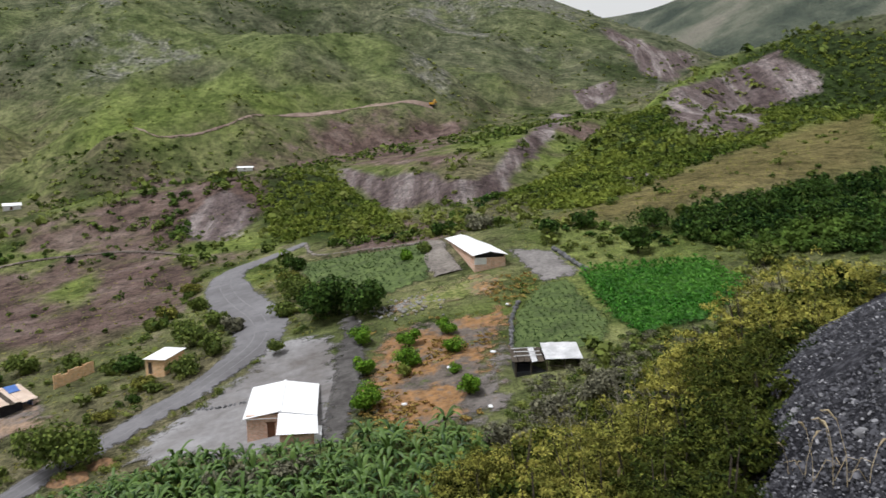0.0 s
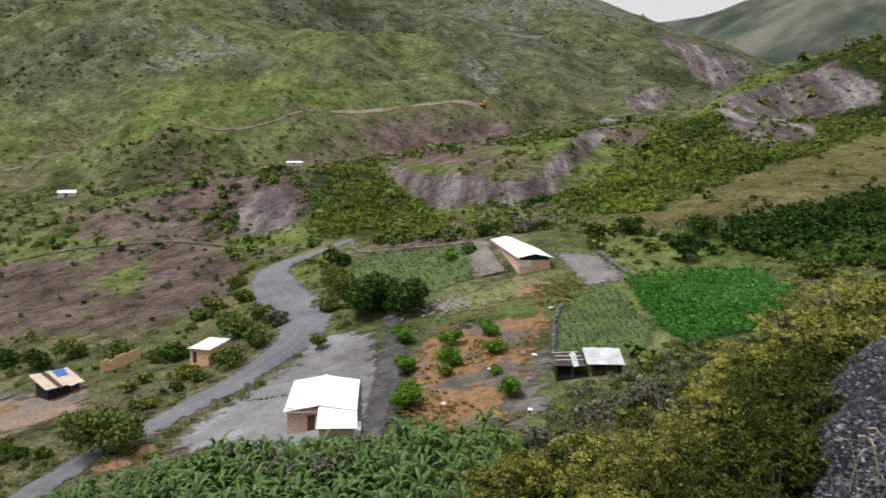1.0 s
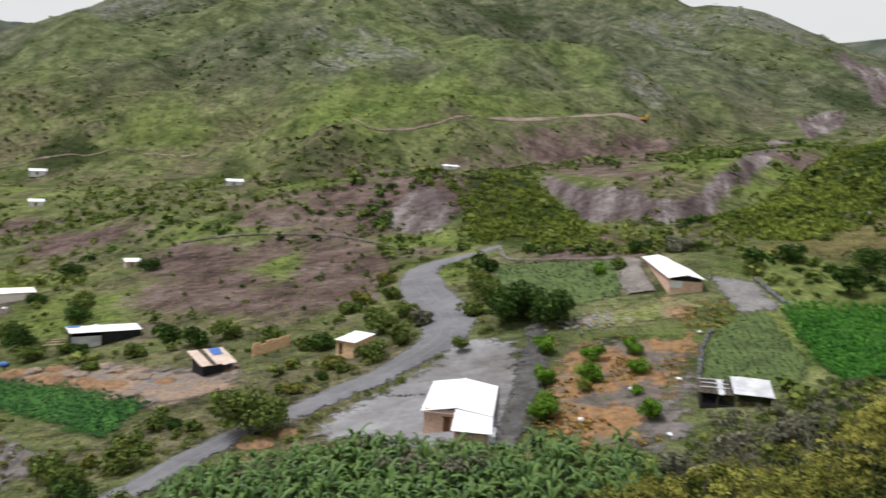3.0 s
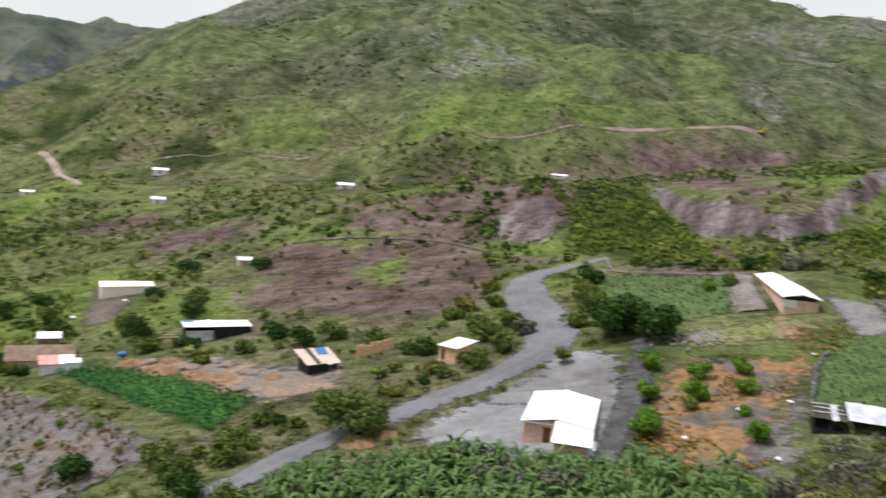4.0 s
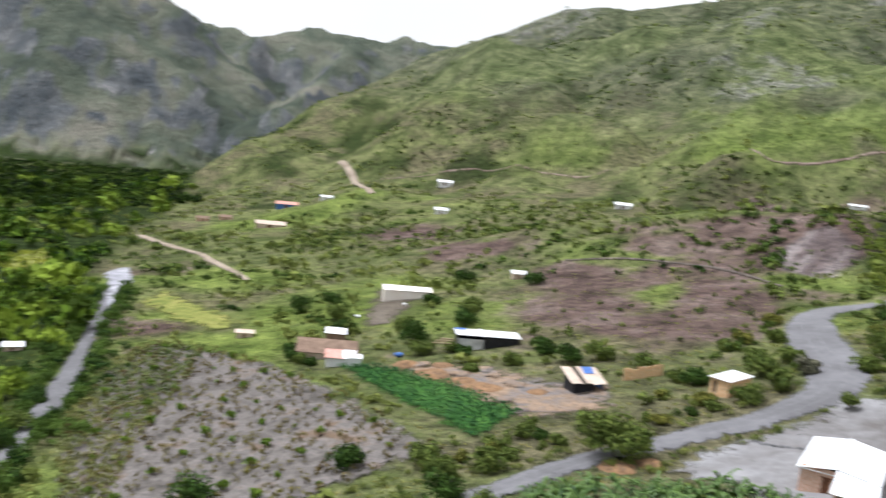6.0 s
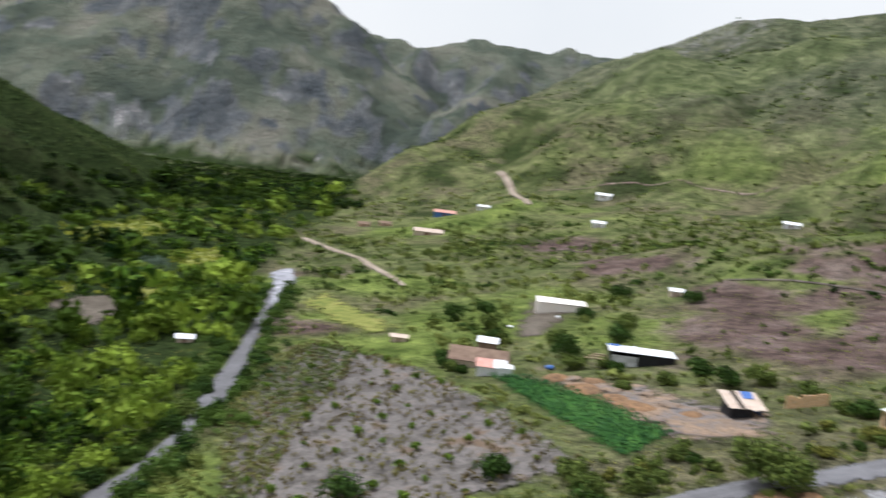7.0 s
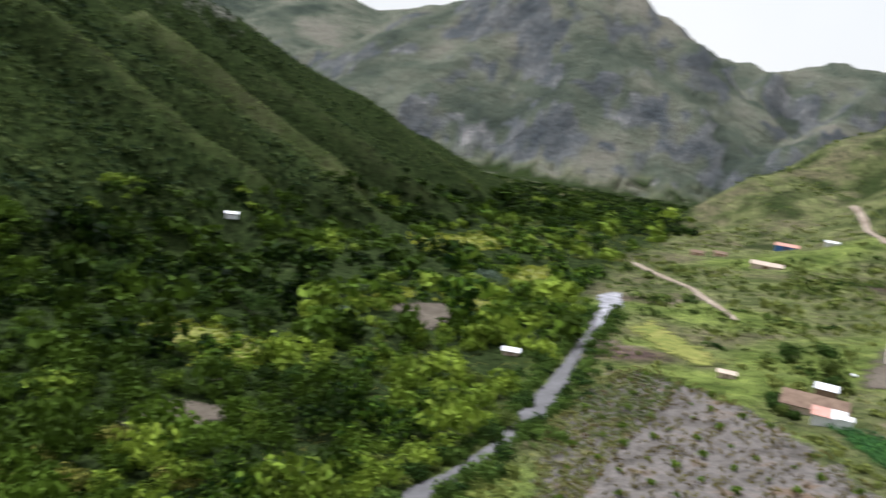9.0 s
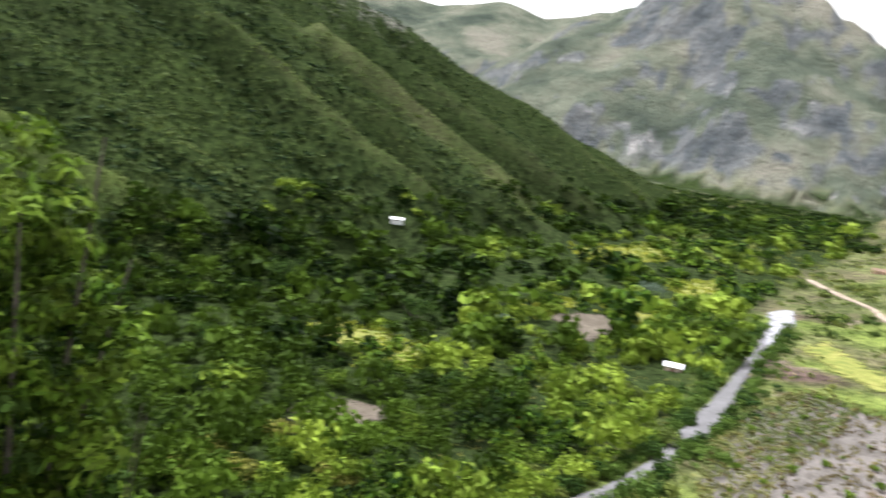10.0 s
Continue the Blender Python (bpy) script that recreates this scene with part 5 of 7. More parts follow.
def excavator():
    e = thing("excavator", -5.2, 605.9, 70, -0.45, "yellow excavator parked on the hill road", "excavator")
    for y in (-1.2, 1.2):
        box_part("crawler", (-2.1, y - 0.3, 0, 2.1, y + 0.3, 0.9), M_BLACK, e, "black crawler track", 0.25)
    box_part("body", (-2.2, -1.3, 0.95, 1.6, 1.3, 2.3), M_YELLOWMETAL, e, "", 0.12)
    box_part("cab", (0.2, 0.1, 2.32, 1.7, 1.25, 3.3), M_BLACK, e, "dark glazed cab", 0.08)
    for name, a, b in (("boom", (1.4, -0.2, 1.8), (4.6, -0.2, 4.2)), ("stick", (4.6, -0.2, 4.2), (6.4, -0.2, 1.6))):
        bm = bmesh.new()
        d = Vector(b) - Vector(a)
        bmesh.ops.create_cube(bm, size=1.0, matrix=Matrix.Translation((Vector(a) + Vector(b)) / 2) @ d.to_track_quat("Z", "Y").to_matrix().to_4x4() @ Matrix.Diagonal((0.5, 0.4, d.length, 1)))
        part(name, bm, M_YELLOWMETAL, e)
    box_part("bucket", (5.9, -0.8, 0.7, 7.0, 0.4, 1.6), M_BLACK, e, "", 0.15)


excavator()


def brick_fence():
    e = thing("brick_fence", -61.4, 150.9, 47, 0, "orange brick boundary wall with jagged top", "wall")
    rng = random.Random(2)
    for k in range(11):
        x = -3.50 + 0.637 * k
        zg = float(height(*(e.matrix_world @ Vector((x, 0, 0))).xy)) - e.location.z
        box_part("brick_panel", (x, -0.1, zg - 0.6, x + 0.627, 0.1, zg + 2.0 + rng.uniform(-0.2, 0.3)), M_HUTBRICK, e)


brick_fence()


def stone_edge(name, line, high, material, label):
    """A low wall of single stones along a line."""
    e = thing(name, *line[0], 0, 0, label, "wall")
    rng = random.Random(len(name))
    bm0 = bmesh.new()
    bmesh.ops.create_icosphere(bm0, subdivisions=1, radius=0.5)
    for v in bm0.verts:
        v.co *= rng.uniform(0.8, 1.15)
    me = bpy.data.meshes.new("stone")
    bm0.to_mesh(me)
    bm0.free()
    me.materials.append(material)
    for p, q in zip(line, line[1:]):
        length = math.dist(p, q)
        for k in range(int(length / 0.7)):
            s = (k + 0.5) * 0.7 / length
            x, y = p[0] + (q[0] - p[0]) * s + rng.uniform(-0.12, 0.12), p[1] + (q[1] - p[1]) * s + rng.uniform(-0.12, 0.12)
            ob = new("stone", me)
            ob.parent = e
            ob.matrix_basis = e.matrix_basis.inverted() @ pose(x, y, float(height(x, y)) + high * 0.4, rng.uniform(0, 90), rng.uniform(0, 90), rng.uniform(0, 360)) @ Matrix.Diagonal((rng.uniform(0.8, 1.2), rng.uniform(0.7, 1.1), high * rng.uniform(0.9, 1.5), 1))


stone_edge("terrace_wall", [(20, 168.5), (24.4, 156.5)], 0.8, M_PEBBLE, "low grey stone wall along the mud terrace")
stone_edge("yard_kerb", [(-35, 127.5), (-31, 126.2), (-26.4, 126.6)], 0.35, M_PEBBLE, "line of dark stones across the gravel yard")
stone_edge("plot_wall", [(9.4, 127), (10.3, 141), (12, 148)], 0.5, M_PEBBLE, "low dry stone wall between orchard and crop plot")


def heap(x, y, radius, high, material, label, seed):
    """A loose heap of soil or rubble."""
    rng = np.random.default_rng(seed)
    a, r = np.meshgrid(np.linspace(0, 2 * np.pi, 25)[:-1], np.linspace(0, 1, 7), indexing="ij")
    reach = radius * (0.75 + 0.7 * value_noise(np.cos(a) * 1.4 + 3 * seed, np.sin(a) * 1.4, seed))
    px, py = np.cos(a) * r * reach * 1.5, np.sin(a) * r * reach
    z = high * (1 - r**1.6) * (0.75 + 0.5 * value_noise(px * 1.3 + seed, py * 1.3, seed)) + height(x + px, y + py) - height(x, y) + 0.22 - 0.5 * r**6
    k = np.arange(a.size).reshape(a.shape)
    j = np.roll(k, -1, axis=0)
    quads = np.stack([k[:, :-1], k[:, 1:], j[:, 1:], j[:, :-1]], -1).reshape(-1, 4)[:, ::-1]
    ob = mesh_from_arrays("soil_mound", np.stack([px, py, z], -1).reshape(-1, 3), quads, material, {"edge": 9 * (1 - r.ravel())}, True)
    ob.matrix_world = pose(x, y, float(height(x, y)), 0, 0, 0)
    return tagged(ob, label, "mound")


for k, (x, y, r, h, m) in enumerate(((-107, 143.5, 2.0, 0.9, M_ORANGE), (-103.5, 144, 1.7, 0.8, M_SAND), (-98, 140, 2.6, 0.7, M_ORANGE), (-93, 141, 2.0, 0.6, M_SAND), (-84, 136, 2.6, 0.4, M_ORANGE), (-78, 131, 2.8, 0.4, M_SAND), (-47, 112, 2.0, 0.5, M_ORANGE), (-44, 114.5, 1.6, 0.4, M_ORANGE), (-100, 145, 1.6, 0.6, M_ORANGE), (-90, 137.5, 1.8, 0.5, M_ORANGE), (-86, 142, 1.5, 0.6, M_SAND), (-80, 139, 2.0, 0.5, M_SAND), (-74, 137, 1.6, 0.4, M_ORANGE), (-72, 128, 1.4, 0.4, M_SAND))):
    heap(x, y, r, h, m, "loose mound of orange soil on bare ground", k)


def sack(x, y, size, label, material=None):
    bm = bmesh.new()
    bmesh.ops.create_icosphere(bm, subdivisions=2, radius=size)
    rng = random.Random(int(x * 10 + y))
    for v in bm.verts:
        v.co = Vector((v.co.x * 1.3, v.co.y * 0.9, v.co.z * 0.6)) * rng.uniform(0.88, 1.1)
    me = bpy.data.meshes.new("white_sack")
    bm.to_mesh(me)
    bm.free()
    me.materials.append(material or M_WHITE)
    ob = new("white_sack", me)
    ob.matrix_world = pose(x, y, float(height(x, y)) + 0.22 + size * 0.4, 0, 0, rng.uniform(0, 180))
    tagged(ob, label, "sack")


for x, y in ((-5.3, 116.2), (0.6, 125.6), (5.5, 111.0), (6.8, 128.5), (10.2, 146.5)):
    sack(x, y, 0.36, "crumpled white sack lying in the orchard")
sack(-113.0, 148.5, 0.8, "blue plastic drum cover beside the farmhouse", M_BLUE)
for x, y in ((-109, 172), (-145.5, 191.5), (-148, 176)):
    sack(x, y, 0.6, "pale heap of sacks on bare ground")


# ---- plants ----
def clump(count, leaf, seed, tall=0.8, lobes=7):
    """A lumpy plant of about 1 m radius made of single tufts: its corners and faces."""
    rng = np.random.default_rng(seed)
    ca, cr = rng.uniform(0, 2 * np.pi, lobes), rng.uniform(0.15, 0.62, lobes)
    centre = np.stack([np.cos(ca) * cr, np.sin(ca) * cr, rng.uniform(0.25, 1.0, lobes) * tall], 1)
    size = rng.uniform(0.26, 0.52, lobes)
    pick = rng.integers(0, lobes, count)
    d = rng.normal(size=(count, 3))
    d[:, 2] = np.abs(d[:, 2]) * 1.1 - 0.35
    d /= np.linalg.norm(d, axis=1)[:, None]
    p = centre[pick] + d * (size[pick] * rng.uniform(0.6, 1.08, count))[:, None]
    p[:, 2] = np.maximum(p[:, 2], 0.02)
    n = d + rng.normal(size=(count, 3)) * 0.55
    n /= np.linalg.norm(n, axis=1)[:, None]
    u = np.cross(n, rng.normal(size=(count, 3)))
    u /= np.linalg.norm(u, axis=1)[:, None]
    v = np.cross(n, u)
    lu, lv = leaf * rng.uniform(0.6, 1.3, count)[:, None], leaf * rng.uniform(0.35, 0.7, count)[:, None]
    corners = np.stack([p - u * lu, p - v * lv + n * lv * 0.3, p + u * lu, p + v * lv + n * lv * 0.3], 1)
    return corners.reshape(-1, 3), np.arange(count * 4).reshape(-1, 4)


def tufted(count, leaf, seed, tall=0.8, lobes=12, tufts=90):
    """A close-by bush of about 1 m radius: lobes that carry many small tufts of leaves, with dark gaps between them."""
    rng = np.random.default_rng(seed)
    ca, cr = rng.uniform(0, 2 * np.pi, lobes), np.sqrt(rng.uniform(0.0, 0.5, lobes))
    high = rng.uniform(0.05, 1.0, lobes)
    centre = np.stack([np.cos(ca) * cr, np.sin(ca) * cr, high * tall * (1.1 - 0.5 * cr)], 1)
    size = rng.uniform(0.22, 0.42, lobes)
    at = rng.integers(0, lobes, tufts)
    d = rng.normal(size=(tufts, 3))
    d[:, 2] = np.abs(d[:, 2]) - 0.25
    d /= np.linalg.norm(d, axis=1)[:, None]
    tuft = centre[at] + d * size[at, None] * rng.uniform(0.7, 1.25, tufts)[:, None]
    pick = rng.integers(0, tufts, count)
    e = rng.normal(size=(count, 3))
    e[:, 2] = np.abs(e[:, 2]) * 0.8
    e /= np.linalg.norm(e, axis=1)[:, None]
    p = tuft[pick] + e * (rng.uniform(0.07, 0.20, tufts)[pick] * rng.uniform(0.4, 1.0, count))[:, None]
    p[:, 2] = np.maximum(p[:, 2], 0.02)
    n = 0.6 * e + d[pick] * 0.3 + rng.normal(size=(count, 3)) * 0.45 + np.array([0, 0, 0.25])
    n /= np.linalg.norm(n, axis=1)[:, None]
    u = np.cross(n, rng.normal(size=(count, 3)))
    u /= np.linalg.norm(u, axis=1)[:, None]
    v = np.cross(n, u)
    lu, lv = leaf * rng.uniform(0.5, 1.3, count)[:, None], leaf * rng.uniform(0.25, 0.5, count)[:, None]
    corners = np.stack([p - u * lu, p - v * lv + n * lv * 0.3, p + u * lu, p + v * lv + n * lv * 0.3], 1)
    return corners.reshape(-1, 3), np.arange(count * 4).reshape(-1, 4), rng.uniform(0, 1, tufts)[pick]


def mass(name, shapes, x, y, size, tall, tint, material, label, category, seed, lift=0.0):
    """Many alike plants in one mesh, each one turned, sized and tinted."""
    rng = np.random.default_rng(seed)
    z = height(x, y) - 0.08 * size + lift
    tint = np.clip(tint + rng.uniform(-0.35, 0.35, len(x)), 0, 1)
    pick = rng.integers(0, len(shapes), len(x))
    verts, quads, tints, base = [], [], [], 0
    for k, (co, faces) in enumerate(shapes):
        who = np.nonzero(pick == k)[0]
        if not len(who):
            continue
        a = rng.uniform(0, 2 * np.pi, len(who))
        c, s = np.cos(a)[:, None], np.sin(a)[:, None]
        px = (co[:, 0] * c - co[:, 1] * s) * size[who, None] + x[who, None]
        py = (co[:, 0] * s + co[:, 1] * c) * size[who, None] + y[who, None]
        pz = co[:, 2][None] * (size * tall)[who, None] + z[who, None]
        verts.append(np.stack([px, py, pz], -1).reshape(-1, 3))
        quads.append((faces[None] + (np.arange(len(who)) * len(co))[:, None, None] + base).reshape(-1, faces.shape[1]))
        tints.append(np.repeat(tint[who], len(co)))
        base += len(who) * len(co)
    ob = mesh_from_arrays(name, np.concatenate(verts), np.concatenate(quads), material, {"tint": np.concatenate(tints)})
    return tagged(ob, label, category, kind="stuff")


def spots(count, a0, a1, r0, r1, seed):
    """Places spread over a sector round the viewpoint, as dense to the eye near as far."""
    rng = np.random.default_rng(seed)
    a, r = np.radians(rng.uniform(a0, a1, count)), np.exp(rng.uniform(np.log(r0), np.log(r1), count))
    return np.sin(a) * r, np.cos(a) * r, rng


def inside(x, y, outline, grow=0.0):
    return region(x, y, outline, 1.0)[1] > -grow


def free(x, y, grow=1.0):
    """Places that no road, plot or house covers."""
    ok = np.ones(len(x), bool)
    for o in CLEAR:
        ok &= ~inside(x, y, o, grow)
    for line in LINES:
        ok &= away(x, y, line) > max(p[2] for p in line) * 0.5 + grow
    for hx, hy, hr in HOUSES:
        ok &= np.hypot(x - hx, y - hy) > hr + grow
    return ok


HOUSES = [(-21, 119, 9), (-45, 148, 5), (6, 170, 8), (6, 180, 8), (14, 122, 5), (-100, 162, 9), (-68, 141.5, 5), (-152, 201, 10), (-130, 145, 9), (-119, 139.5, 5)]
FAR_HOUSES = [o.location.xy.to_tuple() for o in scene.objects if o.name.split(".")[0] in ("cottage", "excavator")]
HOUSES += [(*p, 8) for p in FAR_HOUSES]
SIGHT = [(*p, 0.13 * math.hypot(*p)) for p in FAR_HOUSES]


def in_sight(x, y):
    """Keeps bushes from standing right before the far houses."""
    ok = np.ones(len(x), bool)
    for hx, hy, before in SIGHT:
        r = math.hypot(hx, hy)
        ux, uy = hx / r, hy / r
        s = x * ux + y * uy
        off = np.abs(x * uy - y * ux)
        ok &= ~((s < r + 3) & (s > r - before) & (off < 8))
    return ok


small = [clump(16, 0.42, k, 0.75, 5) for k in range(5)]
medium = [clump(38, 0.30, 20 + k, 0.8, 7) for k in range(6)]
large = [clump(72, 0.24, 40 + k, 1.0, 8) for k in range(6)]
leafy = [clump(145, 0.14, 140 + k, 1.0, 10) for k in range(6)]

# shrubs over the valley floor
x, y, rng = spots(17000, -72, 27, 98, 500, 1)
bare = np.maximum.reduce([region(x, y, o, 4)[0] for o in (BROWN_SLOPE, SLIP, GULLY, MEADOW_FIELD, DARK_HILL)])
keep = free(x, y, 1.2) & in_sight(x, y) & (rng.uniform(0, 1, len(x)) < (0.22 + 0.78 * smooth(-0.2, 0.3, fbm(x, y, 26, 3, 201))) * (1 - 0.88 * bare)) & ~inside(x, y, VALLEY)
x, y = x[keep], y[keep]
r = np.hypot(x, y)
size = rng.uniform(0.4, 1.1, len(x)) * (1 + 1.1 * (rng.uniform(0, 1, len(x)) > 0.86)) * (0.8 + r / 500)
half = r < 260
mass("floor_shrubs", medium, x[half], y[half], size[half], rng.uniform(0.7, 1.1, half.sum()), np.clip(fbm(x, y, 25, 2, 203)[half] + 0.3, 0, 1), L_SCRUB, "green shrubs scattered over the valley floor", "shrubs", 2)
mass("floor_shrubs", small, x[~half], y[~half], size[~half] * 1.2, rng.uniform(0.6, 1.0, (~half).sum()), np.clip(fbm(x, y, 60, 2, 204)[~half] + 0.3, 0, 1), L_SCRUB, "green shrubs scattered over the lower hillside", "shrubs", 3)

# scrub on the big hill
x, y, rng = spots(14000, -62, 17, 430, 1150, 5)
keep = free(x, y, 2) & in_sight(x, y) & (rng.uniform(0, 1, len(x)) < 0.12 + 0.88 * smooth(-0.1, 0.45, fbm(x, y, 60, 3, 205) - 0.5 * fbm(x + 0.3 * y, y - 0.3 * x, 120, 3, 99)))
x, y = x[keep], y[keep]
mass("hill_scrub", [clump(8, 0.55, 160 + k, 0.7, 4) for k in range(5)], x, y, rng.uniform(0.7, 2.4, len(x)) * (0.7 + np.hypot(x, y) / 1500), rng.uniform(0.5, 0.9, len(x)), np.clip(fbm(x, y, 80, 2, 206) + 0.3, 0, 1), L_SCRUB, "low scrub dotted over the grassy hill", "scrub", 6)

# thick bush on the shelf and the right-hand spur
x, y, rng = spots(14000, -16, 30, 190, 520, 7)
keep = (inside(x, y, SPUR_BUSH) | inside(x, y, SHELF, -2)) & ~inside(x, y, MEADOW_FIELD, -2) & (region(x, y, SPUR_SCAR, 4)[0] < 0.4) & (region(x, y, GULLY, 4)[0] < 0.4) & free(x, y, 1.5)
x, y = x[keep][:4200], y[keep][:4200]
mass("spur_bush", [clump(20, 0.36, 60 + k, 0.8, 5) for k in range(5)], x, y, rng.uniform(0.9, 1.9, len(x)), rng.uniform(0.7, 1.1, len(x)), np.clip(fbm(x, y, 40, 2, 207) * 0.8 + 0.45, 0, 1), L_SPUR, "dense green bush on the rounded spur", "bush", 8)

# dark thicket below the meadow
x, y, rng = spots(5000, 8, 30, 100, 260, 17)
keep = inside(x, y, THICKET) & free(x, y, 1.0)
x, y = x[keep][:900], y[keep][:900]
mass("dark_thicket", large, x, y, rng.uniform(0.9, 2.2, len(x)), rng.uniform(0.7, 1.1, len(x)), np.clip(fbm(x, y, 20, 2, 215) + 0.2, 0, 1), L_DARK, "dark green thicket below the dry meadow", "thicket", 18)

# hedgerows between the small fields, and darker growth below the shelf
HEDGEROWS = [[(-365, 335), (-348, 360), (-325, 388), (-296, 389)], [(-257, 357), (-210, 340), (-159, 283)], [(-287, 226), (-239, 223), (-208, 223), (-188, 233)], [(-172, 235), (-161, 243), (-151, 261), (-148, 280)], [(-428, 443), (-377, 470), (-356, 495)], [(-240, 172), (-207, 173), (-166, 171), (-144, 168)], [(-135, 261), (-110, 256), (-73, 248)], [(-345, 320), (-305, 325), (-268, 336)]]
BANK_GROWTH = [[(-42, 225), (-24, 214), (-8, 207), (2, 214), (12, 199), (19, 180), (32, 176), (40, 168)], [(-82, 293), (-80, 278), (-72, 255)], [(2, 222), (10, 241), (21, 290)]]
for name, lines, low, high, leaves, label, seed in (("hedgerow", HEDGEROWS, 0.8, 2.1, L_DARK, "dark hedgerow between the small fields", 71), ("bank_growth", BANK_GROWTH, 1.0, 2.4, L_DARK, "dark bushes along the foot of the green shelf", 72)):
    hrng = np.random.default_rng(seed)
    px, py = [], []
    for line in lines:
        for p, q in zip(line, line[1:]):
            count = int(math.dist(p, q) / 1.7)
            t = hrng.uniform(0, 1, count)
            px.append(p[0] + (q[0] - p[0]) * t + hrng.normal(0, 1.6, count))
            py.append(p[1] + (q[1] - p[1]) * t + hrng.normal(0, 1.6, count))
    x, y = np.concatenate(px), np.concatenate(py)
    ok = free(x, y, 0.5) & in_sight(x, y) & (fbm(x, y, 14, 2, seed) > -0.35)
    x, y = x[ok], y[ok]
    mass(name, medium, x, y, hrng.uniform(low, high, len(x)), hrng.uniform(0.6, 1.0, len(x)), hrng.uniform(0, 0.7, len(x)), leaves, label, "shrubs", seed)

# hedges of weeds and shrubs along the road
rng = np.random.default_rng(19)
px, py = [], []
road = LINES[0][4:18]
for p, q in zip(road, road[1:]):
    length = math.hypot(q[0] - p[0], q[1] - p[1])
    for s in rng.uniform(0, 1, int(length * 1.7)):
        side = rng.choice((-1, 1))
        off = side * (p[2] * 0.5 + rng.exponential(2.2) + 0.5)
        px.append(p[0] + (q[0] - p[0]) * s - (q[1] - p[1]) / length * off)
        py.append(p[1] + (q[1] - p[1]) * s + (q[0] - p[0]) / length * off)
x, y = np.array(px), np.array(py)
ok = (away(x, y, LINES[0]) > 3.4) & ~inside(x, y, CLEAR[0], -2.0)
x, y = x[ok], y[ok]
mass("road_hedge", leafy, x, y, rng.uniform(0.35, 1.3, len(x)) * (1 + 0.6 * smooth(-60, -120, x) + 0.6 * (x < -118)), rng.uniform(0.6, 1.1, len(x)), rng.uniform(0, 1, len(x)), L_SCRUB, "shrubs and weeds along the gravel road", "shrubs", 20)

# bushes that hang over the lower road
rng = np.random.default_rng(29)
px, py = [], []
road = LINES[0][15:24]
for p, q in zip(road, road[1:]):
    length = math.hypot(q[0] - p[0], q[1] - p[1])
    for s in rng.uniform(0, 1, int(length * 2.6)):
        off = rng.choice((-1, 1)) * (p[2] * 0.5 + 0.2 + rng.exponential(1.8))
        px.append(p[0] + (q[0] - p[0]) * s + (q[1] - p[1]) / length * off)
        py.append(p[1] + (q[1] - p[1]) * s - (q[0] - p[0]) / length * off)
x, y = np.array(px), np.array(py)
mass("road_thicket", leafy, x, y, rng.uniform(0.8, 2.6, len(x)), rng.uniform(0.6, 1.1, len(x)), rng.uniform(0, 1, len(x)), L_DARK, "leafy bushes hanging over the lower road", "bushes", 30)

# dark woods on the steep left-hand slope
x, y, rng = spots(26000, -113, -57, 225, 760, 9)
keep = ((-x - y) * 0.7071 > 60 + 0.17 * (-x)) & in_sight(x, y) & ~inside(x, y, VALLEY, -30)
x, y = x[keep][:22000], y[keep][:22000]
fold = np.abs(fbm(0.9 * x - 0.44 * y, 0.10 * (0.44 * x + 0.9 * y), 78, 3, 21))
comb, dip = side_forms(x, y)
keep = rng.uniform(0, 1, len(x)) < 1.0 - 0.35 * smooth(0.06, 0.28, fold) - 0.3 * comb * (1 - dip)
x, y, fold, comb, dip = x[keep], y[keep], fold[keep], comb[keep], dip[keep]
# the tint carries relief shading: lighter on crests, darker in gullies
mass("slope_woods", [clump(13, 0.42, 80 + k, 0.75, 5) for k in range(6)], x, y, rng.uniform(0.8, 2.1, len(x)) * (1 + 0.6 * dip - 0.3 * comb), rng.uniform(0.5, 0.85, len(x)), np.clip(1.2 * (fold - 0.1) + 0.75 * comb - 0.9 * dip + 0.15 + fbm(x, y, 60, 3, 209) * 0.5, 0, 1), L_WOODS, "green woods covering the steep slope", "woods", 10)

# trees and thickets on the valley bottom
x, y, rng = spots(4300, -112, -48, 102, 900, 11)
keep = inside(x, y, VALLEY) & free(x, y, -3.0) & in_sight(x, y) & ((np.hypot(x, y) < 400) | (height(x, y) < 3))
x, y = x[keep], y[keep]
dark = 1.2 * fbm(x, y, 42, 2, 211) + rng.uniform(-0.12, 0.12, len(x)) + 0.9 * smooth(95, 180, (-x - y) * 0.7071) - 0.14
r = np.hypot(x, y)
size = rng.uniform(1.2, 3.4, len(x)) * (1 + 0.9 * (rng.uniform(0, 1, len(x)) > 0.82)) * (0.8 + r / 560)
near = r < 300
close = r < 190
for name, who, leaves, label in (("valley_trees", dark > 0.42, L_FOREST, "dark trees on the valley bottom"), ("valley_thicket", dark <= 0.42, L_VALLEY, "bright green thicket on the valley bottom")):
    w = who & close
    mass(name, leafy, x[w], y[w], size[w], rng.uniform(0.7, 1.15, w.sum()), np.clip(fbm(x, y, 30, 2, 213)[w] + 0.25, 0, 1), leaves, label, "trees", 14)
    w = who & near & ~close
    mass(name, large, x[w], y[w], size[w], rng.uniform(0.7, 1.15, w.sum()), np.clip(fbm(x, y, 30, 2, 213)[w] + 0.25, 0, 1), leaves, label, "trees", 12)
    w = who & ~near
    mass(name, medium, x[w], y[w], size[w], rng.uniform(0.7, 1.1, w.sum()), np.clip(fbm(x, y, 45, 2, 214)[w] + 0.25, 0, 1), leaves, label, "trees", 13)

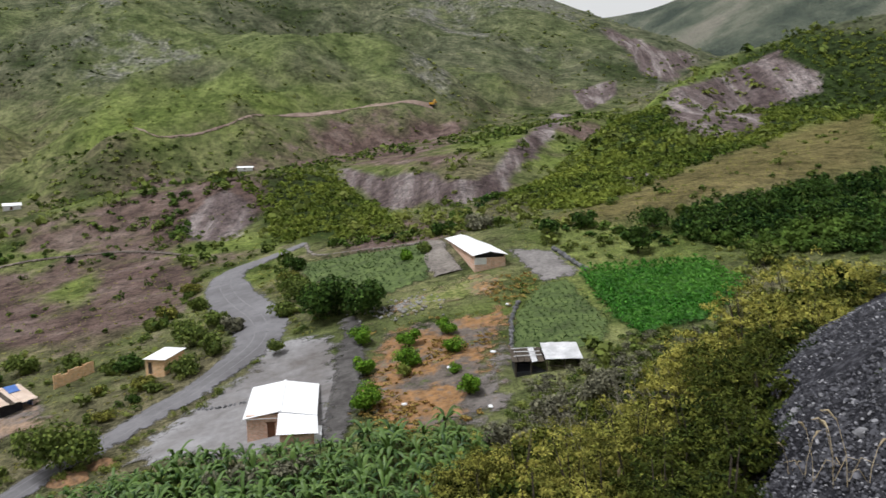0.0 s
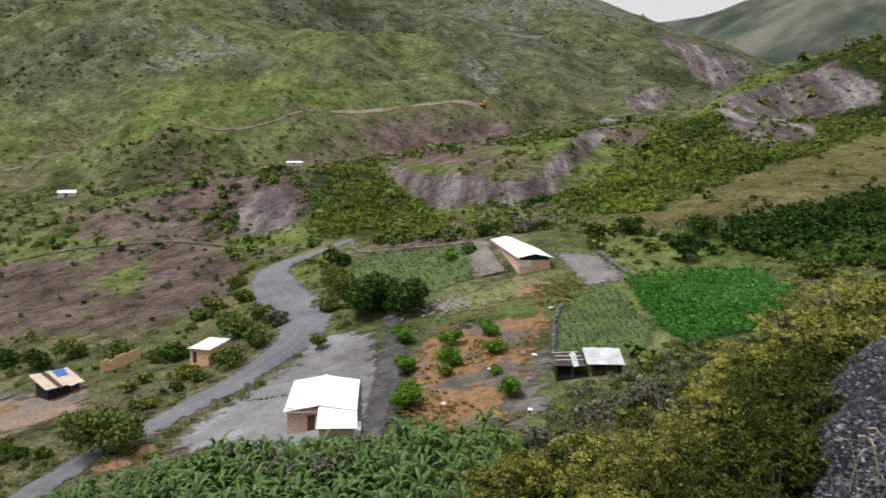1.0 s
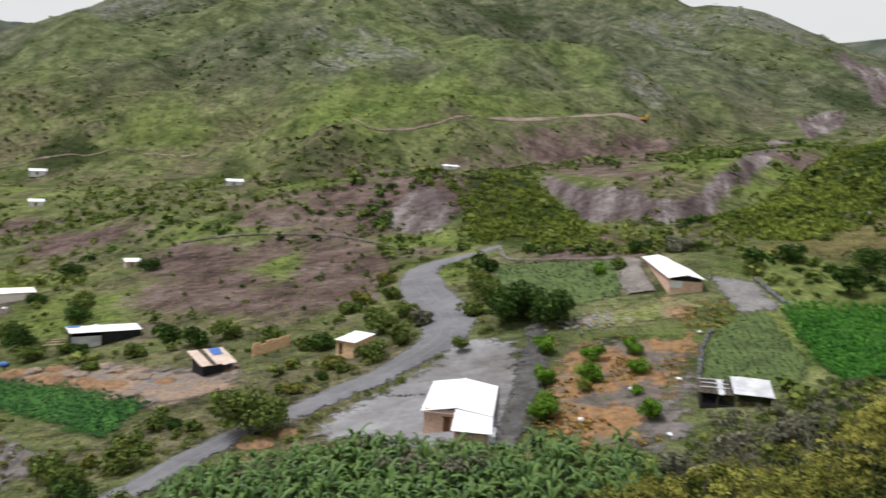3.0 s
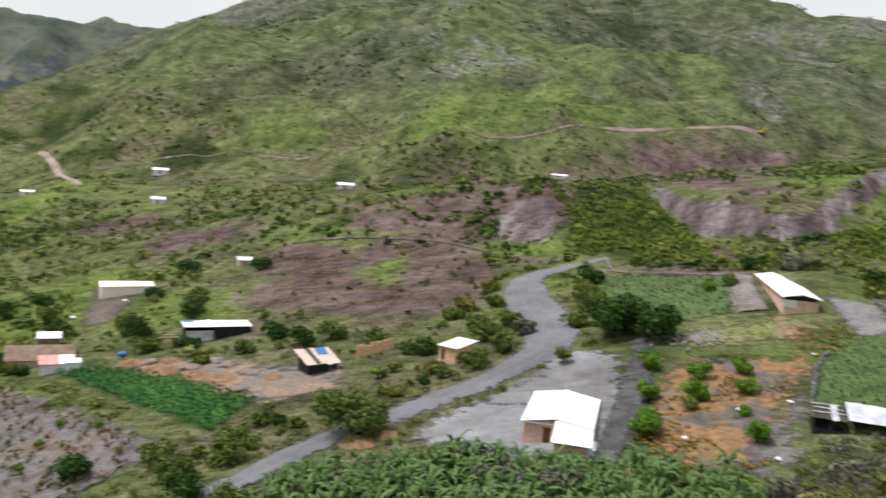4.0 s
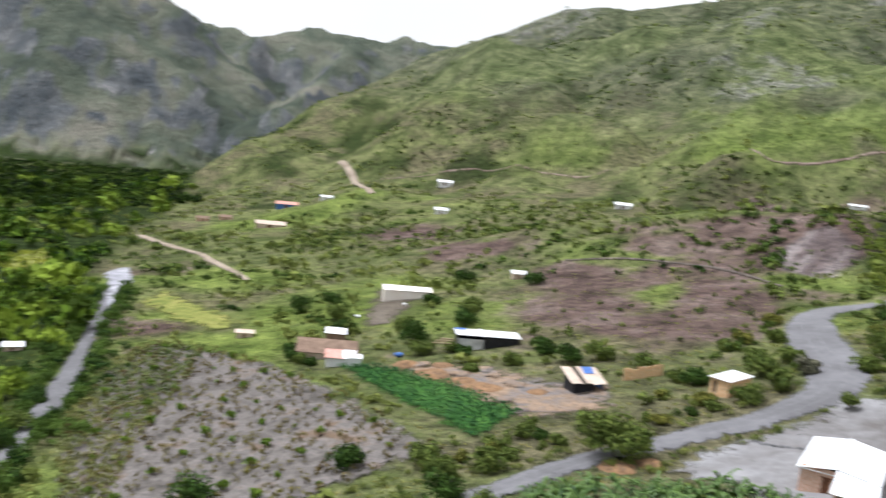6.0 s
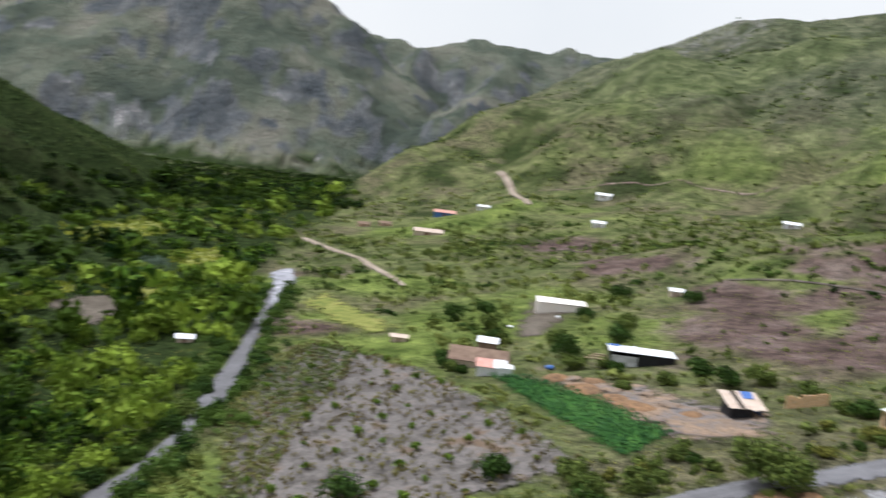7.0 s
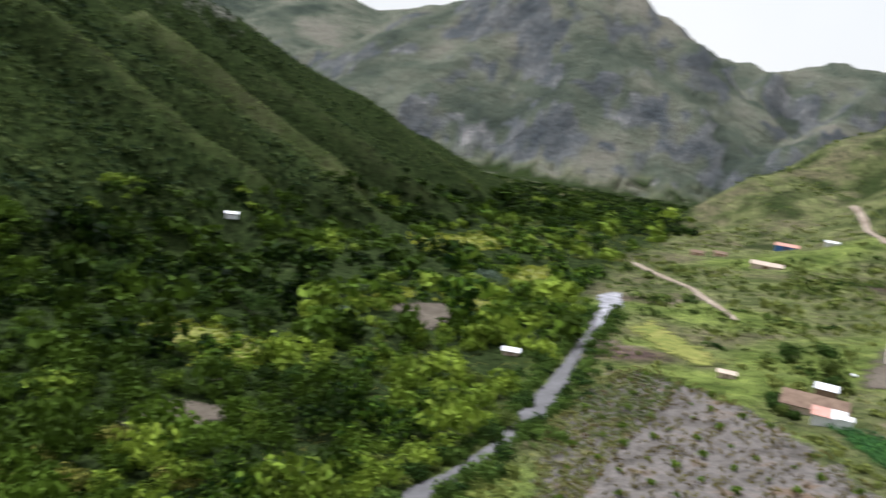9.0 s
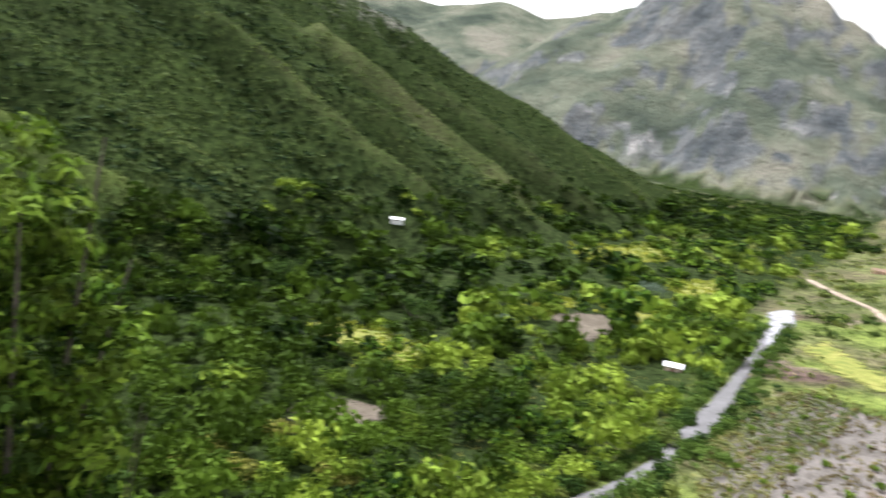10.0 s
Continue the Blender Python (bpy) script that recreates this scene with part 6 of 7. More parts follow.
FOOT = [(-274, -37), (-282, -15), (-323, 18), (-373, 64), (-435, 128), (-547, 235), (-668, 390), (-616, 437), (-507, 361), (-480, 246), (-414, 153), (-352, 107), (-259, 47), (-241, 15), (-242, -12), (-242, -32)]
x, y, rng = spots(3600, -100, -54, 225, 780, 61)
keep = inside(x, y, FOOT) & in_sight(x, y)
x, y = x[keep], y[keep]
size = rng.uniform(1.6, 3.6, len(x)) * (0.75 + np.hypot(x, y) / 900)
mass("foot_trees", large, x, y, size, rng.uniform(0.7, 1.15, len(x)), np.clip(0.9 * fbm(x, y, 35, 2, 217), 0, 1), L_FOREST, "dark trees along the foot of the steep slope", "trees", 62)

# far trees down the gorge
x, y, rng = spots(2600, -66, -49, 640, 1180, 63)
keep = (height(x, y) < -8) & in_sight(x, y) & free(x, y, 2.0)
x, y = x[keep], y[keep]
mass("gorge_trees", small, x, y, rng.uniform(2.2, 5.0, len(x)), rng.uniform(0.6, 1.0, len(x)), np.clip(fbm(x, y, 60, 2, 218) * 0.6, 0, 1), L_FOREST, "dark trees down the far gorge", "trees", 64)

# dry brush round the shed, rusty grass beside the long house and between the orchard trees
BRUSH = [(8.4, 115.8), (12.7, 118.5), (20.3, 120.2), (25.2, 126.4), (39.7, 128.0), (36.9, 116.5), (24.4, 108.7), (16.8, 103.4), (9.0, 102.3), (5.9, 104.9)]
x, y, rng = spots(1700, 0, 24, 88, 140, 65)
keep = inside(x, y, BRUSH, 1.0) & free(x, y, 0.3)
x, y = x[keep], y[keep]
some = rng.uniform(0, 1, len(x)) < 0.55
mass("dry_brush", leafy, x[some], y[some], rng.uniform(0.5, 1.5, some.sum()), rng.uniform(0.6, 1.0, some.sum()), rng.uniform(0, 0.5, some.sum()), L_GREY, "dry grey brush on the rough ground by the shed", "brush", 66)
mass("green_brush", leafy, x[~some], y[~some], rng.uniform(0.4, 1.2, (~some).sum()), rng.uniform(0.6, 1.0, (~some).sum()), rng.uniform(0, 0.7, (~some).sum()), L_SCRUB, "green brush on the rough ground by the shed", "brush", 67)
RUSTY = [(8.0, 154.6), (10.2, 158.6), (14.9, 157.1), (14.7, 150.3), (10.3, 147.1), (6.9, 150.4)]
x, y, rng = spots(5200, -12, 12, 100, 178, 68)
keep = inside(x, y, RUSTY, 0.5) | (inside(x, y, CLEAR[2]) & (fbm(x, y, 7, 3, 223) > 0.18))
x, y = x[keep], y[keep]
mass("rusty_grass", [clump(10, 0.42, 170 + k, 0.6, 4) for k in range(4)], x, y, rng.uniform(0.3, 0.75, len(x)), rng.uniform(0.5, 0.9, len(x)), rng.uniform(0, 1, len(x)), L_RUST, "rusty orange dry grass", "grass", 69, 0.2)

# low sunny shrubs on the small valley fields
for k, outline in enumerate(MEADOWS):
    xs, ys = [p[0] for p in outline], [p[1] for p in outline]
    rng = np.random.default_rng(700 + k)
    count = int(0.36 * (max(xs) - min(xs)) * (max(ys) - min(ys)))
    x, y = rng.uniform(min(xs) - 5, max(xs) + 5, count), rng.uniform(min(ys) - 5, max(ys) + 5, count)
    keep = inside(x + 5 * fbm(x, y, 12, 2, 5), y + 5 * fbm(x, y, 12, 2, 6), outline, 2.0)
    x, y = x[keep], y[keep]
    mass("meadow_shrubs", medium, x, y, rng.uniform(0.5, 1.5, len(x)), rng.uniform(0.5, 0.9, len(x)), np.clip(fbm(x, y, 14, 2, 219) + 0.4, 0, 1), L_BRIGHT, "low yellow-green shrubs over a small valley field", "shrubs", 720 + k)

BUILDING_GROUND = [(-114, 143), (-92, 149), (-74, 144), (-64, 149), (-58, 133), (-68, 123), (-83, 131)]
# low weeds along the roads and over the orchard
x, y, rng = spots(26000, -75, 22, 92, 280, 15)
edge = np.minimum.reduce([away(x, y, line) - line[len(line) // 2][2] * 0.55 for line in LINES[:1]])
keep = ((edge > 0) & (edge < 6) & free(x, y, 0.1)) | ((inside(x, y, CLEAR[2]) | inside(x, y, BUILDING_GROUND)) & (rng.uniform(0, 1, len(x)) < 0.4 * smooth(-0.2, 0.5, fbm(x, y, 9, 3, 221)) + 0.08)) | (free(x, y, 0.2) & (rng.uniform(0, 1, len(x)) < 0.4))
x, y = x[keep], y[keep]
mass("weeds", [clump(8, 0.40, 100 + k, 0.5, 4) for k in range(4)], x, y, rng.uniform(0.2, 0.62, len(x)), rng.uniform(0.5, 0.9, len(x)), rng.uniform(0, 1, len(x)), L_TUFT, "tufts of yellow-green grass and weeds", "grass", 16)


def crop_rows(name, outline, pitch, along_row, turn, size, leaves, shapes, label, seed, skip=0.05):
    """Plants in straight rows inside an outline."""
    xs, ys = [p[0] for p in outline], [p[1] for p in outline]
    cx, cy, reach = (min(xs) + max(xs)) / 2, (min(ys) + max(ys)) / 2, max(max(xs) - min(xs), max(ys) - min(ys))
    u, v = np.meshgrid(np.arange(-reach, reach, pitch), np.arange(-reach, reach, along_row))
    rng = np.random.default_rng(seed)
    u, v = u.ravel() + rng.normal(0, pitch * 0.17, u.size), v.ravel() + rng.normal(0, along_row * 0.3, u.size)
    x, y = cx + u * math.cos(turn) - v * math.sin(turn), cy + u * math.sin(turn) + v * math.cos(turn)
    keep = inside(x, y, outline, -0.4) & (rng.uniform(0, 1, len(x)) > skip)
    x, y = x[keep], y[keep]
    return mass(name, shapes, x, y, rng.uniform(0.7, 1.2, len(x)) * size, rng.uniform(0.7, 1.1, len(x)), np.clip(fbm(x, y, 12, 2, seed) * 0.7 + 0.3, 0, 1), leaves, label, "crop", seed, 0.55)


tufts = [clump(9, 0.45, 120 + k, 0.8, 4) for k in range(4)]
crop_rows("vegetable_rows", CLEAR[1], 1.3, 0.9, 0.5, 0.42, L_DULL, tufts, "rows of low dark green vegetables", 31, 0.35)
crop_rows("crop_rows", CLEAR[3], 1.0, 0.8, 0.15, 0.36, L_DULL, tufts, "rows of low green crop", 32, 0.2)
crop_rows("maize_rows", CLEAR[4], 0.9, 0.7, 0.3, 0.55, L_MAIZE, [clump(12, 0.5, 130 + k, 1.3, 4) for k in range(4)], "rows of bright green maize", 33)
crop_rows("hedge_rows", CLEAR[7], 1.1, 0.8, 1.0, 0.6, L_CROP, tufts, "dense rows of dark green crop", 34)
crop_rows("furrow_weeds", CLEAR[6], 2.6, 1.2, 0.40, 0.85, L_WEED, tufts, "dry brown weeds along the furrows", 35, 0.5)
crop_rows("furrow_grass", [(-95, 63), (-121, 77), (-143, 92.5), (-163.5, 113.5), (-176, 134.5), (-159, 138), (-142, 120), (-126, 99), (-112, 84), (-100, 72)], 1.3, 0.7, 0.40, 0.75, L_GRASS, tufts, "grass spreading over the lower edge of the tilled field", 36, 0.3)


# ---- single plants ----
def tube(line, radii, sides=7):
    """A limb as corners and faces along a line of points."""
    verts, faces = [], []
    for k, (p, r) in enumerate(zip(line, radii)):
        d = (Vector(line[min(k + 1, len(line) - 1)]) - Vector(line[max(k - 1, 0)])).normalized()
        q = d.to_track_quat("Z", "Y")
        for j in range(sides):
            a = 2 * math.pi * j / sides
            verts.append(Vector(p) + q @ Vector((math.cos(a) * r, math.sin(a) * r, 0)))
        if k:
            for j in range(sides):
                b = (k - 1) * sides
                faces.append((b + j, b + (j + 1) % sides, b + sides + (j + 1) % sides, b + sides + j))
    return verts, faces


def crown_mesh(name, count, leaf, seed, tall, lobes, material, rx, rz, z0, tint=0.2):
    if lobes > 14:
        co, quads, shade_of = tufted(count, leaf / rx, seed, rz / rx, lobes, max(40, count // 34))
    else:
        co, quads = clump(count, leaf / rx, seed, rz / rx, lobes)
        shade_of = np.random.default_rng(seed).uniform(0, 1, count)
    co = co * rx + np.array([0, 0, z0])
    ob = mesh_from_arrays(name, co, quads, material, {"tint": np.repeat(2 * tint * shade_of, 4)})
    return ob


def tree(name, x, y, high, radius, material, label, seed, count=900, leaf=0.35, category="tree", low=0.3, group="", lobes=12, stout=1.0):
    """A tapered trunk that parts into limbs, and an uneven crown."""
    e = thing(name, x, y, 0, 0.1, label, category, group)
    rng = random.Random(seed)
    verts, faces = tube([(0, 0, -0.3), (rng.uniform(-0.1, 0.1), 0, high * low * 0.6), (rng.uniform(-0.2, 0.2), 0.1, high * low), (0, 0, high * 0.75)], [k * stout * min(high, 7) for k in (0.035, 0.028, 0.022, 0.006)])
    for k in range(6):
        a = k * 1.05 + rng.uniform(-0.3, 0.3)
        s = rng.uniform(0.5, 0.8) * radius
        v, f = tube([(0, 0, high * low * rng.uniform(0.8, 1.1)), (math.cos(a) * s * 0.5, math.sin(a) * s * 0.5, high * (low + 0.2)), (math.cos(a) * s, math.sin(a) * s, high * rng.uniform(0.6, 0.85))], [k * stout * high for k in (0.016, 0.011, 0.004)], 5)
        faces += [tuple(i + len(verts) for i in q) for q in f]
        verts += v
    link("trunk", verts, faces, M_BARK, e, "grey-brown trunk with limbs")
    c = crown_mesh("crown", count, leaf, seed, 1.0, lobes, material, radius, high * (1 - low) * 0.72, high * low * 0.75)
    c.parent = e
    return e


citrus = [tree("citrus_tree", -9.8, 112.6, 3.3, 2.1, L_CITRUS, "round bright green citrus tree in the orchard", 51, 2400, 0.17, low=0.06, group="orchard trees"),
          tree("citrus_tree", -11.0, 126.0, 3.0, 1.9, L_CITRUS, "round bright green citrus tree in the orchard", 52, 2200, 0.17, low=0.06, group="orchard trees")]
for k, (x, y, turn, s) in enumerate([(-12.8, 140.4, 0, 1.08), (-11.3, 128.4, 67, 1.07), (-10.1, 116.5, 134, 1.26), (-5.4, 136.1, 201, 1.08), (-5.2, 128.6, 268, 1.06), (0.5, 138.3, 335, 0.99), (1.3, 131.1, 42, 0.88), (3.2, 116.3, 109, 1.15), (1.3, 124.1, 176, 0.55)]):
    m = pose(x, y, float(height(x, y)) - 0.1, 0, 0, turn)
    c = citrus[k] if k < 2 else copy_thing(citrus[k % 2], m)
    c.matrix_world = m
    c.scale = (s, s, s)
tree("yellow_shrub", -5.6, 125.5, 2.4, 1.5, L_TUFT, "yellowing lemon bush in the orchard", 55, 500, 0.22, "bush", 0.1)
tree("shade_tree", -19.6, 156.5, 7.0, 6.2, L_DARK, "broad dark green shade tree beside the gravel road", 61, 2600, 0.42, low=0.12)
tree("shade_tree", -13.2, 154.0, 6.0, 5.0, L_DARK, "broad dark green shade tree beside the gravel road", 62, 2000, 0.42, low=0.12)
tree("roadside_bush", -26.0, 170.0, 4.0, 3.6, L_SCRUB, "light green bush on the road bank", 63, 1200, 0.36, "bush", 0.1)
tree("roadside_bush", -29.5, 179.0, 3.6, 3.4, L_SCRUB, "light green bush on the road bank", 64, 1000, 0.36, "bush", 0.1)
tree("roadside_bush", -32.0, 198.0, 3.2, 3.0, L_DARK, "dark bush at the bend of the road", 65, 900, 0.36, "bush", 0.1)
tree("fork_tree", -26.4, 143.0, 2.6, 1.9, L_SCRUB, "small tree standing where the road forks", 66, 700, 0.26, low=0.3)
tree("roadside_tree", -48.7, 113.4, 6.2, 5.6, L_SCRUB, "spreading green tree beside the road", 67, 3600, 0.34, low=0.34)
tree("field_tree", 34.5, 164.0, 5.6, 3.3, L_DARK, "dark round tree beside the maize plot", 68, 1600, 0.36, low=0.22)
for k, (x, y, h, r, m) in enumerate(((-7, 178, 2.4, 1.7, L_CITRUS), (-3.6, 181, 2.2, 1.6, L_SCRUB), (-41, 143, 3.2, 3.0, L_SCRUB), (-38.5, 150, 3.4, 3.0, L_SCRUB), (-43, 157, 3.6, 3.2, L_SCRUB), (-37, 160, 3.0, 2.4, L_GREY), (-52, 150, 2.6, 2.6, L_DARK), (-86, 160, 3.4, 3.4, L_DARK), (-78, 156, 3.2, 3.6, L_DARK), (-74, 160, 2.8, 3.0, L_SCRUB), (-110, 152, 3.0, 3.2, L_SCRUB), (-118, 160, 4.2, 4.4, L_DARK), (-126, 166, 3.6, 4.0, L_SCRUB), (-116, 176, 3.8, 4.2, L_DARK), (-124, 190, 3.0, 4.0, L_SCRUB), (-168, 176, 4.6, 4.0, L_DARK), (-164, 184, 4.8, 4.4, L_DARK), (-152, 172, 4.0, 3.8, L_SCRUB), (-140, 162, 3.4, 3.4, L_DARK), (-128, 228, 3.2, 4.2, L_DARK), (-150, 226, 3.6, 4.6, L_DARK), (-133.5, 138.5, 2.4, 2.2, L_DARK), (-129.5, 136.8, 1.9, 2.0, L_SCRUB), (-137, 142, 2.6, 2.4, L_DARK), (-126, 136.5, 1.6, 1.6, L_DARK), (-105, 156, 2.0, 2.2, L_SCRUB), (-101, 154, 1.8, 2.0, L_DARK), (-88, 151, 2.2, 2.6, L_SCRUB), (-63, 154, 3.4, 3.6, L_SCRUB), (-140, 196, 2.6, 3.0, L_DARK), (-92, 143.5, 1.5, 1.7, L_SCRUB), (20, 176, 3.0, 2.8, L_DARK), (27, 180, 3.2, 3.2, L_DARK), (-46.5, 165.2, 2.6, 3.0, L_SCRUB), (-41.2, 166.9, 2.4, 2.8, L_SCRUB), (-53.4, 178.8, 2.4, 2.6, L_OLIVE), (-48.4, 180.8, 2.2, 2.6, L_SCRUB), (-55.0, 173.1, 2.0, 2.2, L_SCRUB), (-53.8, 197.3, 2.0, 2.4, L_OLIVE), (-55.1, 151.2, 1.6, 1.9, L_SCRUB), (-46.8, 140.1, 1.5, 1.7, L_OLIVE), (-40.7, 143.6, 1.5, 1.8, L_SCRUB), (-28.5, 162.4, 2.6, 2.6, L_SCRUB), (-31.6, 188.0, 2.2, 2.4, L_OLIVE), (8, 192, 3.0, 4.0, L_GREY), (0, 200, 2.8, 3.4, L_DARK), (40, 176, 4.0, 5.0, L_DARK), (50, 172, 4.0, 5.5, L_DARK), (60, 178, 4.0, 5.5, L_DARK), (66, 165, 4.5, 6, L_DARK), (52, 150, 3.4, 4.2, L_SCRUB), (74, 185, 4, 6, L_DARK))):
    tree("thicket_tree", x, y, h, r, m, "bushy green tree growing on the valley floor", 70 + k, 900, 0.36, "tree", 0.12, "thicket trees")

for k, (x, y, h, r, m) in enumerate(((-176.1, 53.2, 5, 4.6, L_DARK), (-150.9, 54.7, 4, 4.2, L_DARK), (-213.0, 113.5, 4.5, 4.2, L_DARK), (-234.4, 139.0, 5, 4.6, L_DARK), (-245.8, 46.7, 6, 6, L_DARK), (-265.7, 25.3, 7, 7, L_DARK), (-235.4, 58.2, 6, 6, L_DARK), (-225.3, 74.4, 5, 4.5, L_SILVER), (-230.9, 81.6, 4, 4, L_SILVER), (-300.6, 159.1, 4.5, 6, L_SILVER), (-185.2, 78.8, 4, 4, L_VALLEY), (-151.4, 39.6, 4, 4, L_VALLEY), (-177.6, 11.5, 4.5, 4.5, L_VALLEY), (-179.4, 29.1, 3.5, 4, L_VALLEY), (-160.0, 76.3, 3.5, 4, L_DARK), (-173.2, 91.2, 3.5, 4, L_SCRUB), (-205.8, 4.9, 5, 5, L_DARK), (-194.7, 74.1, 4, 4, L_VALLEY), (-151.0, 16.3, 3.2, 3.6, L_OLIVE), (-143.5, 4.4, 3.2, 4, L_OLIVE), (-133.5, 8.8, 3, 4, L_OLIVE), (-136.3, -1.1, 3, 4.5, L_OLIVE), (-129.7, 23.6, 3, 4, L_OLIVE), (-176.8, 0.4, 4, 4.5, L_DARK), (-423.9, 268.9, 5, 5, L_FOREST), (-420.8, 288.5, 5, 5, L_FOREST), (-404.0, 233.2, 5, 5, L_FOREST))):
    tree("valley_tree", x, y, h, r, m, "broad leafy tree standing on the valley bottom", 500 + k, 900, 0.34, "tree", 0.12, "valley trees")
for k, (x, y, h, r) in enumerate(((-136.4, 77.8, 3.4, 3.0), (-142.8, 84.3, 3.0, 2.8), (-154.6, 94.7, 2.6, 2.6), (-211.8, 139.8, 3.0, 3.2), (-139.2, 86.3, 2.4, 2.4))):
    tree("verge_tree", x, y, h, r, (L_DARK, L_SCRUB)[k % 2], "leafy tree standing over the lower gravel road", 560 + k, 900, 0.3, "tree", 0.12, "verge trees")
tree("flowering_bush", -155.3, 61.1, 2.2, 1.7, L_RED, "orange-red flowering bush in the thicket", 540, 500, 0.3, "bush", 0.1)

rng = random.Random(88)
for k in range(46):
    x, y = rng.uniform(-78, -44), rng.uniform(104, 142)
    if not free(np.array([x]), np.array([y]), 0.8)[0]:
        continue
    tree("roadside_shrub", x, y, rng.uniform(1.2, 2.6), rng.uniform(1.0, 2.0), (L_SCRUB, L_SCRUB, L_OLIVE, L_DARK)[k % 4], "bushy shrub on the rough ground beside the road", 600 + k, 420, 0.28, "bush", 0.1, "roadside shrubs")

# young bushes in the tilled field
young = [tree("young_bush", -120, 110, 1.5, 0.95, L_YOUNG, "young green bush planted in the tilled field", 150 + k, 240, 0.24, "bush", 0.1, "field bushes") for k in range(3)]
rng = random.Random(77)
first = 0
for u in range(-12, 13):
    for v in range(-12, 13):
        x = -119.3 + u * 6.8 - v * 3.2 + rng.uniform(-0.9, 0.9)
        y = 119.3 + u * 0.2 + v * 7.6 + rng.uniform(-0.9, 0.9)
        if region(np.array([x]), np.array([y]), CLEAR[6], 1.0)[1][0] < 2.0 or rng.random() < 0.12:
            continue
        m = pose(x, y, float(height(x, y)) + 0.42, 0, 0, rng.uniform(0, 360))
        if first < 3:
            young[first].matrix_world = m
            c = young[first]
        else:
            c = copy_thing(young[first % 3], m)
        s = rng.uniform(0.5, 1.05)
        c.scale = (s, s, s)
        first += 1


# banana plants below the yard
def banana(seed):
    rng = random.Random(seed)
    e = thing("banana_plant", 0, 0, 0, 0, "banana plant with long drooping green leaves", "banana plant", "banana grove")
    v, f = tube([(0, 0, -0.5), (0.05, 0, 1.2), (0, 0.05, 2.3)], [0.17, 0.13, 0.08], 7)
    link("stem", v, f, M_BARK, e)
    for k in range(12):
        a = k * 2.4 + rng.uniform(-0.3, 0.3)
        length, rise = rng.uniform(1.5, 3.3), rng.uniform(0.6, 2.8)
        droop = rng.uniform(0.6, 2.4)
        wide = rng.uniform(0.15, 0.27)
        d = Vector((math.cos(a), math.sin(a), 0))
        side = Vector((-math.sin(a), math.cos(a), 0))
        verts, faces = [], []
        for i in range(8):
            s = i / 7
            p = d * (length * s * (1 - 0.18 * s)) + Vector((0, 0, 2.1 + rise * s * 2 - (rise + droop) * s * s))
            w = wide * (math.sin(math.pi * min(1, s * 0.93 + 0.07)) ** 0.6) + 0.02
            verts += [p - side * w + Vector((0, 0, -0.10 * (w > 0.1))), p, p + side * w + Vector((0, 0, -0.10 * (w > 0.1)))]
            if i:
                b = (i - 1) * 3
                faces += [(b, b + 1, b + 4, b + 3), (b + 1, b + 2, b + 5, b + 4)]
        ob = link("leaf", verts, faces, L_BANANA, e)
        ob.data.attributes.new("tint", "FLOAT", "POINT").data.foreach_set("value", np.full(len(verts), rng.uniform(0, 0.7), np.float32))
    return e


bananas = [banana(k) for k in range(4)]
rng = random.Random(5)
spare, tries = list(bananas), 0
planted = []
GROVE = [(-52, 97), (-42, 105), (-28, 107), (-12, 106), (0, 105.5), (4, 99), (2, 88), (-14, 84), (-34, 80), (-50, 84)]
while len(planted) < 320 and tries < 9000:
    tries += 1
    x, y = rng.uniform(-54, 6), rng.uniform(80, 108)
    if region(np.array([x]), np.array([y]), GROVE, 1.0)[1][0] < 0 or any(math.hypot(x - a, y - b) < 1.25 for a, b in planted):
        continue
    planted.append((x, y))
    m = pose(x, y, float(height(x, y)), rng.uniform(-14, 14), rng.uniform(-14, 14), rng.uniform(0, 360))
    c = spare.pop() if spare else copy_thing(bananas[len(planted) % 4], m)
    c.matrix_world = m
    s = rng.uniform(0.55, 1.05)
    c.scale = (s, s, s)
for k, (x, y, h, r, m) in enumerate(((-21.5, 99.5, 3.8, 3.0, L_GREY), (-17.0, 99.4, 3.8, 3.2, L_GREY), (-24.6, 99.5, 3.2, 2.6, L_GREY), (-52, 90, 4.0, 3.6, L_SCRUB), (-60, 92, 4.2, 4.0, L_DARK), (-66, 98, 3.4, 3.4, L_SCRUB), (-72, 102, 3.2, 3.2, L_SCRUB), (-62, 104, 3.0, 3.0, L_SCRUB), (6, 100, 3.0, 2.6, L_GREY), (12, 104, 3.2, 3.0, L_GREY), (18, 108, 3.2, 3.0, L_GREY), (10, 96, 3.2, 3.4, L_OLIVE), (-80, 96, 3.0, 3.2, L_DARK), (-90, 78, 3.6, 3.8, L_DARK))):
    tree("bank_bush", x, y, h, r, m, "bushy shrub on the bank below the yard", 130 + k, 1100, 0.30, "bush", 0.1, "bank bushes")

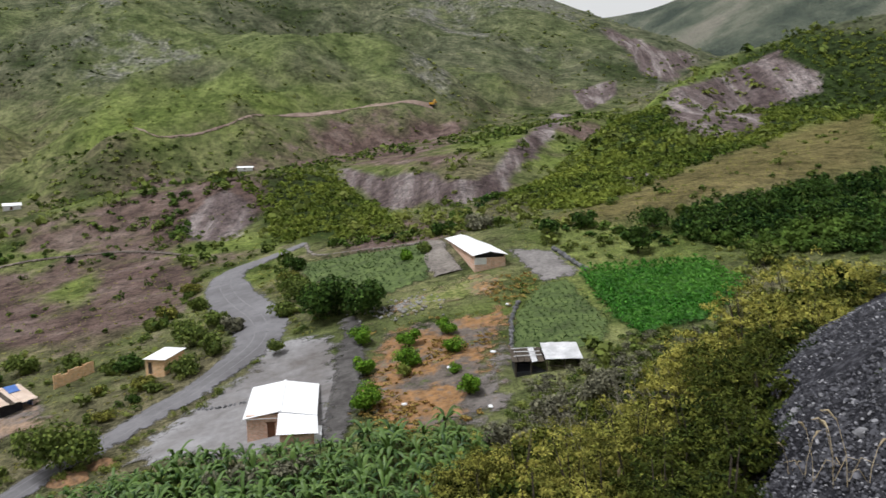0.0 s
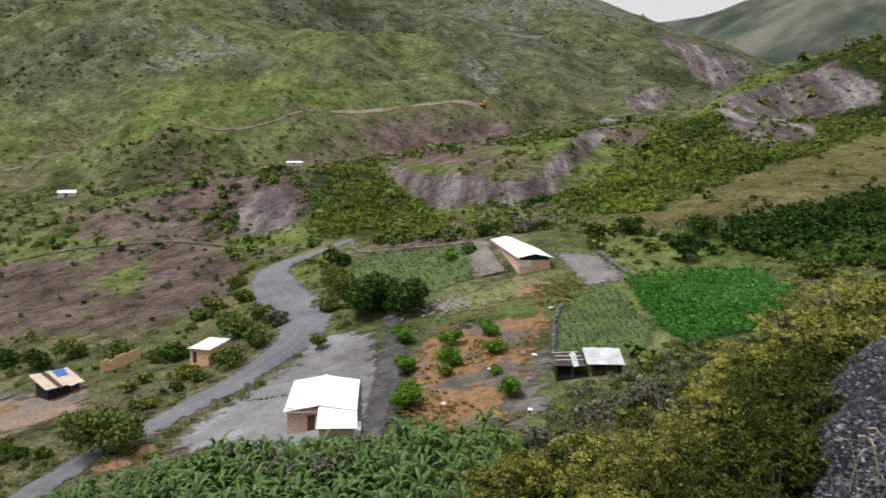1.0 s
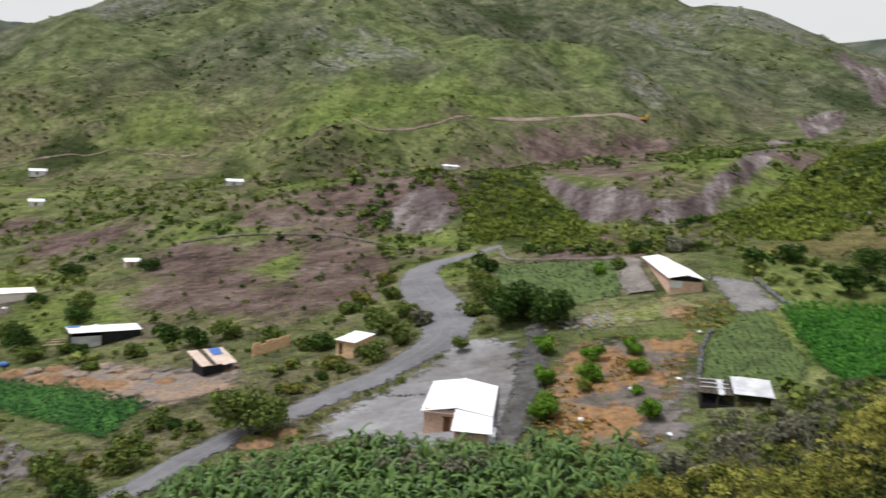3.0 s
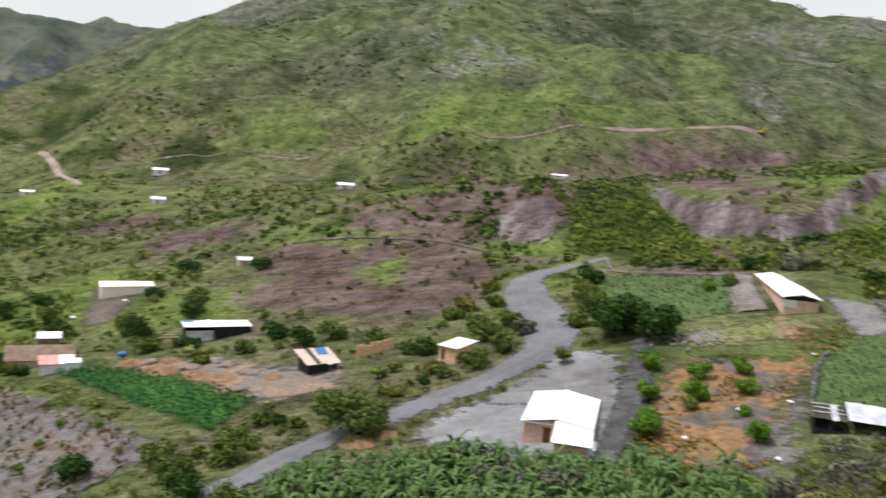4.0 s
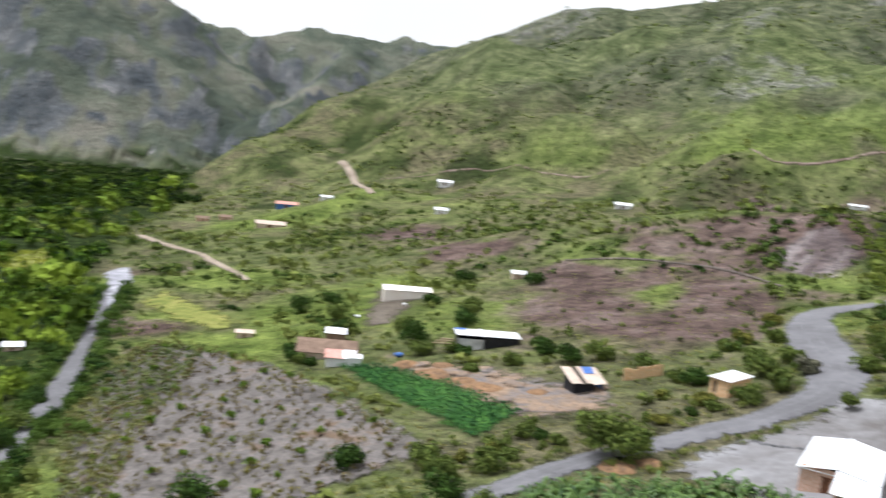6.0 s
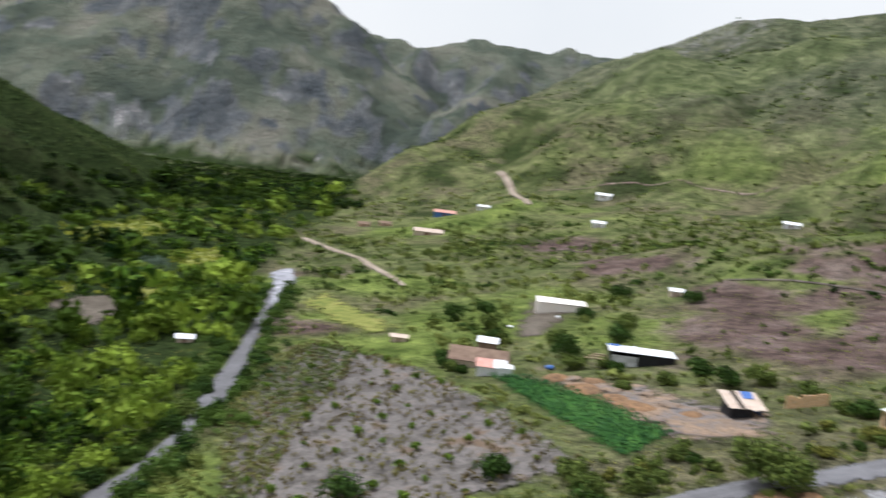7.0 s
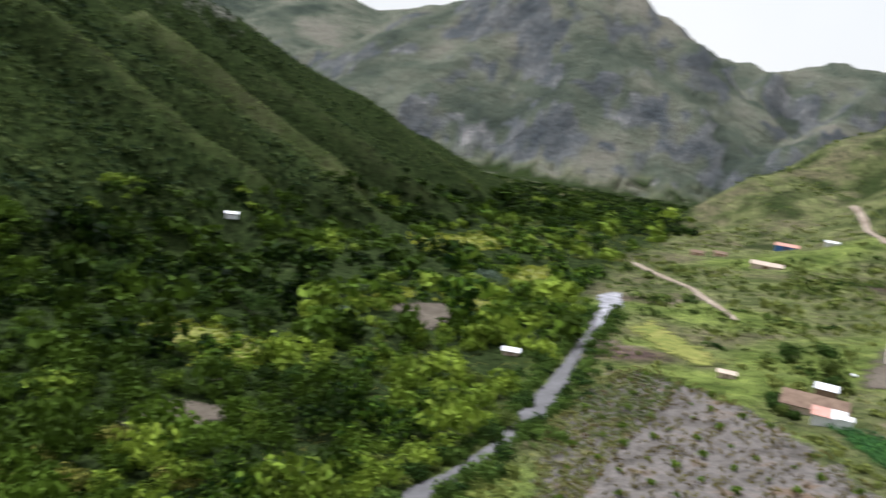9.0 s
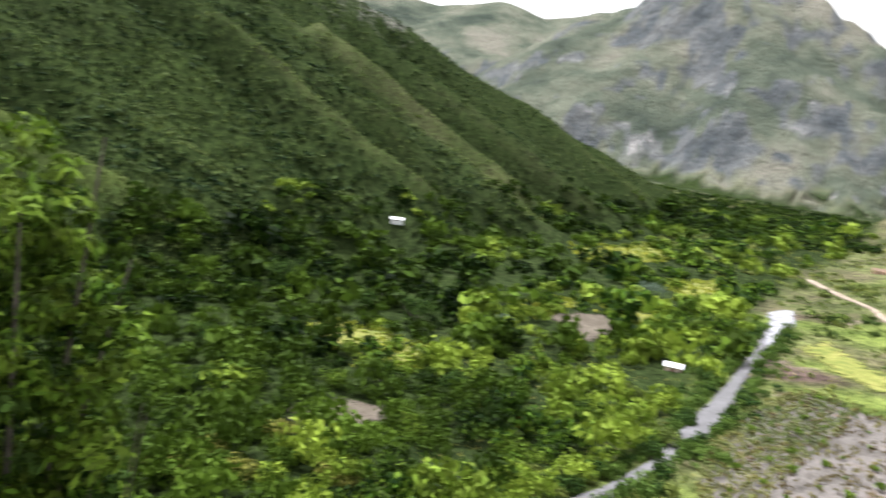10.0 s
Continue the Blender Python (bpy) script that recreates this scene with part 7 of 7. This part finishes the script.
# ---- close by: the bushes on the bank, the spoil and the dry grass ----
def near_bush(x, y, radius, high, material, label, seed, count, leaf, tone=0.5):
    e = thing("bank_shrub", x, y, 0, 0.3, label, "bush", "shrubs on the near bank")
    rng = random.Random(seed)
    verts, faces = [], []
    for k in range(6):
        a, s = rng.uniform(0, 6.28), rng.uniform(0.2, 0.6) * radius
        v, f = tube([(0, 0, -0.2), (math.cos(a) * s * 0.5, math.sin(a) * s * 0.5, high * 0.45), (math.cos(a) * s, math.sin(a) * s, high * rng.uniform(0.7, 1.0))], [0.03, 0.02, 0.006], 5)
        faces += [tuple(i + len(verts) for i in q) for q in f]
        verts += v
    link("stem", verts, faces, M_WOOD, e, "thin branching dark stem")
    c = crown_mesh("foliage", count, leaf, seed, 1.0, 18, material, radius, high * 0.78, 0.0, tone)
    c.parent = e


def near_twigs(x, y, radius, high, seed):
    """A half-bare grey bush: many thin upright twigs and few leaves."""
    e = thing("twiggy_bush", x, y, 0, 0.2, "half-bare grey twiggy bush on the near bank", "bush", "shrubs on the near bank")
    rng = random.Random(seed)
    verts, faces = [], []
    for k in range(80):
        a, s, q = rng.uniform(0, 6.28), math.sqrt(rng.random()) * radius, rng.uniform(0.6, 1.0)
        b = a + rng.uniform(-0.8, 0.8)
        v, f = tube([(math.cos(a) * s * 0.35, math.sin(a) * s * 0.35, 0), (math.cos(a) * s * 0.8, math.sin(a) * s * 0.8, high * q * 0.55), (math.cos(b) * s * 1.1, math.sin(b) * s * 1.1, high * q)], [0.022, 0.015, 0.006], 3)
        faces += [tuple(i + len(verts) for i in g) for g in f]
        verts += v
    link("twig_growth", verts, faces, M_TWIG, e, "thin grey twigs")
    c = crown_mesh("foliage", 1500, 0.075, seed, 1.0, 16, L_OLIVE, radius, high * 0.68, 0.0, 0.2)
    c.parent = e


# direction and height of the top in degrees, distance and half width in metres
OLIVE_BUSHES = [(20.6, -7.8, 38, 2.5), (18.4, -9.6, 30, 1.6), (23.0, -8.6, 36, 2.2), (25.0, -10.0, 31, 1.3), (21.6, -10.5, 27, 1.5), (15.6, -11.9, 32, 2.0), (11.7, -16.7, 23, 1.7), (8.2, -18.0, 24, 1.7), (4.8, -18.4, 27, 1.7), (1.4, -19.9, 27, 1.5), (10.3, -20.1, 15.5, 1.0), (6.1, -20.7, 17, 1.2), (2.7, -21.7, 19, 1.1), (17.6, -12.3, 30, 1.1), (13.0, -14.7, 26, 1.4), (9.6, -16.5, 28, 1.5)]
# dark-leaved bushes, set also where the hollow among the others is shaded
DARK_BUSHES = [(13.9, -20.4, 13.5, 0.91), (18.4, -13.4, 23, 1.56), (16.5, -16.2, 16, 1.43), (18.8, -17.1, 15, 0.91), (14.4, -18.1, 15.5, 1.17), (17.2, -19.3, 12.5, 0.91), (19.5, -14.8, 19, 0.78), (20.2, -11.7, 26, 1.17)]
TWIGGY_BUSHES = [(12.6, -13.8, 36, 1.8), (10.1, -14.8, 34, 1.9), (7.5, -15.3, 46, 1.9), (14.8, -13.0, 33, 1.4), (5.4, -16.6, 50, 1.8)]
for kind, group in ((0, OLIVE_BUSHES), (1, DARK_BUSHES), (2, TWIGGY_BUSHES)):
    for k, (deg, top, r, wide) in enumerate(group):
        x, y = math.sin(radians(deg)) * r, math.cos(radians(deg)) * r
        high = max(0.75, EYE + math.tan(radians(top)) * r - float(height(x, y)) + 0.25)
        if kind == 2:
            near_twigs(x, y, wide, min(high, 2.2), 360 + k)
        else:
            near_bush(x, y, wide, high, (L_OLIVE, L_NEAR)[kind], ("yellow-green bush on the near bank", "dark green leafy bush on the near bank")[kind], 300 + 40 * kind + k, (5200, 8500)[kind], 0.026 + 0.0014 * r, (0.22, 0.45, 0.62)[k % 3] if kind == 0 else 0.18)
x, y, nrng = spots(1500, 0, 24, 9, 60, 44)
keep = ~inside(x, y, CLEAR[-1], 0.3) & (np.hypot(x, y) > 10)
x, y = x[keep], y[keep]
fill = np.arange(len(x)) % 3 > 0
for who, leaves, label in ((fill, L_NEAR, "low dark leafy undergrowth on the near bank"), (~fill, L_OLIVE, "low yellow-green undergrowth on the near bank")):
    mass("bank_undergrowth", leafy, x[who], y[who], nrng.uniform(0.3, 0.75, who.sum()) * (0.45 + np.hypot(x[who], y[who]) / 45), nrng.uniform(0.7, 1.2, who.sum()), nrng.uniform(0, 1, who.sum()) * 0.4, leaves, label, "undergrowth", 45)

e = thing("broken_stump", 4.6, 23.9, 20, 0.1, "pale broken branch stump among the bushes", "stump")
v, f = tube([(0, 0, -0.2), (0.02, 0, 0.35), (0.0, 0.03, 0.75), (0.03, 0.02, 0.9)], [0.07, 0.06, 0.05, 0.01], 7)
link("stem", v, f, M_STRAW, e)
v, f = tube([(0.01, 0, 0.35), (-0.16, 0, 0.5), (-0.2, 0, 0.62)], [0.04, 0.03, 0.01], 6)
link("branch", v, f, M_STRAW, e)

for k, (x, y, h, r, m, seed) in enumerate(((-22.2, -3.9, 20.3, 3.3, L_VALLEY, 401), (-20.8, -5.6, 16.0, 2.8, L_DARK, 402), (-23.0, -2.2, 12.0, 2.0, L_DARK, 403))):
    tree("hillside_tree", x, y, h, r, m, "tall leafy tree on the slope below the viewpoint", seed, (20000, 10000, 9000)[k], 0.19, low=0.15, lobes=130, stout=0.4)


def stalk(x, y, high, lean, seed):
    """A dry grass stem with a drooping ear."""
    e = thing("dry_grass_stem", x, y, lean, 0.05, "dry straw-coloured grass stem on the spoil bank", "grass stem", "dry grass stems")
    rng = random.Random(seed)
    b = rng.uniform(0.02, 0.16)
    v, f = tube([(0, 0, 0), (0.04, 0, high * 0.5), (0.12 + b * 0.3, 0, high * 0.9), (0.2 + b, 0, high * (1.0 - b * 0.2))], [0.006, 0.005, 0.004, 0.002], 5)
    link("stem", v, f, M_STRAW, e)
    v, f = tube([(0.12 + b * 0.3, 0, high * 0.88), (0.17 + b * 0.6, 0, high * 0.98), (0.2 + b, 0, high * (1.0 - b * 0.2))], [0.007, 0.015, 0.003], 6)
    link("ear", v, f, M_STRAW, e, "pale feathery ear")
    v, f = tube([(0, 0, high * 0.2), (-0.12, 0.05, high * 0.5), (-0.3, 0.1, high * 0.45)], [0.004, 0.006, 0.001], 4)
    link("blade", v, f, M_STRAW, e)


for k, (px, py, h, lean) in enumerate(((4.8, 11.1, 1.0, 190), (4.8, 11.7, 0.95, 175), (4.8, 10.7, 1.05, 160), (4.9, 12.3, 0.75, 20), (5.0, 13.1, 0.6, 200), (4.9, 10.4, 0.6, 30), (5.0, 11.6, 0.7, 100))):
    stalk(px, py, 1.05 * h, lean, k)


# a heap of grey field stones in the pasture, and bare saplings by the yard
pile = thing("stone_pile", -6.5, 152.5, 0, 0, "loose pile of grey field stones in the dry pasture", "stones")
prng = random.Random(61)
bm = bmesh.new()
bmesh.ops.create_icosphere(bm, subdivisions=1, radius=1.0)
for v in bm.verts:
    v.co = Vector((v.co.x * 1.1, v.co.y * 0.8, v.co.z * 0.6)) * prng.uniform(0.8, 1.15)
field_stone = bpy.data.meshes.new("stone")
bm.to_mesh(field_stone)
bm.free()
field_stone.materials.append(M_FIELDSTONE)
for k in range(150):
    dx, dy = prng.gauss(0, 3.0), prng.gauss(0, 2.2)
    s = prng.uniform(0.12, 0.42)
    ob = new("stone", field_stone)
    ob.parent = pile
    ob.matrix_basis = pose(dx, dy, float(height(-6.5 + dx, 152.5 + dy)) - pile.location.z + 0.2, prng.uniform(-30, 30), prng.uniform(-30, 30), prng.uniform(0, 360)) @ Matrix.Diagonal((s, s, s, 1))


def sapling(x, y, high, seed):
    """A thin bare young tree with a few twigs."""
    e = thing("sapling", x, y, 0, 0.1, "thin bare sapling beside the gravel road", "sapling", "saplings")
    srng = random.Random(seed)
    verts, faces = tube([(0, 0, 0), (0.05, 0, high * 0.5), (0.1, 0.05, high)], [0.05, 0.035, 0.012], 5)
    for k in range(9):
        a, z = srng.uniform(0, 6.28), high * srng.uniform(0.35, 0.95)
        v, f = tube([(0.05, 0, z), (math.cos(a) * 0.35, math.sin(a) * 0.35, z + 0.3)], [0.016, 0.006], 4)
        faces += [tuple(i + len(verts) for i in q) for q in f]
        verts += v
    link("stem", verts, faces, M_TWIG, e)


for k, (x, y, h) in enumerate(((-37.5, 139, 2.2), (-44, 131, 1.8), (-47.5, 124, 1.8), (-31, 134, 1.4), (-50.5, 118.5, 1.9))):
    sapling(x, y, h, 90 + k)


# loose stones on the spoil
rng = random.Random(31)
shapes = []
for k in range(5):
    bm = bmesh.new()
    bmesh.ops.create_icosphere(bm, subdivisions=1, radius=1.0)
    for v in bm.verts:
        v.co = Vector((v.co.x, v.co.y * 0.8, v.co.z * 0.6)) * rng.uniform(0.75, 1.2)
    shapes.append(bm)
bank_stones = new("spoil_stones")
bank_stones.matrix_world = pose(10, 12, float(height(10, 12)))
tagged(bank_stones, "loose grey stones lying on the dark spoil", "stones")
meshes = []
for bm in shapes:
    me = bpy.data.meshes.new("stone")
    bm.to_mesh(me)
    me.materials.append(M_PEBBLE)
    meshes.append(me)
count = 0
while count < 300:
    x, y = rng.uniform(1, 17), rng.uniform(2, 25)
    if float(region(np.array([x]), np.array([y]), CLEAR[-1], 1.0)[1][0]) < 0.1:
        continue
    s = rng.uniform(0.03, 0.085) * (1 + 1.0 * (rng.random() > 0.93))
    ob = new("stone", meshes[count % 5])
    ob.parent = bank_stones
    ob.matrix_basis = bank_stones.matrix_world.inverted() @ pose(x, y, float(height(x, y)) + 0.05 + 0.2 * s, rng.uniform(-30, 30), rng.uniform(-30, 30), rng.uniform(0, 360)) @ Matrix.Diagonal((s, s, s, 1))
    count += 1
gx, gy, grng = spots(30000, 14, 34, 5, 28, 33)
ok = inside(gx, gy, CLEAR[-1], -0.1)
gx, gy = gx[ok], gy[ok]
pebble = np.array([(-1, -0.8, 0), (1, -0.7, 0), (0.9, 0.8, 0), (-0.8, 0.9, 0), (-0.4, -0.3, 0.8), (0.5, -0.35, 0.9), (0.4, 0.4, 0.7), (-0.45, 0.35, 0.85)]) * 0.5
sides = np.array([(0, 1, 5, 4), (1, 2, 6, 5), (2, 3, 7, 6), (3, 0, 4, 7), (4, 5, 6, 7)])
mass("spoil_gravel", [(pebble, sides)], gx, gy, grng.uniform(0.018, 0.06, len(gx)) * (1 + 1.3 * (grng.uniform(0, 1, len(gx)) > 0.95)), grng.uniform(0.7, 1.4, len(gx)), grng.uniform(0, 1, len(gx)), M_GRAVEL, "dark loose gravel on the spoil bank", "gravel", 34, 0.11)
